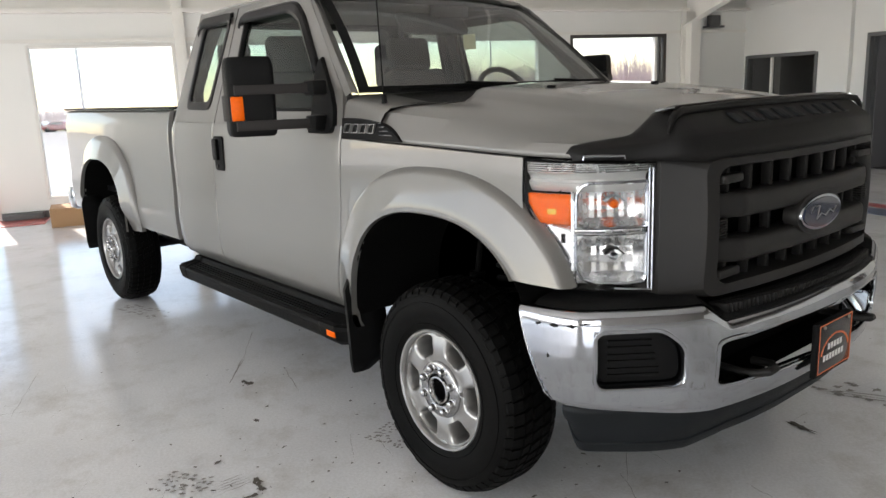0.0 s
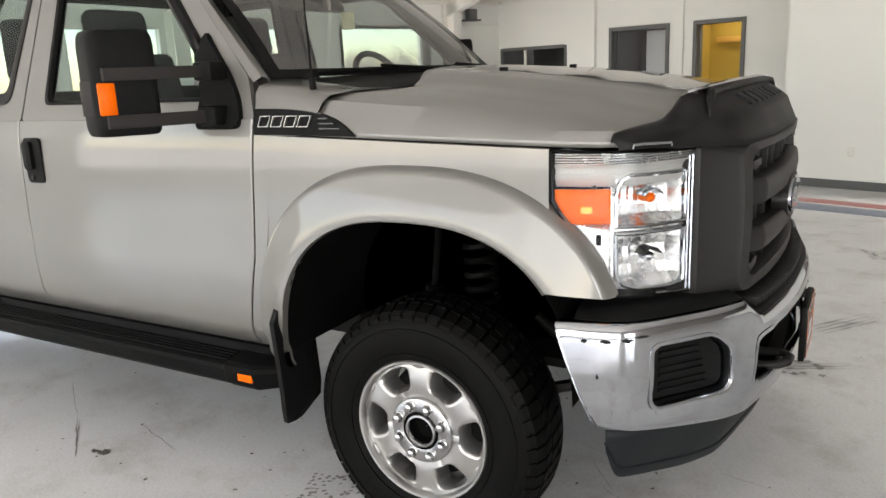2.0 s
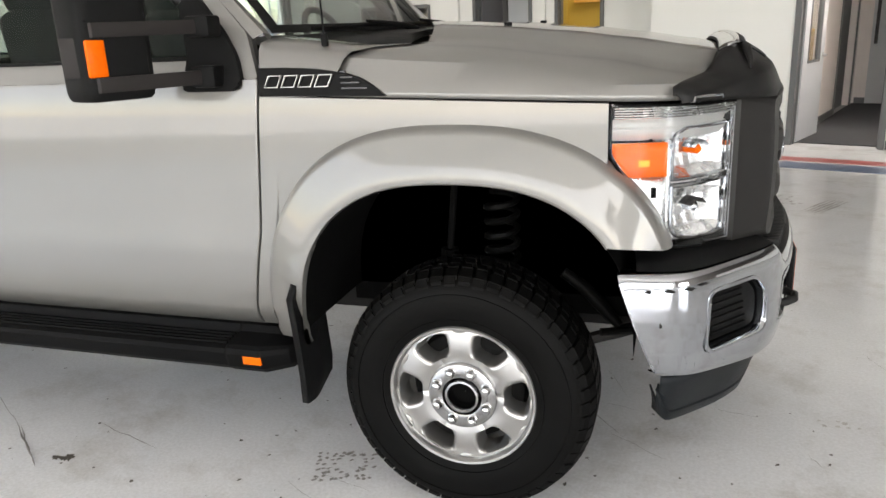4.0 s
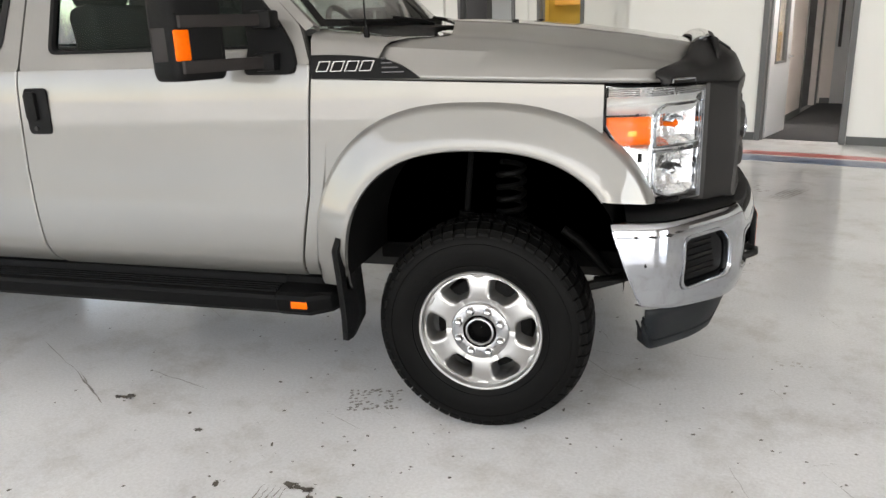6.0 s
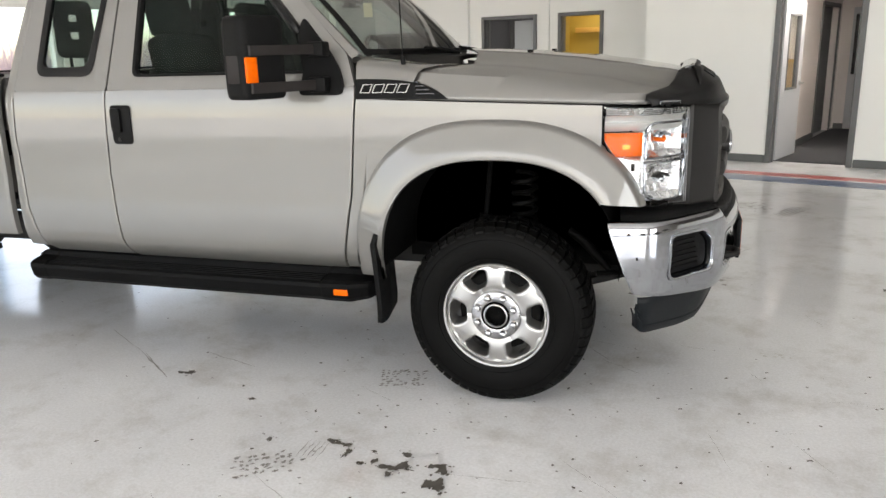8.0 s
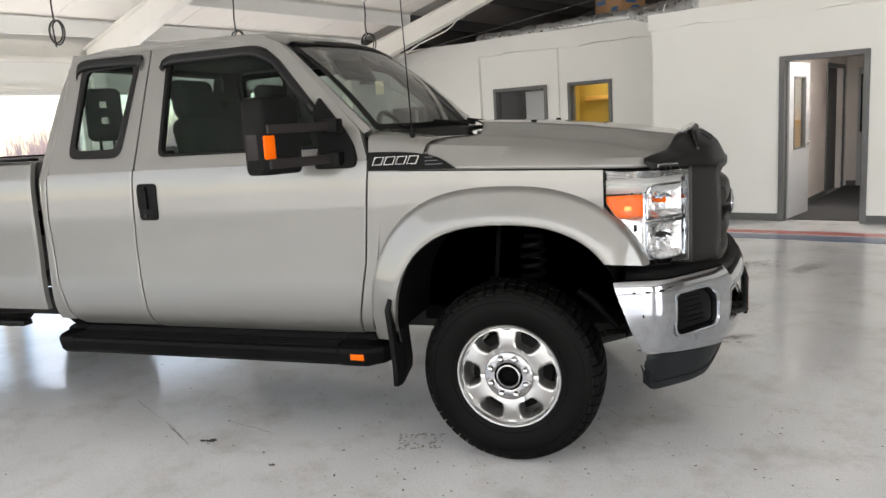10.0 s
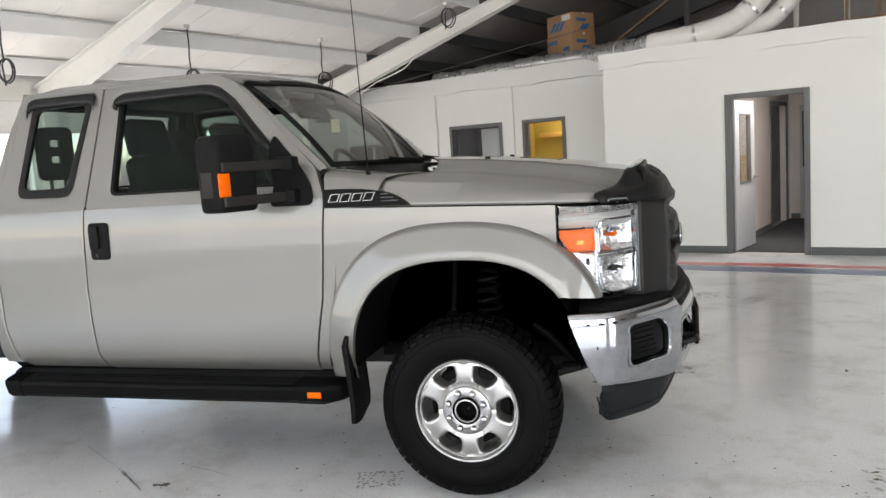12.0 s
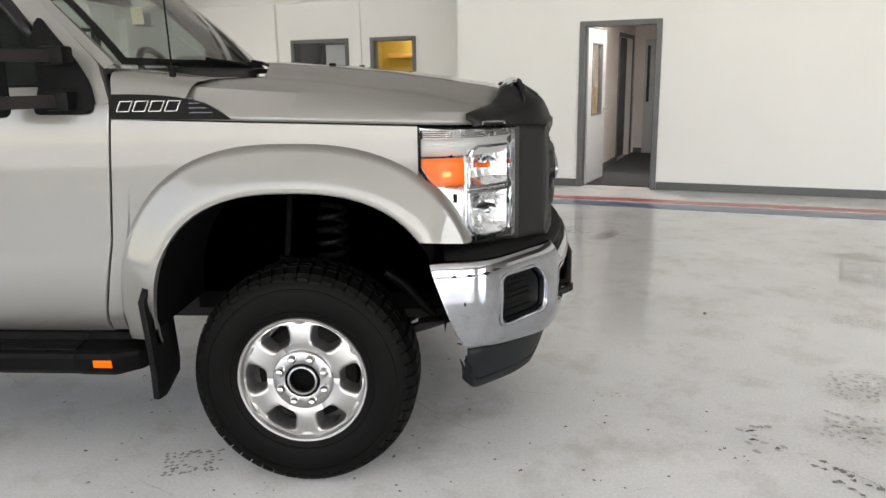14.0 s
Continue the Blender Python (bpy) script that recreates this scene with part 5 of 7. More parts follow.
def station(y, j):
    return [float(np.interp(abs(y), [r[0] for r in SEC], [r[j][i] for r in SEC])) for i in (0, 1)]


bm = bmesh.new()
rows = []
for y in CAP_Y:
    r, c = station(y, 1), station(y, 2)
    rows.append([(lerp(r[0], c[0], q) + 0.002, y, lerp(r[1], c[1], q) + 0.006 + 0.005 * math.sin(math.pi * q)) for q in (0.02, 0.25, 0.5, 0.75, 0.98)])
grid(bm, rows)
solid(part("smoked_cap", bm, SMOKED, deflector, "glossy smoked acrylic cap on the deflector"), 0.005)
bm = bmesh.new()
tube(bm, [(station(y, 2)[0] + 0.006, y, station(y, 2)[1] + 0.006) for y in CAP_Y], 0.0075, 8)
part("rolled_edge", bm, SMOKED, deflector)
# raised ridge from corner to corner between the cap and the front face
half = [(0.803, 0.646, 1.385), (0.802, 0.636, 1.410), (0.797, 0.620, 1.428), (0.795, 0.600, 1.440)] + [(station(y, 2)[0] + 0.020, y, station(y, 2)[1] - 0.006) for y in (0.55, 0.45, 0.30, 0.15)]
ridge = [(x, -y, z) for x, y, z in half] + [(station(0, 2)[0] + 0.020, 0.0, station(0, 2)[1] - 0.006)] + half[::-1]
bm = bmesh.new()
tube(bm, ridge, [0.003, 0.008, 0.011] + [0.013] * (len(ridge) - 6) + [0.011, 0.008, 0.003], 10)
part("ridge", bm, DEFLECTOR, deflector)
# small chrome curls added to stand for glints at the crest's ends
for s in (-1, 1):
    bm = bmesh.new()
    tube(bm, [(station(s * y, 2)[0] + dx, s * y, station(s * y, 2)[1] + dz) for y, dx, dz in ((0.622, -0.010, 0.008), (0.618, 0.006, 0.011), (0.605, 0.018, 0.010), (0.585, 0.022, 0.008))], 0.0045, 8)
    part("edge_clip", bm, CHROME, deflector, "chrome curl added as a glint on the deflector's edge")
for k in range(9):
    y = -0.37 + 0.085 * k + (0.03 if k > 4 else 0)
    bm = bmesh.new()
    grid(bm, [[deflector_face(lerp(y, y + 0.056, i / 3), t) for t in (0.45, 0.55, 0.65, 0.75, 0.85)] for i in range(4)])
    solid(part("raised_letter_bar", bm, DAM, deflector), 0.005)

# grille surround: outer ring, chamfer, opening
grille = new("grille")
grille.parent = truck
OUT = rounded([(-0.655, 1.31), (0.655, 1.31), (0.655, 0.872), (-0.655, 0.872)], 0.02, 4)
CHM = rounded([(-0.575, 1.304), (0.575, 1.304), (0.575, 0.868), (-0.575, 0.868)], 0.05, 4)
INN = rounded([(-0.525, 1.278), (0.525, 1.278), (0.525, 0.905), (-0.525, 0.905)], 0.05, 4)


def ring_pts(poly, fx):
    return [(fx(y, z), y, z) for y, z in poly]


def dense(poly, n=6):
    out = []
    for a, b in zip(poly, poly[1:] + poly[:1]):
        out += [(lerp(a[0], b[0], k / n), lerp(a[1], b[1], k / n)) for k in range(n)]
    return out


OUT, CHM, INN = dense(OUT), dense(CHM), dense(INN)
BULGE = lambda z: 0.012 * (1 - ((z - 1.08) / 0.22) ** 2)
bm = bmesh.new()
rows = [ring_pts(OUT, lambda y, z: 0.70 if abs(y) > 0.6 else 0.80), ring_pts(OUT, lambda y, z: 0.785 if abs(y) > 0.62 else 0.86),
        ring_pts(CHM, lambda y, z: front_x(y) - 0.012 + BULGE(z)), ring_pts([(y * 0.985, 1.08 + (z - 1.08) * 0.985) for y, z in CHM], lambda y, z: front_x(y) + BULGE(z)),
        ring_pts(INN, lambda y, z: front_x(y) + BULGE(z) - 0.004), ring_pts([(y * 0.985, 1.08 + (z - 1.08) * 0.97) for y, z in INN], lambda y, z: front_x(y) - 0.02), ring_pts([(y * 0.98, 1.08 + (z - 1.08) * 0.96) for y, z in INN], lambda y, z: front_x(y) - 0.12)]
grid(bm, [r + r[:1] for r in rows])
bmesh.ops.remove_doubles(bm, verts=bm.verts[:], dist=1e-5)
part("surround", bm, GRILLE_BLACK, grille, "dark grey moulded grille surround")
# near-black sheet stands for the shade behind the grille
part("grille_backing", boxes((0.70, 0.72, -0.56, 0.56, 0.86, 1.30)), VOID, grille, smooth=False)
for z0, z1 in ((1.112, 1.190), (0.968, 1.045)):
    bm = bmesh.new()
    rows = []
    for y in [-0.515, -0.49, -0.46, -0.43, -0.421] + [lerp(-0.41, 0.41, k / 24) for k in range(25)] + [0.421, 0.43, 0.46, 0.49, 0.515]:
        x = front_x(y) + 0.006 - 0.55 * max(0.0, abs(y) - 0.425)
        rows.append([(x - 0.09, y, z0 + 0.004), (x - 0.010, y, z0), (x - 0.003, y, z0 + 0.004), (x + 0.002, y, z0 + 0.012), (x + 0.005, y, (z0 + z1) / 2), (x + 0.002, y, z1 - 0.012), (x - 0.003, y, z1 - 0.004), (x - 0.010, y, z1), (x - 0.09, y, z1 - 0.004)])
    vs = grid(bm, rows, close=True)
    bm.faces.new(vs[0]), bm.faces.new(vs[-1][::-1])
    part("grille_bar", bm, GRILLE_BLACK, grille)
# ribs take the darker plastic, for the shade inside the grille
for k in range(9):
    y = -0.44 + 0.11 * k
    for z0, z1 in ((0.905, 0.97), (1.043, 1.114), (1.188, 1.278)):
        x = front_x(y)
        if abs(y) < 0.12 and z0 > 1 and z1 < 1.2:
            continue
        part("grille_rib", boxes((x - 0.075, x - 0.040, y - 0.0075, y + 0.0075, z0, z1), bevel=0.003), DEFLECTOR, grille)
for sy in (-1, 1):
    for k in range(7):
        z = 1.052 + 0.009 * k
        x = front_x(0.5)
        part("fine_slat", boxes((x - 0.05, x - 0.012, sy * 0.49 - 0.022, sy * 0.49 + 0.022, z, z + 0.004)), GRILLE_BLACK, grille, smooth=False)
    for z in (1.236, 0.935):
        x = front_x(0.46)
        part("corner_bracket", boxes((x - 0.04, x - 0.008, sy * 0.455 - 0.055, sy * 0.455 + 0.055, z - 0.014, z + 0.014), bevel=0.006), GRILLE_BLACK, grille)

# oval emblem with a plain swash
badge = new("oval_emblem")
badge.parent = truck


def oval(a, b, x0, x1, rim):
    bm = bmesh.new()
    rows = []
    for r, x in ((1.0, x0), (1.0, x1 - rim), (0.985, x1), (0.0, x1)):
        rows.append([(x, a * max(r, 0.001) * math.cos(2 * math.pi * k / 48), b * max(r, 0.001) * math.sin(2 * math.pi * k / 48)) for k in range(48)])
    grid(bm, rows, close=True)
    return bm


for name, bm, mat in (("backing", oval(0.158, 0.076, -0.045, 0.004, 0.004), GRILLE_BLACK), ("chrome_rim", oval(0.143, 0.061, -0.03, 0.012, 0.006), CHROME), ("blue_field", oval(0.131, 0.0515, 0.0, 0.0155, 0.002), EMBLEM_BLUE)):
    o = part(name, bm, mat, badge)
    o.location = (0.957, 0, 1.074)
bm = bmesh.new()
tube(bm, [(0.974, 1.25 * y, 1.074 + 1.2 * (z - 1.078)) for y, z in ((-0.07, 1.082), (-0.055, 1.10), (-0.02, 1.098), (-0.035, 1.06), (-0.01, 1.075), (0.015, 1.065), (0.04, 1.08), (0.06, 1.068), (0.075, 1.085))], 0.0024, 6)
part("swash", bm, ALLOY, badge)


# headlights
def lamp_curve(t):
    """Plan of the lamp's face, from the fender (t = 0) to the grille (t = 1)."""
    pts = [(0.440, 0.893), (0.52, 0.882), (0.60, 0.855), (0.67, 0.803), (0.73, 0.730), (0.772, 0.660)]
    k = t * 5
    i = min(4, int(k))
    f = k - i
    return Vector((lerp(pts[i][0], pts[i + 1][0], f), lerp(pts[i][1], pts[i + 1][1], f)))


def lamp_low(t):
    x = lamp_curve(t)[0]
    return interp(x, [(0.44, 1.180), (0.47, 1.128), (0.52, 1.070), (0.56, 1.011), (0.585, 0.957), (0.604, 0.914), (0.63, 0.908), (0.70, 0.902), (0.772, 0.892)])


def lamp_high(t):
    return lerp(1.312, 1.297, t)


def lamp_sheet(s, d, t0, t1, z0, z1, nt=16, nz=10, inset=0.0):
    """A patch of the lamp d metres behind its face."""
    bm = bmesh.new()
    rows = []
    for i in range(nt + 1):
        t = lerp(t0, t1, i / nt)
        c = lamp_curve(t)
        tan = (lamp_curve(min(1, t + 0.02)) - lamp_curve(max(0, t - 0.02))).normalized()
        nrm = Vector((-tan.y, tan.x))
        if nrm.x < 0:
            nrm = -nrm
        p = c - nrm * d
        lo, hi = z0(t), z1(t)
        rows.append([(p.x, s * p.y, lerp(lo, hi, j / nz)) for j in range(nz + 1)])
    grid(bm, rows)
    return bm


def lamp_at(t, d):
    """Plan point d metres behind the lamp's face, and the way it faces there."""
    c = lamp_curve(t)
    tan = (lamp_curve(min(1, t + 0.05)) - lamp_curve(max(0, t - 0.05))).normalized()
    nrm = Vector((-tan.y, tan.x))
    if nrm.x < 0:
        nrm = -nrm
    return c - nrm * d


def lamp_line(s, pts, d, r, n=6):
    """A thin moulding through (t, z) points, d behind the lamp's face."""
    bm = bmesh.new()
    tube(bm, [(lamp_at(t, d).x, s * lamp_at(t, d).y, z) for t, z in pts], r, n)
    return bm


def spread(pts, n=5):
    """A closed outline of (t, z), densely stepped."""
    out = []
    for a, b in zip(pts, pts[1:] + pts[:1]):
        out += [(lerp(a[0], b[0], k / n), lerp(a[1], b[1], k / n)) for k in range(n)]
    return out + out[:1]


def headlight(s):
    lampb = new("headlight")
    lampb.parent = truck
    part("lens", lamp_sheet(s, 0.0, 0.0, 1.0, lamp_low, lamp_high, 24, 12), CLEAR, lampb, "clear headlight lens")
    part("housing", lamp_sheet(s, 0.090, 0.02, 0.99, lambda t: lamp_low(t) + 0.004, lambda t: lamp_high(t) - 0.004, 20, 8), REFLECTOR, lampb, "silver reflector housing")
    # dark shut line along the fender, bright edge along the grille
    steps = [k / 16 for k in range(17)]
    part("lens_edge", lamp_line(s, [(t, lamp_high(t) + 0.002) for t in reversed(steps)] + [(t, lamp_low(t) - 0.002) for t in steps if t < 0.72], 0.004, 0.0042), VOID, lampb, "dark gasket round the lens")
    part("lens_rim", lamp_line(s, [(t, lamp_low(t) + 0.007) for t in (0.70, 0.76, 0.82, 0.88, 0.94, 0.985)], 0.004, 0.005), CHROME, lampb)
    for t, r in ((0.985, 0.0045), (0.955, 0.0035)):
        part("lens_rim", lamp_line(s, [(t, lerp(lamp_low(t) + 0.008, 1.285, k / 6)) for k in range(7)], 0.004, r), CHROME, lampb)
    # fine ribs along the top of the lens, and the smooth brow below them
    for k in range(5):
        part("top_rib", lamp_line(s, [(0.03 + 0.94 * j / 12, 1.276 + 0.0068 * k) for j in range(13)], 0.005, 0.0022, 5), REFLECTOR, lampb)
    bm = bmesh.new()
    grid(bm, [[(lamp_at(t, d).x, s * lamp_at(t, d).y, z) for d, z in ((0.008, 1.274), (0.022, 1.262), (0.026, 1.250), (0.016, 1.244), (0.020, 1.232), (0.034, 1.212))] for t in [lerp(0.02, 0.945, k / 18) for k in range(19)]])
    part("brow", bm, LAMP_TRIM, lampb)
    am = lamp_sheet(s, 0.012, 0.02, 0.395, lambda t: max(lamp_low(t) + 0.012, 1.112), lambda t: 1.206, 10, 4)
    lens = part("turn_signal", am, AMBER, lampb, "amber turn signal")
    solid(lens, 0.02)
    # small painted highlight on the amber signal
    part("bulb_shade", lamp_sheet(s, 0.0115, 0.20, 0.275, lambda t: 1.142, lambda t: 1.160, 3, 2), AMBER_HOT_SPOT, lampb)
    low = lamp_sheet(s, 0.026, 0.02, 0.40, lambda t: lamp_low(t) + 0.008, lambda t: max(lamp_low(t) + 0.014, 1.108), 12, 4)
    solid(part("side_reflector", low, REFLECTOR, lampb), 0.01)
    part("side_slot", lamp_sheet(s, 0.0255, 0.30, 0.335, lambda t: 1.050, lambda t: 1.080, 2, 2), VOID, lampb)
    band = lamp_sheet(s, 0.012, 0.395, 0.425, lambda t: max(0.93, lamp_low(t) + 0.01), lambda t: 1.215, 3, 8)
    solid(part("chrome_post", band, REFLECTOR, lampb), 0.03)
    shelf_band = lamp_sheet(s, 0.018, 0.40, 0.95, lambda t: 1.084, lambda t: 1.100, 12, 2)
    solid(part("chrome_band", shelf_band, REFLECTOR, lampb), 0.03)
    for high, t0, t1, z0, z1 in ((True, 0.435, 0.945, 1.102, 1.240), (False, 0.435, 0.945, 0.925, 1.082)):
        # fluted bowl, its flutes flat-faced
        nu, nv = (12, 6) if high else (10, 6)
        bm = bmesh.new()
        rows = []
        for a in range(nu + 1):
            u = lerp(-1, 1, a / nu)
            t = lerp(t0, t1, a / nu)
            row = []
            for b in range(nv + 1):
                v = lerp(-1, 1, b / nv)
                flute = 0.0045 * (a % 2) + (0.004 * (b % 2) if not high else 0.0)
                d = 0.020 + 0.068 * math.sqrt(max(0.0, 1 - u ** 4)) * math.sqrt(max(0.0, 1 - v ** 4)) - (flute if 0 < a < nu and 0 < b < nv else 0.0)
                c = lamp_at(t, d)
                row.append((c.x, s * c.y, max(lerp(z0, z1, b / nv), lamp_low(t) + 0.012)))
            rows.append(row)
        grid(bm, rows)
        part("reflector_bowl", bm, REFLECTOR, lampb, smooth=False)
        zc = (z0 + z1) / 2
        tm = 0.72
        bm = bmesh.new()
        c0, c1, c2 = lamp_at(tm, 0.085), lamp_at(tm, 0.045), lamp_at(tm, 0.034)
        tube(bm, [(c0.x, s * c0.y, zc), (c1.x, s * c1.y, zc), (c2.x, s * c2.y, zc)], [0.015, 0.014, 0.004], 10)
        # amber on the upper bulb stands for orange reflections in its bowl
        part("bulb", bm, AMBER if high else CHROME, lampb)
        # hood over the bulb, dark underneath
        bm = bmesh.new()
        grid(bm, [[(lamp_at(tm + q, d).x, s * lamp_at(tm + q, d).y, zc + 0.030 - 4.0 * q * q) for d in (0.03, 0.075)] for q in (-0.07, -0.035, 0.0, 0.035, 0.07)])
        solid(part("bulb_hood", bm, UNDER if not high else CHROME, lampb), 0.004)
        if high:
            loop = [(0.435, z0), (0.435, 1.185), (0.445, 1.212), (0.475, 1.231), (0.53, 1.242), (t1, 1.242), (t1, z0)]
        else:
            loop = [(0.435, z1), (t1, z1), (t1, 0.945), (0.93, 0.926), (0.80, 0.922), (0.58, 0.926), (0.48, 0.938), (0.442, 0.968), (0.435, 1.00)]
        outline = spread(loop)
        outline = [(t, max(z, lamp_low(t) + 0.013)) for t, z in outline]
        for d, r in ((0.012, 0.0052), (0.022, 0.0035)):
            part("bowl_edge", lamp_line(s, outline, d, r), CHROME, lampb)


for s in (-1, 1):
    headlight(s)


# front bumper
B_PLAN = [(0.0, 1.022), (0.15, 1.018), (0.30, 1.003), (0.45, 0.975), (0.56, 0.943), (0.60, 0.928), (0.678, 0.882), (0.77, 0.812), (0.85, 0.748), (0.905, 0.700), (0.936, 0.660), (0.952, 0.610), (0.962, 0.55), (0.968, 0.47)]


def bump_path(n=110):
    """Points along the bumper's plan from the near end to the far end."""
    seg = [0.0]
    for a, b in zip(B_PLAN, B_PLAN[1:]):
        seg.append(seg[-1] + math.hypot(b[0] - a[0], b[1] - a[1]))
    ds = np.linspace(0, seg[-1], n + 1)
    xs, ys = np.interp(ds, seg, [p[1] for p in B_PLAN]), np.interp(ds, seg, [p[0] for p in B_PLAN])
    for _ in range(14):
        xp = np.concatenate(([xs[1]], xs, [2 * xs[-1] - xs[-2]]))
        yp = np.concatenate(([-ys[1]], ys, [2 * ys[-1] - ys[-2]]))
        xs, ys = (xp[:-2] + 2 * xp[1:-1] + xp[2:]) / 4, (yp[:-2] + 2 * yp[1:-1] + yp[2:]) / 4
    return [(float(x), float(y), float(d / seg[-1])) for x, y, d in zip(xs, ys, ds)]


def bump_rows(prof, s_from=0.0, s_to=1.0):
    """Rows over the whole bumper; prof(q) gives (outset, z) with q = 0 at the middle and 1 at the ends."""
    half = [p for p in bump_path() if s_from - 1e-6 <= p[2] <= s_to + 1e-6]
    rows = []
    path = [(x, -y, q) for x, y, q in reversed(half)] + [(x, y, q) for x, y, q in (half[1:] if s_from == 0 else half)]
    for k, (x, y, q) in enumerate(path):
        a, b = path[max(0, k - 1)], path[min(len(path) - 1, k + 1)]
        t = Vector((b[0] - a[0], b[1] - a[1])).normalized()
        n = Vector((t.y, -t.x))
        if n.x < 0 and abs(n.x) > abs(n.y) or (abs(n.y) >= abs(n.x) and n.y * y < 0):
            n = -n
        rows.append([(x + n.x * o, y + n.y * o, z) for o, z in prof(q)])
    return rows


def bump_top(q):
    return 0.862 if q > 0.50 else (lerp(0.802, 0.862, (q - 0.43) / 0.07) if q > 0.43 else lerp(0.815, 0.802, q / 0.43))


def bump_low(q):
    return lerp(0.505, 0.492, q / 0.45) if q < 0.45 else lerp(0.492, 0.560, ((q - 0.45) / 0.55) ** 1.2)


def chrome_prof(q):
    """The shell's section; fixed levels follow the edges of its openings."""
    t, b = bump_top(q), bump_low(q)
    face = [(0.0, 0.0), (0.18, 0.003), (0.32, 0.005), (0.46, 0.005), (0.60, 0.002), (0.75, -0.004), (0.92, -0.016)]
    levels = [t - 0.03] + [lerp(0.800, 0.566, k / 26) for k in range(27)] + [b + 0.025]
    mid = [(interp((t - z) / (t - b), face), z) for z in [min(t - 0.03, max(b + 0.025, z)) for z in levels]]
    return [(-0.075, t - 0.004), (-0.035, t), (-0.014, t - 0.004), (-0.004, t - 0.014)] + mid + [(-0.03, b + 0.006), (-0.06, b)]


bumper = new("front_bumper")
bumper.parent = truck
rows = bump_rows(chrome_prof)
bm = bmesh.new()
vs = grid(bm, rows)
# cut the lamp and intake openings out of the sheet
dead = []
for f in bm.faces:
    c = f.calc_center_median()
    if c.x > 0.85 and abs(c.y / 0.562) ** 30 + abs((c.z - 0.664) / 0.078) ** 9 < 1:
        dead.append(f)
    d = Vector((c.x - 0.808, abs(c.y) - 0.772))
    along, up = -0.60 * d.x + 0.80 * d.y, c.z - 0.703
    if abs(along) < 0.139 and abs(0.80 * d.x + 0.60 * d.y) < 0.06 and abs(up) < 0.088 and 0.79 * up - 0.62 * along < 0.116:
        dead.append(f)
bmesh.ops.delete(bm, geom=dead, context="FACES")
for v in bm.verts:
    a = abs(v.co.y)
    if v.co.x < 0.66 and a > 0.9:
        v.co.x = max(v.co.x, 0.47 + 0.11 * (0.865 - v.co.z) / 0.3)
chrome = part("chrome_shell", bm, CHROME, bumper, "dented chrome bumper shell")
solid(chrome, 0.004)
# near-black backing and floor stand for the shade inside the intake
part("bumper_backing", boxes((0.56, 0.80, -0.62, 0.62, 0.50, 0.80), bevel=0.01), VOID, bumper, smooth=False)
part("intake_floor", boxes((0.80, 0.93, -0.46, 0.46, 0.560, 0.575), bevel=0.004), VOID, bumper)
# rolled edge of the intake opening
BP = sorted((y, x) for x, y, _ in bump_path())


def shell_x(y, z):
    a = abs(y)
    x = float(np.interp(a, [p[0] for p in BP], [p[1] for p in BP]))
    q = 0.55 * a / 0.60
    t, b = bump_top(q), bump_low(q)
    return x + interp((t - z) / (t - b), [(0.0, 0.0), (0.18, 0.003), (0.32, 0.005), (0.46, 0.005), (0.60, 0.002), (0.75, -0.004), (0.92, -0.016)])


bm = bmesh.new()
rows = []
for k in range(121):
    a = 2 * math.pi * k / 120
    ca, sa = math.cos(a), math.sin(a)
    ny, nz = math.copysign(abs(ca) ** (2 / 30), ca), math.copysign(abs(sa) ** (2 / 9), sa)
    rows.append([(shell_x(y, z) + d, y, z) for y, z, d in [((0.562 + g) * ny, 0.664 + (0.078 + g) * nz, d) for g, d in ((0.009, 0.0008), (0.007, 0.0024), (0.001, 0.0026), (-0.004, 0.0005), (-0.007, -0.006), (-0.008, -0.014))]])
grid(bm, rows)
part("intake_rim", bm, CHROME, bumper, "rolled chrome edge of the intake")
# black ribbed top pad
bm = bmesh.new()
grid(bm, bump_rows(lambda q: [(-0.012, bump_top(q) + 0.003), (-0.03, bump_top(q) + 0.014), (-0.09, bump_top(q) + 0.022), (-0.16, bump_top(q) + 0.03), (-0.20, bump_top(q) + 0.03)], 0.0, 0.44))
solid(part("top_pad", bm, BLACK_PLASTIC, bumper, "black ribbed step pad"), 0.008)
for k in range(56):
    y = lerp(-0.50, 0.50, k / 55)
    x = float(np.interp(abs(y), [p[0] for p in B_PLAN], [p[1] for p in B_PLAN]))
    part("pad_rib", boxes((x - 0.095, x - 0.03, y - 0.0050, y + 0.0050, 0.818, 0.8455), bevel=0.002), DEFLECTOR, bumper)
bm = bmesh.new()
grid(bm, bump_rows(lambda q: [(-0.02, bump_top(q) + 0.002), (-0.05, bump_top(q) + 0.016), (-0.10, bump_top(q) + 0.022), (-0.17, bump_top(q) + 0.024)], 0.44, 0.96)[:58])
part("end_pad", bm, BLACK_PLASTIC, bumper)
bm = bmesh.new()
grid(bm, bump_rows(lambda q: [(-0.02, bump_top(q) + 0.002), (-0.05, bump_top(q) + 0.016), (-0.10, bump_top(q) + 0.022), (-0.17, bump_top(q) + 0.024)], 0.44, 0.96)[-58:])
part("end_pad", bm, BLACK_PLASTIC, bumper)

# dark marks near the chrome's end: some scuffing, partly reflections painted on
random.seed(9)
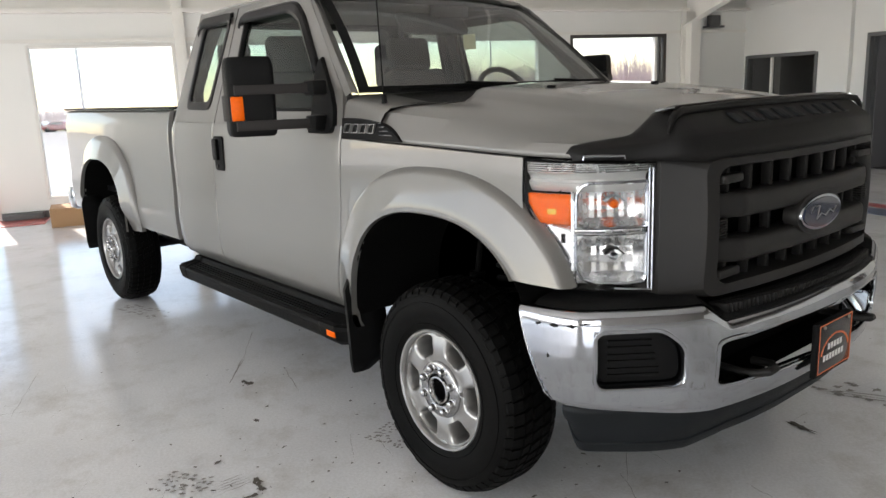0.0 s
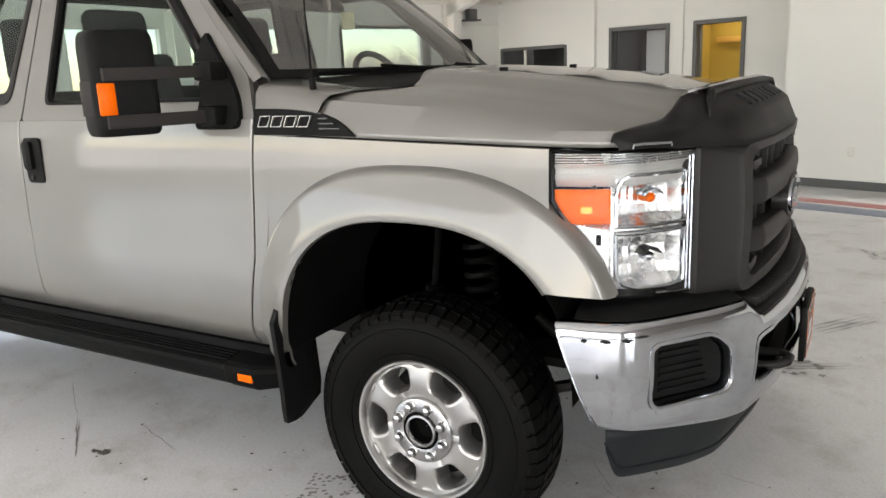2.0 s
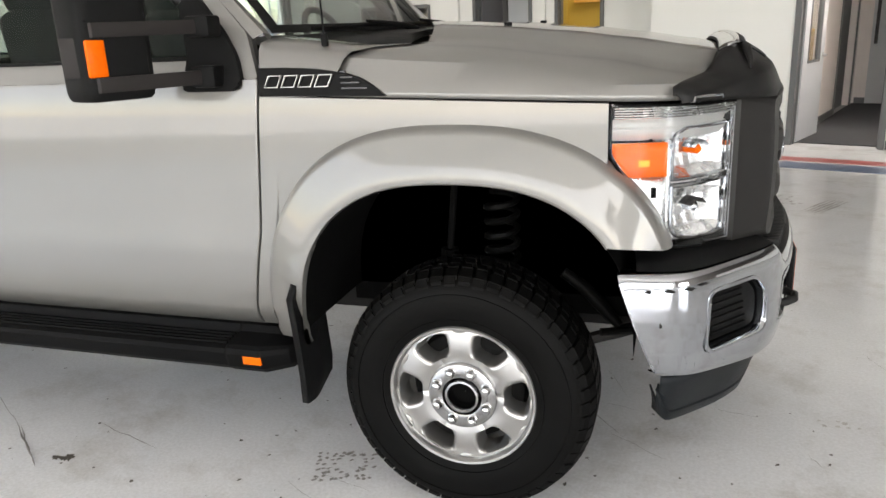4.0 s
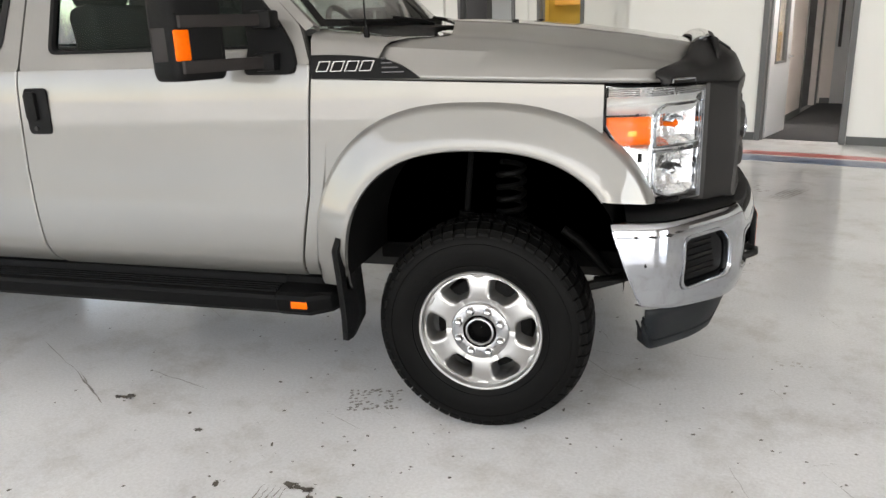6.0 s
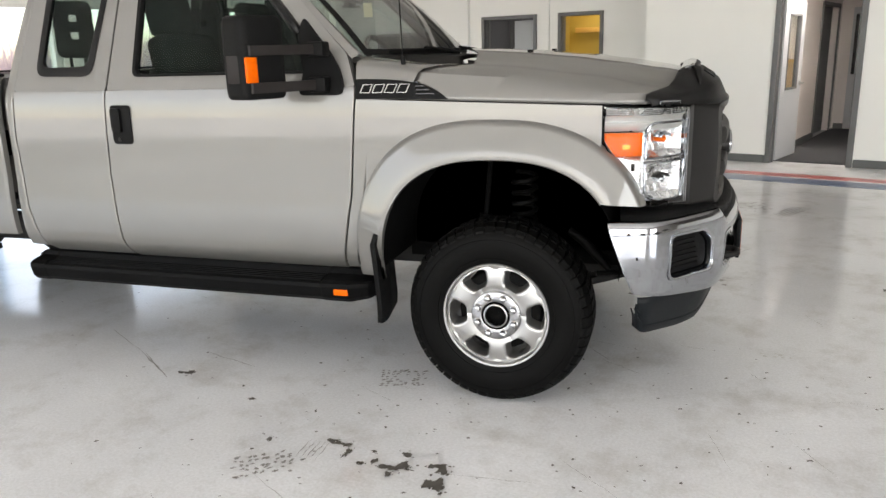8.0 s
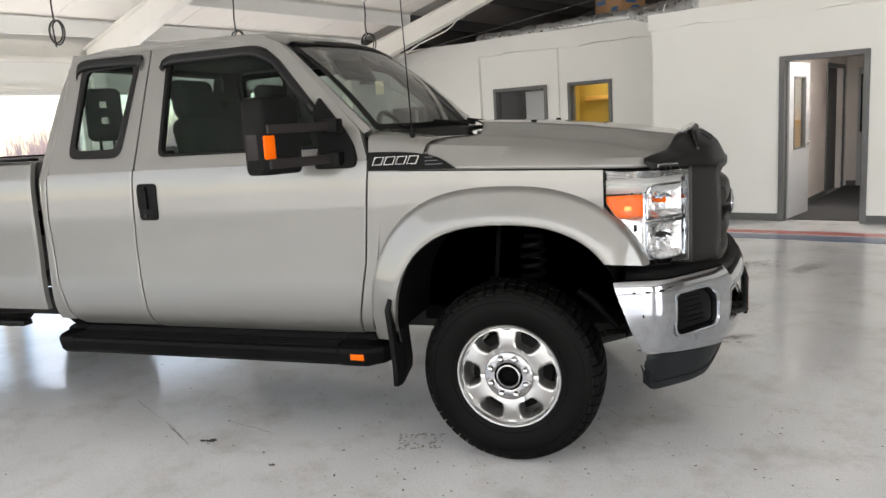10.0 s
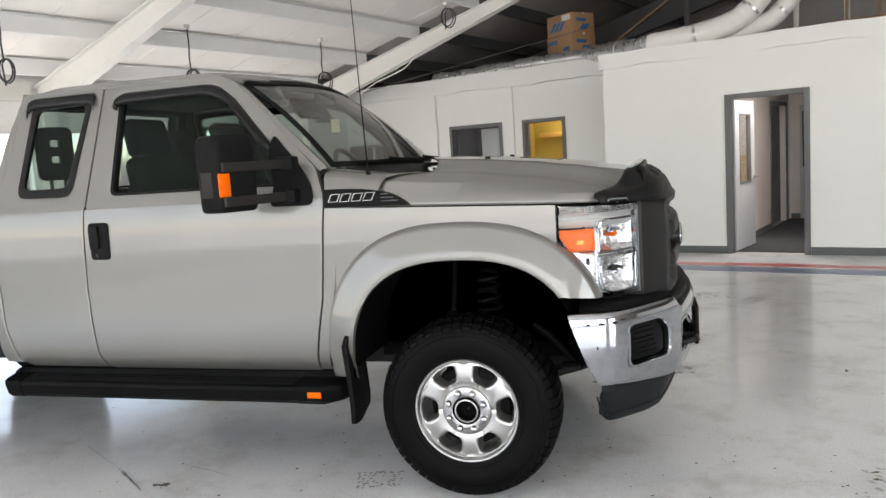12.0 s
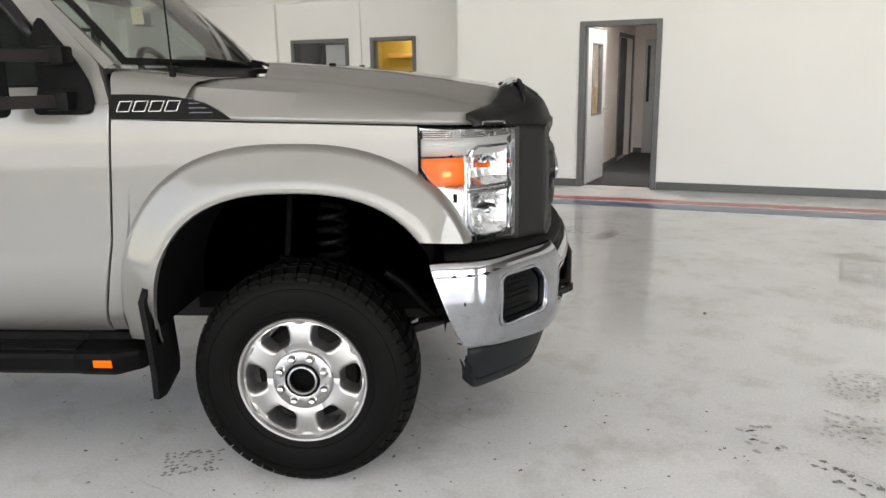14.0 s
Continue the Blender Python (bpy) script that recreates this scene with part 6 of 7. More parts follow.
for q0, z0, w, h in ((0.84, 0.818, 0.022, 0.008), (0.89, 0.816, 0.018, 0.007), (0.93, 0.814, 0.014, 0.006), (0.80, 0.826, 0.022, 0.005), (0.905, 0.715, 0.006, 0.012)):
    k = int(q0 * 110)
    (xa, ya, _), (xb2, yb2, _) = bump_path()[k - 2], bump_path()[k + 2]
    t = Vector((xb2 - xa, yb2 - ya, 0)).normalized()
    n = Vector((t.y, -t.x, 0))
    n = n if n.y > 0 else -n
    c = Vector(((xa + xb2) / 2, (ya + yb2) / 2, z0)) + n * 0.0075
    bm = bmesh.new()
    bm.faces.new([bm.verts.new(((c + t * w * math.cos(a) * r).x, -(c + t * w * math.cos(a) * r).y, c.z + h * math.sin(a) * r)) for a, r in [(2 * math.pi * j / 12, random.uniform(0.4, 1.0)) for j in range(12)]])
    solid(part("scuff", bm, UNDER, bumper, "dark mark on the chrome, rubbed wear and painted reflections"), 0.0008)

# fog lamp covers
for s in (-1, 1):
    cover = new("fog_cover")
    cover.parent = bumper
    c = Vector((0.806, s * 0.770, 0.703))
    ang = math.atan2(s * 0.60, 0.80)
    m = Matrix.Translation(c) @ Euler((0, 0, ang)).to_matrix().to_4x4()
    poly = rounded([(-0.132 * -s, -0.083), (-0.132 * -s, 0.083), (0.060 * -s, 0.085), (0.130 * -s, 0.030), (0.134 * -s, -0.064), (0.112 * -s, -0.083)], 0.034)
    along = sorted((-0.60 * (x - 0.806) + 0.80 * (y - 0.770), 0.80 * (x - 0.806) + 0.60 * (y - 0.770)) for x, y, _ in bump_path() if y > 0.4)

    def skin(y):
        """How far the shell stands before the cover's own plane."""
        return interp(s * y, along)

    bm = bmesh.new()
    rows = [[(skin(y * ky) + d, y * ky, z * kz) for y, z in poly] for ky, kz, d in ((1.13, 1.20, 0.0005), (1.125, 1.19, 0.0060), (1.09, 1.13, 0.0064), (1.055, 1.075, 0.0045), (1.03, 1.04, -0.001), (1.01, 1.01, -0.012), (1.0, 1.0, -0.05))]
    grid(bm, [r + r[:1] for r in rows])
    o = part("bezel", bm, CHROME, cover, "chrome recess edge")
    o.matrix_basis = m
    bm = bmesh.new()
    rows = [[(skin(y * k) - d, y * k, z * k) for y, z in poly] for k, d in ((1.0, 0.06), (0.985, 0.036), (0.95, 0.030), (0.88, 0.028), (0.6, 0.026), (0.3, 0.026), (0.01, 0.026))]
    grid(bm, [r + r[:1] for r in rows])
    o = part("plug", bm, BLACK_PLASTIC, cover, "black blanking cover")
    o.matrix_basis = m
    for k in range(3):
        zc = -0.045 + 0.045 * k
        for dz in (-0.010, 0.010):
            bm = bmesh.new()
            ys = [lerp(-0.098, 0.050 + 0.012 * (1 - k), j / 8) * -s for j in range(9)]
            vs = grid(bm, [[(skin(y) - 0.030, y, zc + dz - 0.006), (skin(y) - 0.019, y, zc + dz - 0.0035), (skin(y) - 0.019, y, zc + dz + 0.0035), (skin(y) - 0.030, y, zc + dz + 0.006)] for y in ys], close=True)
            bm.faces.new(vs[0]), bm.faces.new(vs[-1][::-1])
            o = part("groove_rib", bm, BLACK_PLASTIC, cover)
            o.matrix_basis = m

# tow hooks
for s in (-1, 1):
    bm = bmesh.new()
    tube(bm, [(0.82, s * 0.40, 0.59), (0.93, s * 0.40, 0.59), (0.985, s * 0.40, 0.60), (1.012, s * 0.38, 0.606), (1.016, s * 0.35, 0.61), (0.99, s * 0.325, 0.612), (0.92, s * 0.32, 0.606)], 0.014, 10)
    part("tow_hook", bm, UNDER, truck, "black steel tow hook")

# licence plate holder with a dealer plate: plain bars for its writing
plate = new("front_plate")
plate.parent = truck
part("holder", boxes((1.020, 1.041, -0.128, 0.128, 0.508, 0.706), bevel=0.006), BLACK_PLASTIC, plate)
pl = part("plate", boxes((1.041, 1.045, -0.120, 0.120, 0.522, 0.700), bevel=0.003), GLOSS_BLACK, plate, "black dealer plate with an orange border")
for b in ((1.045, 1.0456, -0.120, 0.120, 0.6955, 0.700), (1.045, 1.0456, -0.120, 0.120, 0.522, 0.5265), (1.045, 1.0456, -0.120, -0.1155, 0.5265, 0.6955), (1.045, 1.0456, 0.1155, 0.120, 0.5265, 0.6955)):
    part("border", boxes(b), ORANGE, pl, smooth=False)
bm = bmesh.new()
grid(bm, [[(1.0456, r * math.cos(a), 0.578 + r * 0.70 * math.sin(a)) for r in (0.096, 0.106)] for a in [lerp(0.12, math.pi - 0.12, k / 20) for k in range(21)]])
solid(part("arc", bm, ORANGE, pl), 0.0005)
for y0, y1, z0, z1 in ((-0.055, 0.055, 0.600, 0.622), (-0.085, 0.09, 0.562, 0.584)):
    n = int((y1 - y0) / 0.022)
    for k in range(n):
        part("print_bar", boxes((1.045, 1.0456, y0 + k * 0.022, y0 + k * 0.022 + 0.016, z0, z1)), WHITE, pl, smooth=False)
for y in (-0.09, 0.09):
    bm = bmesh.new()
    tube(bm, [(1.044, y, 0.688), (1.050, y, 0.688)], 0.006, 10)
    part("screw", bm, RUST, pl)

# air dam below
bm = bmesh.new()


def dam_prof(q):
    b = interp(q, [(0.0, 0.372), (0.35, 0.362), (0.50, 0.338), (0.62, 0.338), (0.80, 0.349), (0.82, 0.352), (0.84, 0.360), (0.855, 0.374), (0.868, 0.395), (0.88, 0.425), (0.89, 0.46), (0.90, 0.50)])
    return [(-0.05, 0.53), (-0.055, 0.50), (-0.070, lerp(0.51, b, 0.4)), (-0.086, b + 0.060), (-0.092, b + 0.045), (-0.088, b + 0.040), (-0.098, b + 0.012), (-0.108, b + 0.002), (-0.125, b), (-0.18, b + 0.01)]


grid(bm, bump_rows(dam_prof, 0.0, 0.888))
solid(part("air_dam", bm, DAM, truck, "dark grey plastic air dam"), 0.006)


# ---- wheels ----
WINDOW = [(0.136, 0.0), (0.1365, 7.0), (0.1385, 11.0), (0.146, 14.6), (0.156, 16.6), (0.168, 17.4), (0.182, 17.8), (0.198, 17.8), (0.2075, 17.2), (0.2135, 15.2), (0.2175, 11.0), (0.219, 7.0), (0.2195, 0.0)]


def spoke_face(n_sp=6):
    """The rim's face: six broad spokes, with six-cornered windows between them whose walls run inwards."""
    bm = bmesh.new()
    radii = [0.105, 0.115, 0.121] + [w[0] for w in WINDOW] + [0.2275]
    for k in range(n_sp):
        mid = 2 * math.pi * k / n_sp
        rows = []
        for r in radii:
            open_half = radians(interp(r, WINDOW)) if WINDOW[0][0] < r < WINDOW[-1][0] else 0.0
            half = math.pi / n_sp - open_half
            y = -0.008 * math.sin(math.pi * min(1, max(0, (r - 0.10) / 0.125)))
            row = []
            for j in range(13):
                w = lerp(-half, half, j / 12)
                row.append(Vector((r * math.cos(mid + w), y + 0.003 * (abs(j - 6) > 5), r * math.sin(mid + w))))
            ends = []
            for p, sg in ((row[0], -1), (row[-1], 1)):
                wm = mid + sg * math.pi / n_sp
                c = Vector((0.178 * math.cos(wm), 0, 0.178 * math.sin(wm)))
                inward = Vector((c.x - p.x, 0, c.z - p.z))
                ends.append([p + inward * f + Vector((0, d, 0)) for f, d in ((0.05, 0.004), (0.12, 0.020), (0.20, 0.046), (0.24, 0.070))])
            rows.append(ends[0][::-1] + row + ends[1])
        grid(bm, rows)
    bmesh.ops.remove_doubles(bm, verts=bm.verts[:], dist=1.5e-4)
    return bm


def tyre_bm():
    bm = bmesh.new()
    half = 0.137
    prof = [(0.232, -0.100), (0.240, -0.118), (0.262, -0.128), (0.30, -half), (0.335, -0.1365), (0.360, -0.131), (0.378, -0.124), (0.389, -0.115), (0.397, -0.103), (0.404, -0.085),
            (0.411, 0.0), (0.409, 0.085), (0.406, 0.104), (0.398, 0.113), (0.362, 0.131), (0.30, half), (0.24, 0.118), (0.232, 0.1)]
    revolve(bm, prof, 72)
    return bm


def tread_bm():
    """Tread blocks in five rows, with shoulder lugs that come down the side."""
    verts, faces = [], []

    def block(a0, a1, y0, y1, r0, r1, skew=0.0, r2=None):
        """From y0 to y1; the top lies at radius r1, and at r2 where y = y1."""
        b = len(verts)
        for r in (None, r1):
            for a, y in ((a0, y0), (a1, y0), (a1 + skew, y1), (a0 + skew, y1)):
                q = r0 if r is None else (r2 if r2 is not None and y == y1 else r1)
                verts.append((q * math.cos(a), y, q * math.sin(a)))
        faces.extend([(b + 4, b + 5, b + 6, b + 7), (b, b + 1, b + 5, b + 4), (b + 1, b + 2, b + 6, b + 5), (b + 2, b + 3, b + 7, b + 6), (b + 3, b, b + 4, b + 7)])

    n = 54
    step = 2 * math.pi / n
    for k in range(n):
        a = k * step
        j = 0.006 * math.sin(k * 2.4)
        for sg in (-1, 1):
            long = k % 2 == 0
            block(a, a + step * 0.80, sg * 0.070, sg * 0.1085, 0.392, 0.4205, 0.012 * sg, 0.4065)
            block(a + 0.004, a + step * 0.82, sg * 0.1075, sg * (0.1245 if long else 0.1215), 0.375, 0.4060, 0.010 * sg, 0.384 if long else 0.392)
            block(a + step * 0.35 + j, a + step * 1.02 + j, sg * 0.030, sg * 0.064, 0.406, 0.4225, 0.03 * sg)
        block(a + step * 0.1 - j, a + step * 0.76 - j, -0.022, 0.022, 0.407, 0.423, 0.035)
    me = bpy.data.meshes.new("tread")
    me.from_pydata(verts, [], faces)
    bm = bmesh.new()
    bm.from_mesh(me)
    bpy.data.meshes.remove(me)
    return bm


wheel = new("wheel")
wheel.parent = truck
wheel["label"] = "black all-terrain tyre on a six-spoke alloy wheel"
tyre = part("tyre", tyre_bm(), RUBBER, wheel, "black all-terrain tyre")
part("tread", tread_bm(), RUBBER, tyre, smooth=False)
for r in (0.268, 0.352):
    bm = bmesh.new()
    tube(bm, [(r * math.cos(a), -(0.1305 if r < 0.3 else 0.1345), r * math.sin(a)) for a in [2 * math.pi * k / 64 for k in range(65)]], 0.0022, 5, cap=False)
    part("sidewall_ridge", bm, RUBBER, tyre)
rim = new("rim")
rim.parent = wheel
bm = bmesh.new()
revolve(bm, [(0.2275, -0.085), (0.2285, -0.101), (0.232, -0.104), (0.240, -0.112), (0.2435, -0.120), (0.2405, -0.125), (0.233, -0.124), (0.2285, -0.117), (0.2265, -0.106), (0.2265, -0.095)], 64)
part("lip", bm, ALLOY, rim)
bm = bmesh.new()
revolve(bm, [(0.232, 0.10), (0.226, 0.08), (0.216, 0.03), (0.216, -0.03), (0.224, -0.075), (0.2275, -0.094)], 64)
part("barrel", bm, BARREL, rim, "dull silver inside of the rim")
face = part("spokes", spoke_face(), ALLOY, rim, "machined alloy six-spoke face")
face.location = (0, -0.100, 0)
for k in range(6):
    mid = 2 * math.pi * k / 6
    arc = [(r * math.cos(mid + w), r * math.sin(mid + w)) for r, w in ((0.224, -0.115), (0.2245, -0.05), (0.2245, 0.05), (0.224, 0.115), (0.2165, 0.075), (0.213, 0.03), (0.213, -0.03), (0.2165, -0.075))]
    part("spoke_pocket", prism(arc, "y", -0.1000, -0.1055, 0.0015), ALLOY, rim)
bm = bmesh.new()
revolve(bm, [(0.115, -0.085), (0.1145, -0.108), (0.112, -0.1135), (0.107, -0.1165), (0.071, -0.1185), (0.066, -0.117), (0.064, -0.10), (0.063, -0.085)], 48)
part("hub_cover", bm, HUB, rim, "polished hub ring")
bm = bmesh.new()
revolve(bm, [(0.123, -0.102), (0.121, -0.098), (0.114, -0.096), (0.06, -0.092)], 48)
part("hub_gap", bm, UNDER, rim)
bm = bmesh.new()
revolve(bm, [(0.059, -0.07), (0.058, -0.118), (0.055, -0.122), (0.049, -0.123), (0.045, -0.118), (0.042, -0.100), (0.041, -0.06)], 32)
part("hub_ring", bm, HUB, rim)
bm = bmesh.new()
revolve(bm, [(0.042, -0.075), (0.001, -0.075)], 24)
part("bore", bm, VOID, rim)
for k in range(8):
    a = 2 * math.pi * (k + 0.5) / 8 - radians(16)
    bm = bmesh.new()
    revolve(bm, [(0.019, -0.11), (0.019, -0.119), (0.0155, -0.121), (0.015, -0.131), (0.012, -0.138), (0.005, -0.1415), (0.0005, -0.142)], 14, (0.088 * math.cos(a), 0, 0.088 * math.sin(a)))
    part("lug_nut", bm, HUB, rim)
# disc in rubber black, the shade behind the spokes put into its colour
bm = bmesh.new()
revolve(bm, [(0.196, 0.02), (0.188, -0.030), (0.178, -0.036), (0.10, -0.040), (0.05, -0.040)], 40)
part("brake_disc", bm, RUBBER, rim, "brake disc behind the spokes, coloured near black for the shade")
R_T = 0.4215
for x, s in ((0.0, -1), (0.0, 1), (-4.01, -1), (-4.01, 1)):
    m = Matrix.Translation((x, s * 0.812, R_T * 0.985 - 0.002)) @ pose(0, 0, 0, 0, 29 if x == 0 else 40, 0 if s < 0 else 180)
    if x == 0.0 and s < 0:
        wheel.matrix_basis = m @ Matrix.Scale(0.985, 4)
    else:
        copy_thing(wheel, m)

# ---- cabin ----
def seat(x, y, w):
    st = new("front_seat" if x > -1.8 else "rear_seat")
    st.parent = truck
    rear = x < -1.8
    bm = box(bmesh.new(), x - 0.10, x + (0.30 if rear else 0.42), y - w / 2, y + w / 2, 1.00, 1.20, bevel=0.05, seg=3)
    part("cushion", bm, SEAT_CLOTH, st)
    bm = box(bmesh.new(), -0.07, 0.07, -w / 2 + 0.01, w / 2 - 0.01, 0.0, 0.40 if rear else 0.56, bevel=0.05, seg=3)
    for v in bm.verts:
        v.co.y *= 1 - 0.18 * max(0, v.co.z - 0.2) / 0.4
    o = part("backrest", bm, SEAT_CLOTH, st)
    o.matrix_basis = Matrix.Translation((x - 0.12, y, 1.12)) @ pose(0, 0, 0, 0, -12, 0)
    if rear:
        # tall slab headrest with two slots
        edge = rounded([(-0.095, 0.0), (-0.095, 0.30), (0.095, 0.30), (0.095, 0.0)], 0.045, 5)
        bm = bmesh.new()
        slots = [rounded([(-0.022, z0), (-0.022, z1), (0.022, z1), (0.022, z0)], 0.008, 2) for z0, z1 in ((0.099, 0.137), (0.190, 0.228))]
        for x in (-0.016, 0.016):
            loops = []
            for poly in [edge] + slots:
                vs = [bm.verts.new((x, y, z)) for y, z in poly]
                loops += [bm.edges.new((vs[j], vs[(j + 1) % len(vs)])) for j in range(len(vs))]
            bmesh.ops.triangle_fill(bm, use_beauty=True, edges=loops)
        for poly in [edge] + slots:
            grid(bm, [[(x, y, z) for y, z in poly + poly[:1]] for x in (-0.016, 0.016)])
        bmesh.ops.remove_doubles(bm, verts=bm.verts[:], dist=1e-5)
        o = part("headrest", bm, CABIN, st, "tall slotted headrest", smooth=False)
        o.matrix_basis = Matrix.Translation((-2.45, math.copysign(0.50 if y < 0 else 0.62, y), 1.565)) @ pose(0, 0, 0, 0, 0, -33)
        bm = bmesh.new()
        for d in (-0.05, 0.05):
            tube(bm, [(-2.45, math.copysign(0.50 if y < 0 else 0.62, y) + d, 1.48), (-2.45, math.copysign(0.50 if y < 0 else 0.62, y) + d, 1.57)], 0.009, 8)
        part("headrest_post", bm, CABIN, st)
    else:
        bm = box(bmesh.new(), -0.05, 0.05, -0.15, 0.15, 0.0, 0.22, bevel=0.045, seg=3)
        o = part("headrest", bm, SEAT_CLOTH, st, "grey cloth headrest")
        o.matrix_basis = Matrix.Translation((x - 0.27, y, 1.655)) @ pose(0, 0, 0, 0, -8, 0)
        bm = bmesh.new()
        for d in (-0.05, 0.05):
            tube(bm, [(x - 0.235, y + d, 1.60), (x - 0.265, y + d, 1.70)], 0.007, 8)
        part("headrest_post", bm, CHROME, st)


for x, y, w in ((-1.62, -0.40, 0.52), (-1.62, 0.40, 0.52), (-2.30, -0.42, 0.62), (-2.30, 0.42, 0.62)):
    seat(x, y, w)
bm = bmesh.new()
rows = []
for k in range(13):
    y = lerp(-0.80, 0.80, k / 12)
    hump = 0.035 * math.exp(-((y - 0.40) / 0.2) ** 2)
    rows.append([(-0.66, y, 1.505 + hump * 0.3), (-0.78, y, 1.53 + hump), (-0.88, y, 1.51 + hump), (-0.93, y, 1.45), (-0.90, y, 1.20), (-0.88, y, 1.0)])
grid(bm, rows)
part("dashboard", bm, CABIN, truck, "grey moulded dashboard")
sw = new("steering_wheel")
sw.parent = truck
sw.matrix_basis = Matrix.Translation((-1.02, 0.42, 1.47)) @ pose(0, 0, 0, 0, -28, 0)
bm = bmesh.new()
tube(bm, [(0, 0.19 * math.cos(a), 0.19 * math.sin(a)) for a in [2 * math.pi * k / 40 for k in range(41)]], 0.016, 10, cap=False)
part("wheel_rim", bm, CABIN, sw)
for a in (0.3, math.pi - 0.3, -math.pi / 2):
    bm = bmesh.new()
    tube(bm, [(0.0, 0.05 * math.cos(a), 0.05 * math.sin(a)), (0.0, 0.185 * math.cos(a), 0.185 * math.sin(a))], 0.014, 8)
    part("wheel_spoke", bm, CABIN, sw)
bm = bmesh.new()
box(bm, -0.03, 0.03, -0.08, 0.08, -0.07, 0.07, bevel=0.02)
part("horn_pad", bm, CABIN, sw)
bm = box(bmesh.new(), -1.0, -0.975, -0.12, 0.12, 1.90, 1.965, bevel=0.01)
part("inside_mirror", bm, BLACK_PLASTIC, truck)
bm = bmesh.new()
tube(bm, [(-0.43, -0.80, 1.48), (-0.432, -0.802, 1.53)], 0.012, 8)
tube(bm, [(-0.432, -0.802, 1.53), (-0.440, -0.806, 1.9), (-0.450, -0.81, 2.38)], [0.0032, 0.0026, 0.0016], 6)
part("antenna", bm, BLACK_PLASTIC, truck, "thin black whip antenna")


# the body is 2.05 m wide: everything past the near lamp is drawn out evenly towards the far side
bpy.context.view_layer.update()
for o in truck.children_recursive:
    if o.type == "MESH" and len(o.data.vertices):
        m, back = o.matrix_world, o.matrix_world.inverted()
        if max((m @ v.co).y for v in o.data.vertices) > -0.65:
            if o.data.users > 1:
                o.data = o.data.copy()
            for v in o.data.vertices:
                w = m @ v.co
                v.co = back @ Vector((w.x, w.y + 0.062 * max(0.0, w.y + 0.65), w.z))


# ---- loft, ducts, cables ----
def carton(u, v, z, w, d, h, turn, label):
    ob = thing("carton", label, "box", "cartons on the loft", at=B @ pose(u, v, z, 0, 0, turn))
    bm = bmesh.new()
    box(bm, -w / 2, w / 2, -d / 2, d / 2, 0, h, bevel=0.006)
    part("board", bm, CARDBOARD, ob)
    part("tape", boxes((-w / 2 - 0.001, w / 2 + 0.001, -0.025, 0.025, h - 0.03, h + 0.001)), PAPER, ob, smooth=False)
    return ob


def slant(ob, w, d, h, x0, z0, sx=0.045):
    """Blue slanted stripes printed on the front."""
    for k in range(3):
        part("print_shape", prism([(x0 + k * 0.11, z0), (x0 + 0.12 + k * 0.11, z0 + 0.16), (x0 + 0.20 + k * 0.11, z0 + 0.16), (x0 + 0.08 + k * 0.11, z0)], "y", -d / 2 - 0.0025, -d / 2 + 0.001), BOX_BLUE, ob, smooth=False)


Z_LOFT = 3.0
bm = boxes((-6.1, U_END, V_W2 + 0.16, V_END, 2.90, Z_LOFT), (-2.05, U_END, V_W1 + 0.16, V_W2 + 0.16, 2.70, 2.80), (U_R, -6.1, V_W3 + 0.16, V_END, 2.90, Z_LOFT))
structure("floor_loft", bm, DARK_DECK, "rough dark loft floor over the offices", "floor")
c1 = carton(-3.89, 9.62, Z_LOFT + 0.24, 0.70, 0.55, 0.38, -24, "lower brown cardboard box with blue print on the loft")
c2 = carton(-3.89, 9.62, Z_LOFT + 0.62, 0.68, 0.53, 0.36, -22, "upper brown cardboard box with blue print and a white label")
carton(-3.90, 9.66, Z_LOFT, 0.66, 0.55, 0.24, -20, "flat brown cardboard box under two others")
slant(c2, 0.68, 0.53, 0.36, -0.27, 0.07)
for k in range(4):
    part("print_bar", boxes((-0.30 + 0.062 * k, -0.25 + 0.062 * k, -0.2775, -0.274, 0.22, 0.30)), BOX_BLUE, c1, smooth=False)
part("print_shape", prism([(0.02, 0.03), (0.12, 0.15), (0.28, 0.15), (0.18, 0.03)], "y", -0.2775, -0.274), BOX_BLUE, c1, smooth=False)
part("label", boxes((0.06, 0.28, -0.2685, -0.264, 0.24, 0.335)), PAPER, c2, smooth=False)
for ob, w in ((c1, 0.70), (c2, 0.68)):
    part("print_bar", boxes((w / 2 - 0.001, w / 2 + 0.0025, -0.18, 0.06, 0.20, 0.26)), BOX_BLUE, ob, smooth=False)
    part("print_shape", prism([(-0.12, 0.06), (-0.02, 0.16), (0.16, 0.16), (0.06, 0.06)], "x", w / 2 - 0.001, w / 2 + 0.0025), BOX_BLUE, ob, smooth=False)
carton(-3.0, 10.4, Z_LOFT, 0.7, 0.5, 0.3, 12, "brown cardboard box lying further back on the loft")
carton(-1.0, 9.6, Z_LOFT, 0.9, 0.6, 0.35, -8, "brown cardboard box half hidden behind the duct")


def timber(name, a, b, w, label):
    """A sawn timber from a to b."""
    a, b = Vector(a), Vector(b)
    d = (b - a).normalized()
    ob = put_bm(name, boxes((0, (b - a).length, -w / 2, w / 2, -0.019, 0.019), bevel=0.003), RAW_WOOD, m=B @ Matrix.Translation(a) @ d.to_track_quat("X", "Z").to_matrix().to_4x4())
    return tagged(ob, label, "timber", "loft timbers", kind="structure")


timber("loft_timber", (-3.35, 9.9, Z_LOFT + 0.30), (-2.15, 10.3, Z_LOFT + 1.15), 0.20, "raw sawn board leaning on the loft")
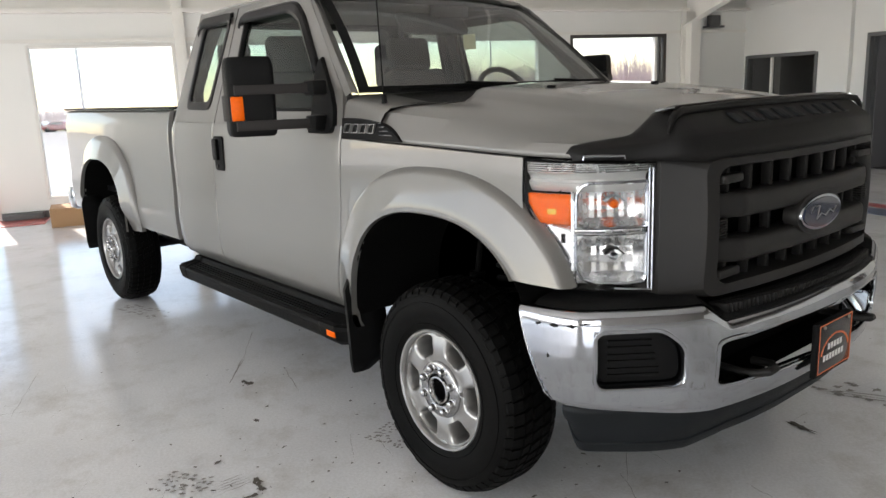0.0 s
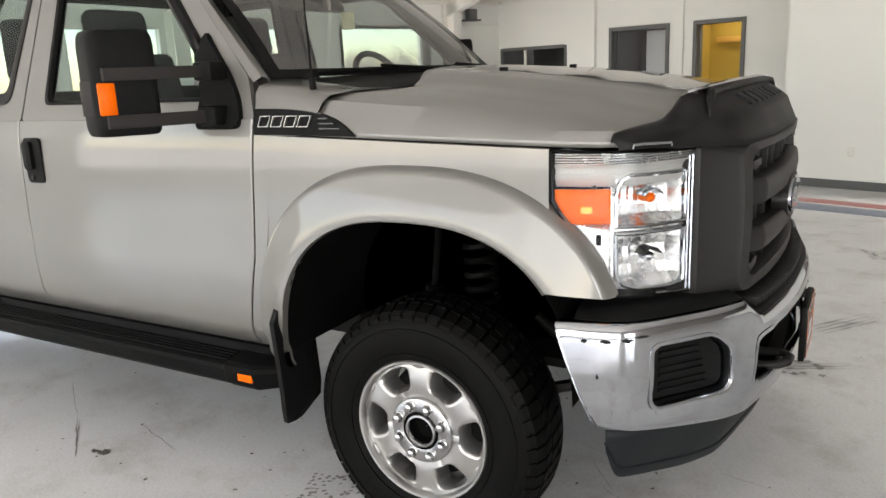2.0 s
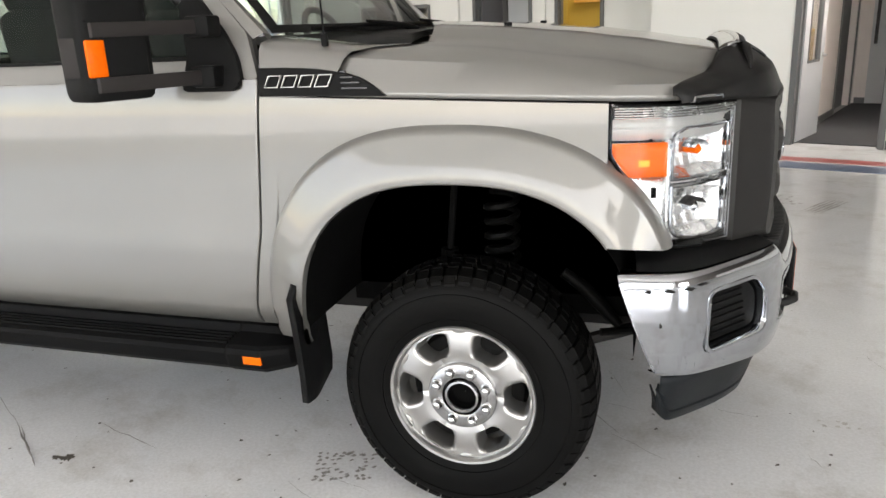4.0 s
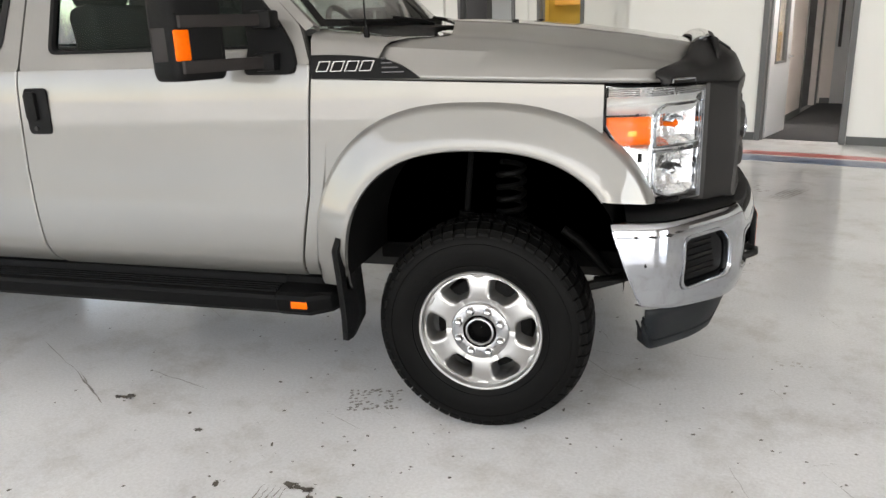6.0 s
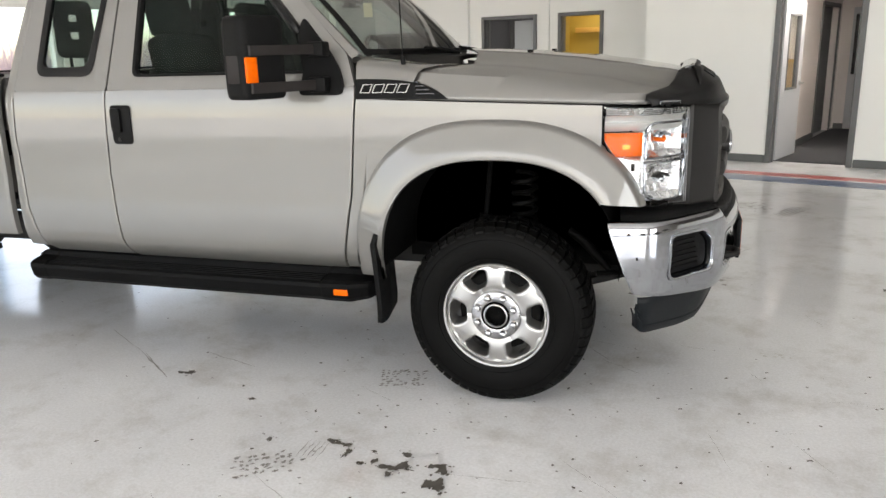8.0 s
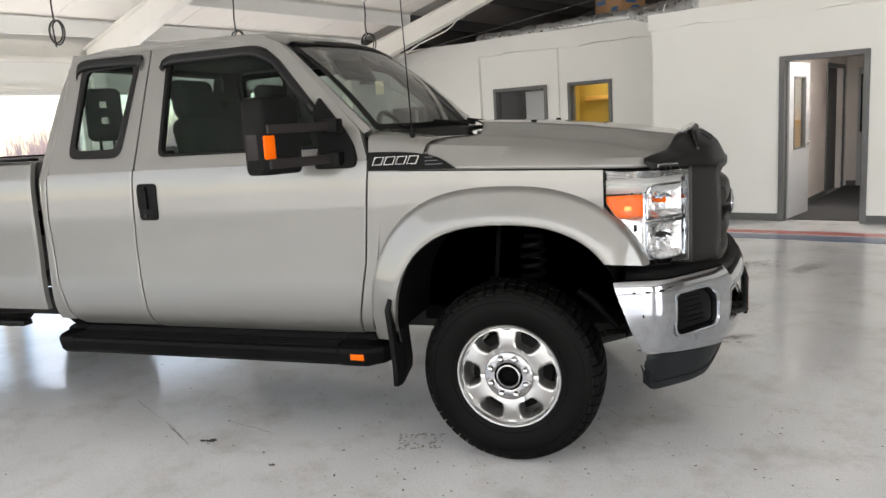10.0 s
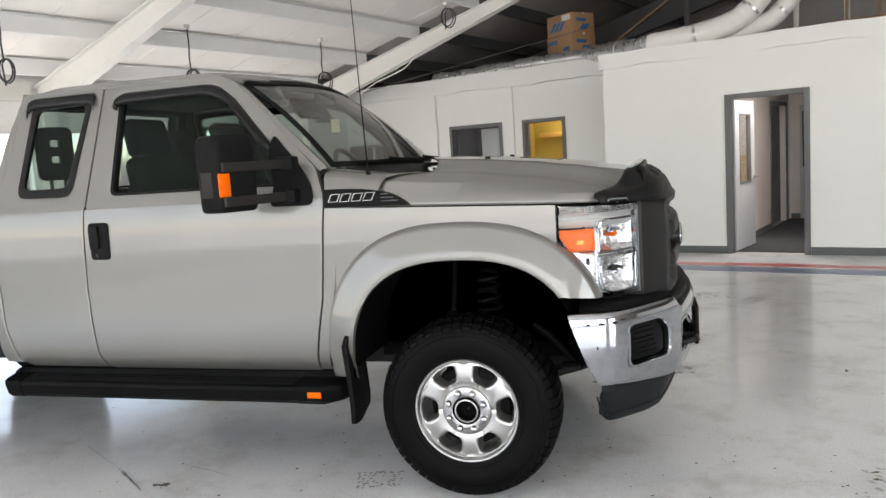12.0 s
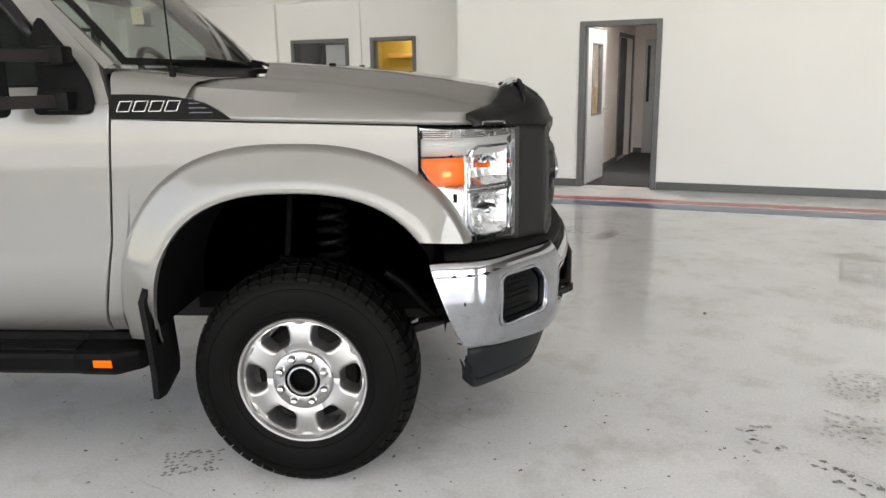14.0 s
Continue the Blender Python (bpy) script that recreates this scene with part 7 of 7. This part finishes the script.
for u in (0.75, 1.15, 1.55, 1.95):
    timber("loft_stud", (u, 8.6, 2.82), (u, 8.6, ROOF(u) - 0.05), 0.09, "raw wooden stud on the loft")
timber("loft_plate", (0.55, 8.55, 3.06), (2.4, 8.55, 3.06), 0.12, "raw wooden plate nailed across the studs")


def duct(name, pts, r, mat, label, rings=0, wob=0.0):
    fine = []
    for a, b, c in zip(pts, pts[1:], pts[2:]):
        pa, pb, pc = Vector(a), Vector(b), Vector(c)
        s, e = (pa + pb) / 2 if a is not pts[0] else pa, (pb + pc) / 2 if c is not pts[-1] else pc
        fine += bez(s, pb, e, 10)[(1 if fine else 0):]
    rr = []
    for k, p in enumerate(fine):
        x = r * (1 + wob * math.sin(k * 2.1) + wob * 0.7 * math.sin(k * 0.9 + 1))
        rr.append(x)
    bm = bmesh.new()
    tube(bm, fine, rr, 18)
    ob = thing(name, label, "duct", at=B)
    part("sleeve", bm, mat, ob)
    for k in range(rings):
        i = int((k + 0.5) * (len(fine) - 1) / rings)
        a, b = Vector(fine[i]), Vector(fine[min(i + 1, len(fine) - 1)])
        d = (b - a).normalized() * 0.02
        bm = bmesh.new()
        tube(bm, [a - d, a + d], r * 1.04, 18)
        part("clamp", bm, FOIL, ob)
    return ob


duct("foil_duct", [(-6.55, 9.0, 3.07), (-5.6, 9.0, 3.10), (-4.4, 8.98, 3.13), (-3.2, 8.9, 3.14), (-2.5, 8.2, 3.08), (-2.0, 7.35, 2.96), (-1.45, 7.1, 2.93)], 0.125, FOIL, "silver foil insulated flexible duct lying along the wall top", 3, 0.10)
duct("white_duct", [(-1.55, 7.12, 2.93), (-1.1, 7.12, 2.95), (-0.72, 7.14, 3.0), (-0.35, 7.2, 3.10), (-0.12, 7.3, 3.35), (0.12, 7.5, 3.75)], 0.15, DUCT, "white flexible duct rising from the wall top", 2, 0.02)
duct("white_duct", [(-0.55, 7.35, 2.95), (-0.1, 7.35, 3.0), (0.12, 7.4, 3.15), (0.32, 7.5, 3.45), (0.5, 7.6, 3.85)], 0.12, DUCT, "thinner white flexible duct beside the large one", 1, 0.02)
bm = bmesh.new()
lo = lambda u: ROOF(u) - 0.75
grid(bm, [[(u, 11.6, lo(u)), (u, 11.75, lo(u)), (u, 11.75, ROOF(u) - 0.25), (u, 11.6, ROOF(u) - 0.25)] for u in (U_R, -4, 0, 6)], close=True)
structure("roof_beam_dark", bm, DARK_STEEL, "dark steel roof beam above the loft", "beam")
for u in (-2.0, -0.2, 0.55, 1.35):
    tagged(put_bm("stud_post", boxes((u - 0.04, u + 0.04, 10.4, 10.48, Z_LOFT, ROOF(u) - 0.02), bevel=0.004), STEEL_WHITE if u > -1 else DARK_STEEL, m=B), "thin upright stud on the loft", "post", "loft studs", kind="structure")


def hanging_cable(u, v, z_top, z_loop, r, turns, label):
    ob = thing("hanging_cable", label, "cable", "coiled cables from the ceiling", at=B)
    bm = bmesh.new()
    tube(bm, [(u, v, z_top), (u + 0.01, v, lerp(z_top, z_loop + r, 0.4)), (u - 0.012, v, lerp(z_top, z_loop + r, 0.7)), (u, v, z_loop + r)], 0.010, 6)
    part("drop", bm, CABLE, ob)
    bm = bmesh.new()
    pts = []
    for k in range(int(26 * turns)):
        a = math.pi / 2 + 2 * math.pi * k / 26
        q = r * (1 - 0.10 * math.sin(k * 0.13))
        pts.append((u + 0.6 * q * math.cos(a) + 0.0012 * k, v + 0.3 * q * math.cos(a), z_loop + q * math.sin(a)))
    pts.append((pts[-1][0] - 0.03, v, z_loop - r * 1.25))
    tube(bm, pts, 0.010, 6)
    part("coil", bm, CABLE, ob)
    part("ceiling_clip", boxes((u - 0.03, u + 0.03, v - 0.03, v + 0.03, z_top - 0.02, z_top + 0.04), bevel=0.006), STEEL_WHITE, ob)
    return ob


hanging_cable(-6.52, 0.68, ROOF(-6.5) - 0.24, 2.80, 0.125, 2.2, "thin black cable coiled in a loop below the ceiling")
hanging_cable(-6.39, 3.03, ROOF(-6.4) - 0.24, 2.80, 0.13, 2.4, "thin black cable coiled in a loop above the truck")
hanging_cable(-6.28, 5.46, ROOF(-6.3) - 0.24, 2.86, 0.15, 2.2, "thin black cable coiled in a loop near a roof beam")
hanging_cable(-4.62, 6.6, ROOF(-4.6) - 0.24, 3.72, 0.14, 2.2, "thin black cable coiled in a loop beside a roof beam")
wire = thing("white_wire", "slack white wire hanging from the roof beam", "wire", at=B)
bm = bmesh.new()
tube(bm, [(-5.75, 7.3, 3.36), (-5.95, 7.3, 3.20), (-6.1, 7.3, 3.13), (-6.4, 7.3, 3.05), (-6.7, 7.3, 2.98), (-7.0, 7.3, 2.86), (-7.2, 7.3, 2.78)], 0.011, 6)
part("strand", bm, STEEL_WHITE, wire)
wire = thing("thin_wire", "thin taut grey wire crossing below the roof", "wire", at=B)
bm = bmesh.new()
tube(bm, [(-7.3, 7.6, 2.86), (-3.2, 9.0, 3.62)], 0.006, 5)
part("strand", bm, TRIM_GREY, wire)
sensor = thing("junction_box", "small grey junction box under the eave", "fixture", at=B)
part("body", boxes((U_R + 0.03, U_R + 0.16, 7.86, 8.06, 2.46, 2.64), bevel=0.008), TRIM_GREY, sensor)
part("bracket", boxes((U_R + 0.003, U_R + 0.20, 7.80, 8.12, 2.42, 2.455), bevel=0.004), TRIM_GREY, sensor)

outlet = thing("wall_outlet", "white plastic electrical outlet on the office wall", "outlet", at=B)
part("cover_plate", boxes((-1.435, -1.365, V_W1 - 0.008, V_W1 - 0.001, 0.375, 0.49), bevel=0.003), WHITE_VINYL, outlet)
for z in (0.41, 0.455):
    part("socket", boxes((-1.415, -1.385, V_W1 - 0.010, V_W1 - 0.0075, z - 0.014, z + 0.014), bevel=0.002), STEEL_WHITE, outlet)

# ---- by the window wall ----
box1 = thing("carton", "long brown cardboard box on the floor below the window", "box", at=B @ pose(-8.0, -2.72, 0, 0, 0, 4))
part("board", boxes((-0.25, 0.25, -0.42, 0.62, 0.0, 0.24), bevel=0.006), CARDBOARD, box1)
part("flap", boxes((0.25, 0.27, -0.40, 0.60, 0.20, 0.24), bevel=0.003), CARDBOARD, box1)
tagged(put_bm("wheel_stop", boxes((U_R + 0.02, U_R + 0.14, -3.80, -3.32, 0.0, 0.09), bevel=0.012), BASE_GREY, m=B), "dark grey rubber stop on the floor at the wall", "wheel stop")
red = put_bm("red_mat", boxes((-8.75, -8.15, -4.4, -3.25, 0.0, 0.010), bevel=0.003), RED_LINE, m=B)
tagged(red, "faded red floor mat by the window", "mat")

# ---- floor wear ----
random.seed(4)


def blob(bm, x, y, a, b, turn=0.0, rough=0.35, z=0.0042):
    """A ragged flat flake of missing paint."""
    n = 22
    vs = []
    for k in range(n):
        t = 2 * math.pi * k / n
        r = 1 + random.uniform(-rough, rough)
        px, py = a * r * math.cos(t), b * r * math.sin(t)
        vs.append(bm.verts.new((x + px * math.cos(turn) - py * math.sin(turn), y + px * math.sin(turn) + py * math.cos(turn), z)))
    bm.faces.new(vs)


CHIPS = [(-0.55, -1.45, 0.037, 0.014), (-0.50, -1.46, 0.022, 0.012), (-0.47, -1.52, 0.011, 0.026), (-0.39, -1.58, 0.013, 0.012), (-0.34, -1.55, 0.016, 0.018),
         (-0.27, -1.58, 0.050, 0.016), (-0.22, -1.55, 0.020, 0.030), (-0.23, -1.47, 0.025, 0.013), (-0.37, -1.48, 0.012, 0.008), (-0.26, -1.62, 0.013, 0.017),
         (-0.09, -1.52, 0.042, 0.020), (-0.06, -1.55, 0.020, 0.026), (-0.07, -1.64, 0.034, 0.040), (0.15, -1.71, 0.017, 0.014), (-0.83, -1.50, 0.010, 0.014)]
SPECKS = [(-0.76, -1.22, 0.005, 0.014), (-0.33, -1.81, 0.005, 0.013), (-1.11, -1.18, 0.020, 0.010), (-0.80, -2.00, 0.014, 0.012), (2.01, 1.17, 0.012, 0.030),
          (1.77, -0.44, 0.026, 0.008), (1.76, -0.52, 0.018, 0.008), (1.83, -0.59, 0.010, 0.008), (-1.58, -0.99, 0.030, 0.022), (-1.63, -1.0, 0.016, 0.012), (0.72, 0.56, 0.058, 0.020), (1.62, -0.60, 0.008, 0.006)]
bm = bmesh.new()
level = 0
for x, y, a, b in CHIPS:
    for j in range(6):
        level += 1
        blob(bm, x + random.uniform(-0.75, 0.75) * a, y + random.uniform(-0.7, 0.7) * b, a * random.uniform(0.35, 0.7), b * random.uniform(0.45, 0.8), random.uniform(-0.5, 0.5), 0.30, 0.0042 + 0.00001 * level)
    for _ in range(4):
        blob(bm, x + random.uniform(-1.9, 1.9) * a, y + random.uniform(-1.9, 1.9) * b, a * random.uniform(0.10, 0.25), b * random.uniform(0.12, 0.30), 0, 0.5, 0.0041)
for x, y, a, b in SPECKS:
    blob(bm, x, y, a, b, random.uniform(-0.6, 0.6), 0.5)
for _ in range(420):
    x, y = random.uniform(-3.2, 4.5), random.uniform(-3.2, 5.0)
    if random.random() < 0.6:
        x, y = random.gauss(0.2, 1.2), random.gauss(-1.3, 0.8)
    q = random.uniform(0.0015, 0.006)
    blob(bm, x, y, q * random.uniform(0.7, 2.0), q, random.uniform(0, 3), 0.5, 0.0040)
chips = put_bm("floor_chips", bm, CHIP, smooth=False)
tagged(chips, "dark brown chips where the floor paint has flaked off", "paint chips", kind="stuff")


def tread_print(bm, x, y, w, h, turn, n, m, fill=0.75):
    for i in range(n):
        for j in range(m):
            if random.random() > fill:
                continue
            px, py = (i / (n - 1) - 0.5 + random.gauss(0, 0.25 / n)) * w, (j / max(1, m - 1) - 0.5 + random.gauss(0, 0.25 / m)) * h
            X, Y = x + px * math.cos(turn) - py * math.sin(turn), y + px * math.sin(turn) + py * math.cos(turn)
            blob(bm, X, Y, w / n * random.uniform(0.28, 0.5), h / m * random.uniform(0.2, 0.4), turn + random.uniform(0.2, 0.9), 0.5, 0.0043)


bm = bmesh.new()
tread_print(bm, -0.76, -1.68, 0.21, 0.13, 0.5, 9, 5, 0.85)
tread_print(bm, -0.50, -0.79, 0.20, 0.18, 0.3, 9, 8, 0.75)
tread_print(bm, -3.49, -0.91, 0.5, 0.14, 0.2, 10, 4, 0.6)
tread_print(bm, 1.99, -0.81, 0.22, 0.07, -1.1, 7, 2, 0.95)
tread_print(bm, 0.78, 1.14, 0.5, 0.16, 0.1, 10, 3, 0.7)
tread_print(bm, 1.37, 3.78, 0.35, 0.3, 0.1, 7, 6, 0.5)
prints = put_bm("tyre_prints", bm, SCUFF, smooth=False)
tagged(prints, "grey tyre tread prints on the painted floor", "tyre marks", kind="stuff")
bm = bmesh.new()
tread_print(bm, 3.47, 2.28, 0.30, 1.0, -0.41, 18, 26, 0.35)
tread_print(bm, 3.60, 2.72, 0.26, 0.22, -0.41, 16, 9, 0.7)
tread_print(bm, 3.84, 3.36, 0.36, 0.07, -0.5, 16, 4, 0.8)
tread_print(bm, 2.98, 0.98, 0.50, 0.16, -0.41, 24, 6, 0.6)
tread_print(bm, 2.54, -0.02, 0.50, 0.32, -0.41, 22, 9, 0.5)
tread_print(bm, 2.24, -0.40, 0.26, 0.24, -0.41, 12, 8, 0.55)
tread_print(bm, 1.80, -0.50, 0.16, 0.20, 0.2, 6, 4, 0.4)
tread_print(bm, 1.25, -0.09, 0.12, 0.05, 0.2, 5, 2, 0.6)
smears = put_bm("faint_tyre_prints", bm, PALE_SCUFF, smooth=False)
tagged(smears, "faint grey tyre smears on the painted floor", "tyre marks", kind="stuff")

bm = bmesh.new()


def streak(x0, y0, x1, y1, w, n=1, gap=0.02):
    d = Vector((x1 - x0, y1 - y0)).normalized()
    o = Vector((-d.y, d.x))
    for k in range(n):
        a, b = Vector((x0, y0)) + o * gap * k, Vector((x1, y1)) + o * gap * k
        L, R = [], []
        for i in range(9):
            p = a.lerp(b, i / 8) + o * random.uniform(-0.004, 0.004)
            q = w * random.uniform(0.2, 1.0) * math.sin(math.pi * (0.06 + 0.88 * i / 8))
            L.append(bm.verts.new((*(p + o * q), 0.0044)))
            R.append(bm.verts.new((*(p - o * q), 0.0044)))
        for i in range(8):
            bm.faces.new((L[i], L[i + 1], R[i + 1], R[i]))


streak(-2.43, -0.55, -2.02, -0.81, 0.004)
streak(-2.02, -0.81, -1.67, -1.06, 0.006)
streak(-1.64, -0.74, -1.28, -0.85, 0.004)
streak(-1.98, -0.83, -1.66, -1.07, 0.004)
streak(-2.7, -1.79, -2.04, -2.07, 0.003)
streak(1.66, 3.30, 1.95, 3.75, 0.010, 5, 0.035)
streak(1.02, 1.72, 1.30, 2.10, 0.008, 4, 0.04)
streak(0.62, 1.0, 1.2, 1.25, 0.008, 3, 0.03)
for k in range(5):
    streak(-0.66 + 0.022 * k, -1.60, -0.66 + 0.022 * k, -1.46, 0.003)
random.seed(31)
for k in range(70):
    x, y, a, l = random.gauss(0.3, 1.8), random.gauss(-1.0, 1.6), random.gauss(0.5, 0.7), random.uniform(0.06, 0.4)
    streak(x, y, x + l * math.cos(a), y - l * math.sin(a), random.uniform(0.0008, 0.0022))
streaks = put_bm("floor_scratches", bm, SCUFF, smooth=False)
tagged(streaks, "dark scratches and rubber smears on the floor", "scratches", kind="stuff")

# ---- outside ----
def lot_light(u, v, h):
    ob = thing("lot_lamp_post", "tall pale parking lot lamp post with two heads", "lamp post", "parking lot lamp posts", at=B @ pose(u, v, interp(u, SLOPE)))
    bm = bmesh.new()
    tube(bm, [(0, 0, 0), (0, 0, h)], [0.08, 0.05], 10)
    part("pole", bm, DOOR_GREY, ob)
    for d in (-1, 1):
        part("lamp_head", boxes((-0.2, 0.2, d * 0.9 - 0.45, d * 0.9 + 0.45, h - 0.02, h + 0.14), bevel=0.03), DOOR_GREY, ob)
    return ob


for u, v, h in ((-34, -4.5, 7.5), (-70, 1.5, 9), (-66, 10, 9), (-40, 34, 8), (-58, 26, 8.5)):
    lot_light(u, v, h)


def parked_car(u, v, turn, mat, label):
    ob = thing("parked_car", label, "car", "cars parked outside", at=B @ pose(u, v, interp(u, SLOPE), 0, 0, turn))
    bm = prism(rounded([(-2.2, 0.35), (-2.2, 0.85), (-1.9, 1.0), (-1.3, 1.02), (-0.7, 1.48), (0.7, 1.5), (1.5, 1.0), (2.1, 0.9), (2.25, 0.6), (2.2, 0.32)], 0.15), "y", -0.88, 0.88, 0.06)
    part("body", bm, mat, ob)
    for s in (-1, 1):
        part("side_window", prism(rounded([(-1.1, 1.05), (-0.65, 1.40), (0.65, 1.42), (1.2, 1.03)], 0.06), "y", s * 0.885, s * 0.895), GLOSS_BLACK, ob)
        for x in (-1.35, 1.4):
            bm = bmesh.new()
            tube(bm, [(x, s * 0.70, 0.33), (x, s * 0.91, 0.33)], 0.33, 20)
            part("car_wheel", bm, RUBBER, ob)
    return ob


CAR_WHITE = surface("white_car_paint", (0.7, 0.7, 0.7), 0.3, scale=2, vary=0.03, coat=0.5)
CAR_RED = surface("red_car_paint", (0.35, 0.03, 0.03), 0.3, scale=2, vary=0.05, coat=0.5)
CAR_BLUE = surface("blue_car_paint", (0.05, 0.08, 0.2), 0.3, scale=2, vary=0.05, coat=0.5)
parked_car(-122, -16.9, 60, CAR_WHITE, "white car parked outside beyond the window")
parked_car(-120, -14.4, 75, CAR_RED, "red car parked outside beyond the window")
parked_car(-118, -11.0, 70, CAR_RED, "dark red car parked outside in the lot")
parked_car(-15.2, 5.0, 80, CAR_BLUE, "blue car parked close outside the window")
def woods(name, u0, v0, u1, v1, n, h, label):
    """A hazy belt of bare trees: thin tapered trunks with twigs, standing close together."""
    bm = bmesh.new()
    for k in range(n):
        t = (k + random.uniform(-0.4, 0.4)) / n
        u, v = lerp(u0, u1, t) + random.uniform(-6, 6), lerp(v0, v1, t)
        z, hh, w = interp(u, SLOPE), h * random.uniform(0.75, 1.1), random.uniform(0.012, 0.035) * abs(u) / 60
        for j in range(5):
            lean, up = random.uniform(-0.22, 0.22) * hh, random.uniform(0.55, 1.0) * hh
            base = random.uniform(0.0, 0.35) * hh
            vs = [bm.verts.new(c) for c in ((u, v - w, z + base), (u, v + w, z + base), (u + random.uniform(-0.3, 0.3), v + lean, z + up))]
            bm.faces.new(vs)
    return tagged(put_bm(name, bm, TREES_FAR, smooth=False, m=B), label, "woods", kind="stuff")


woods("far_woods", -232, -260, -232, 260, 2600, 5.0, "hazy line of bare woods far beyond the lot")
woods("near_woods", -66, 26, -60, 80, 1500, 6.4, "pale reddish bare trees beside the parking lot")
bm = bmesh.new()
grid(bm, [[(u, v, interp(u, SLOPE) + 0.03) for v in (-260, 260)] for u in (-125, -160, -230, -250)])
tagged(put_bm("grass_verge", bm, GRASS_FAR, m=B), "dry pale grass beyond the parking lot", "grass", kind="structure")
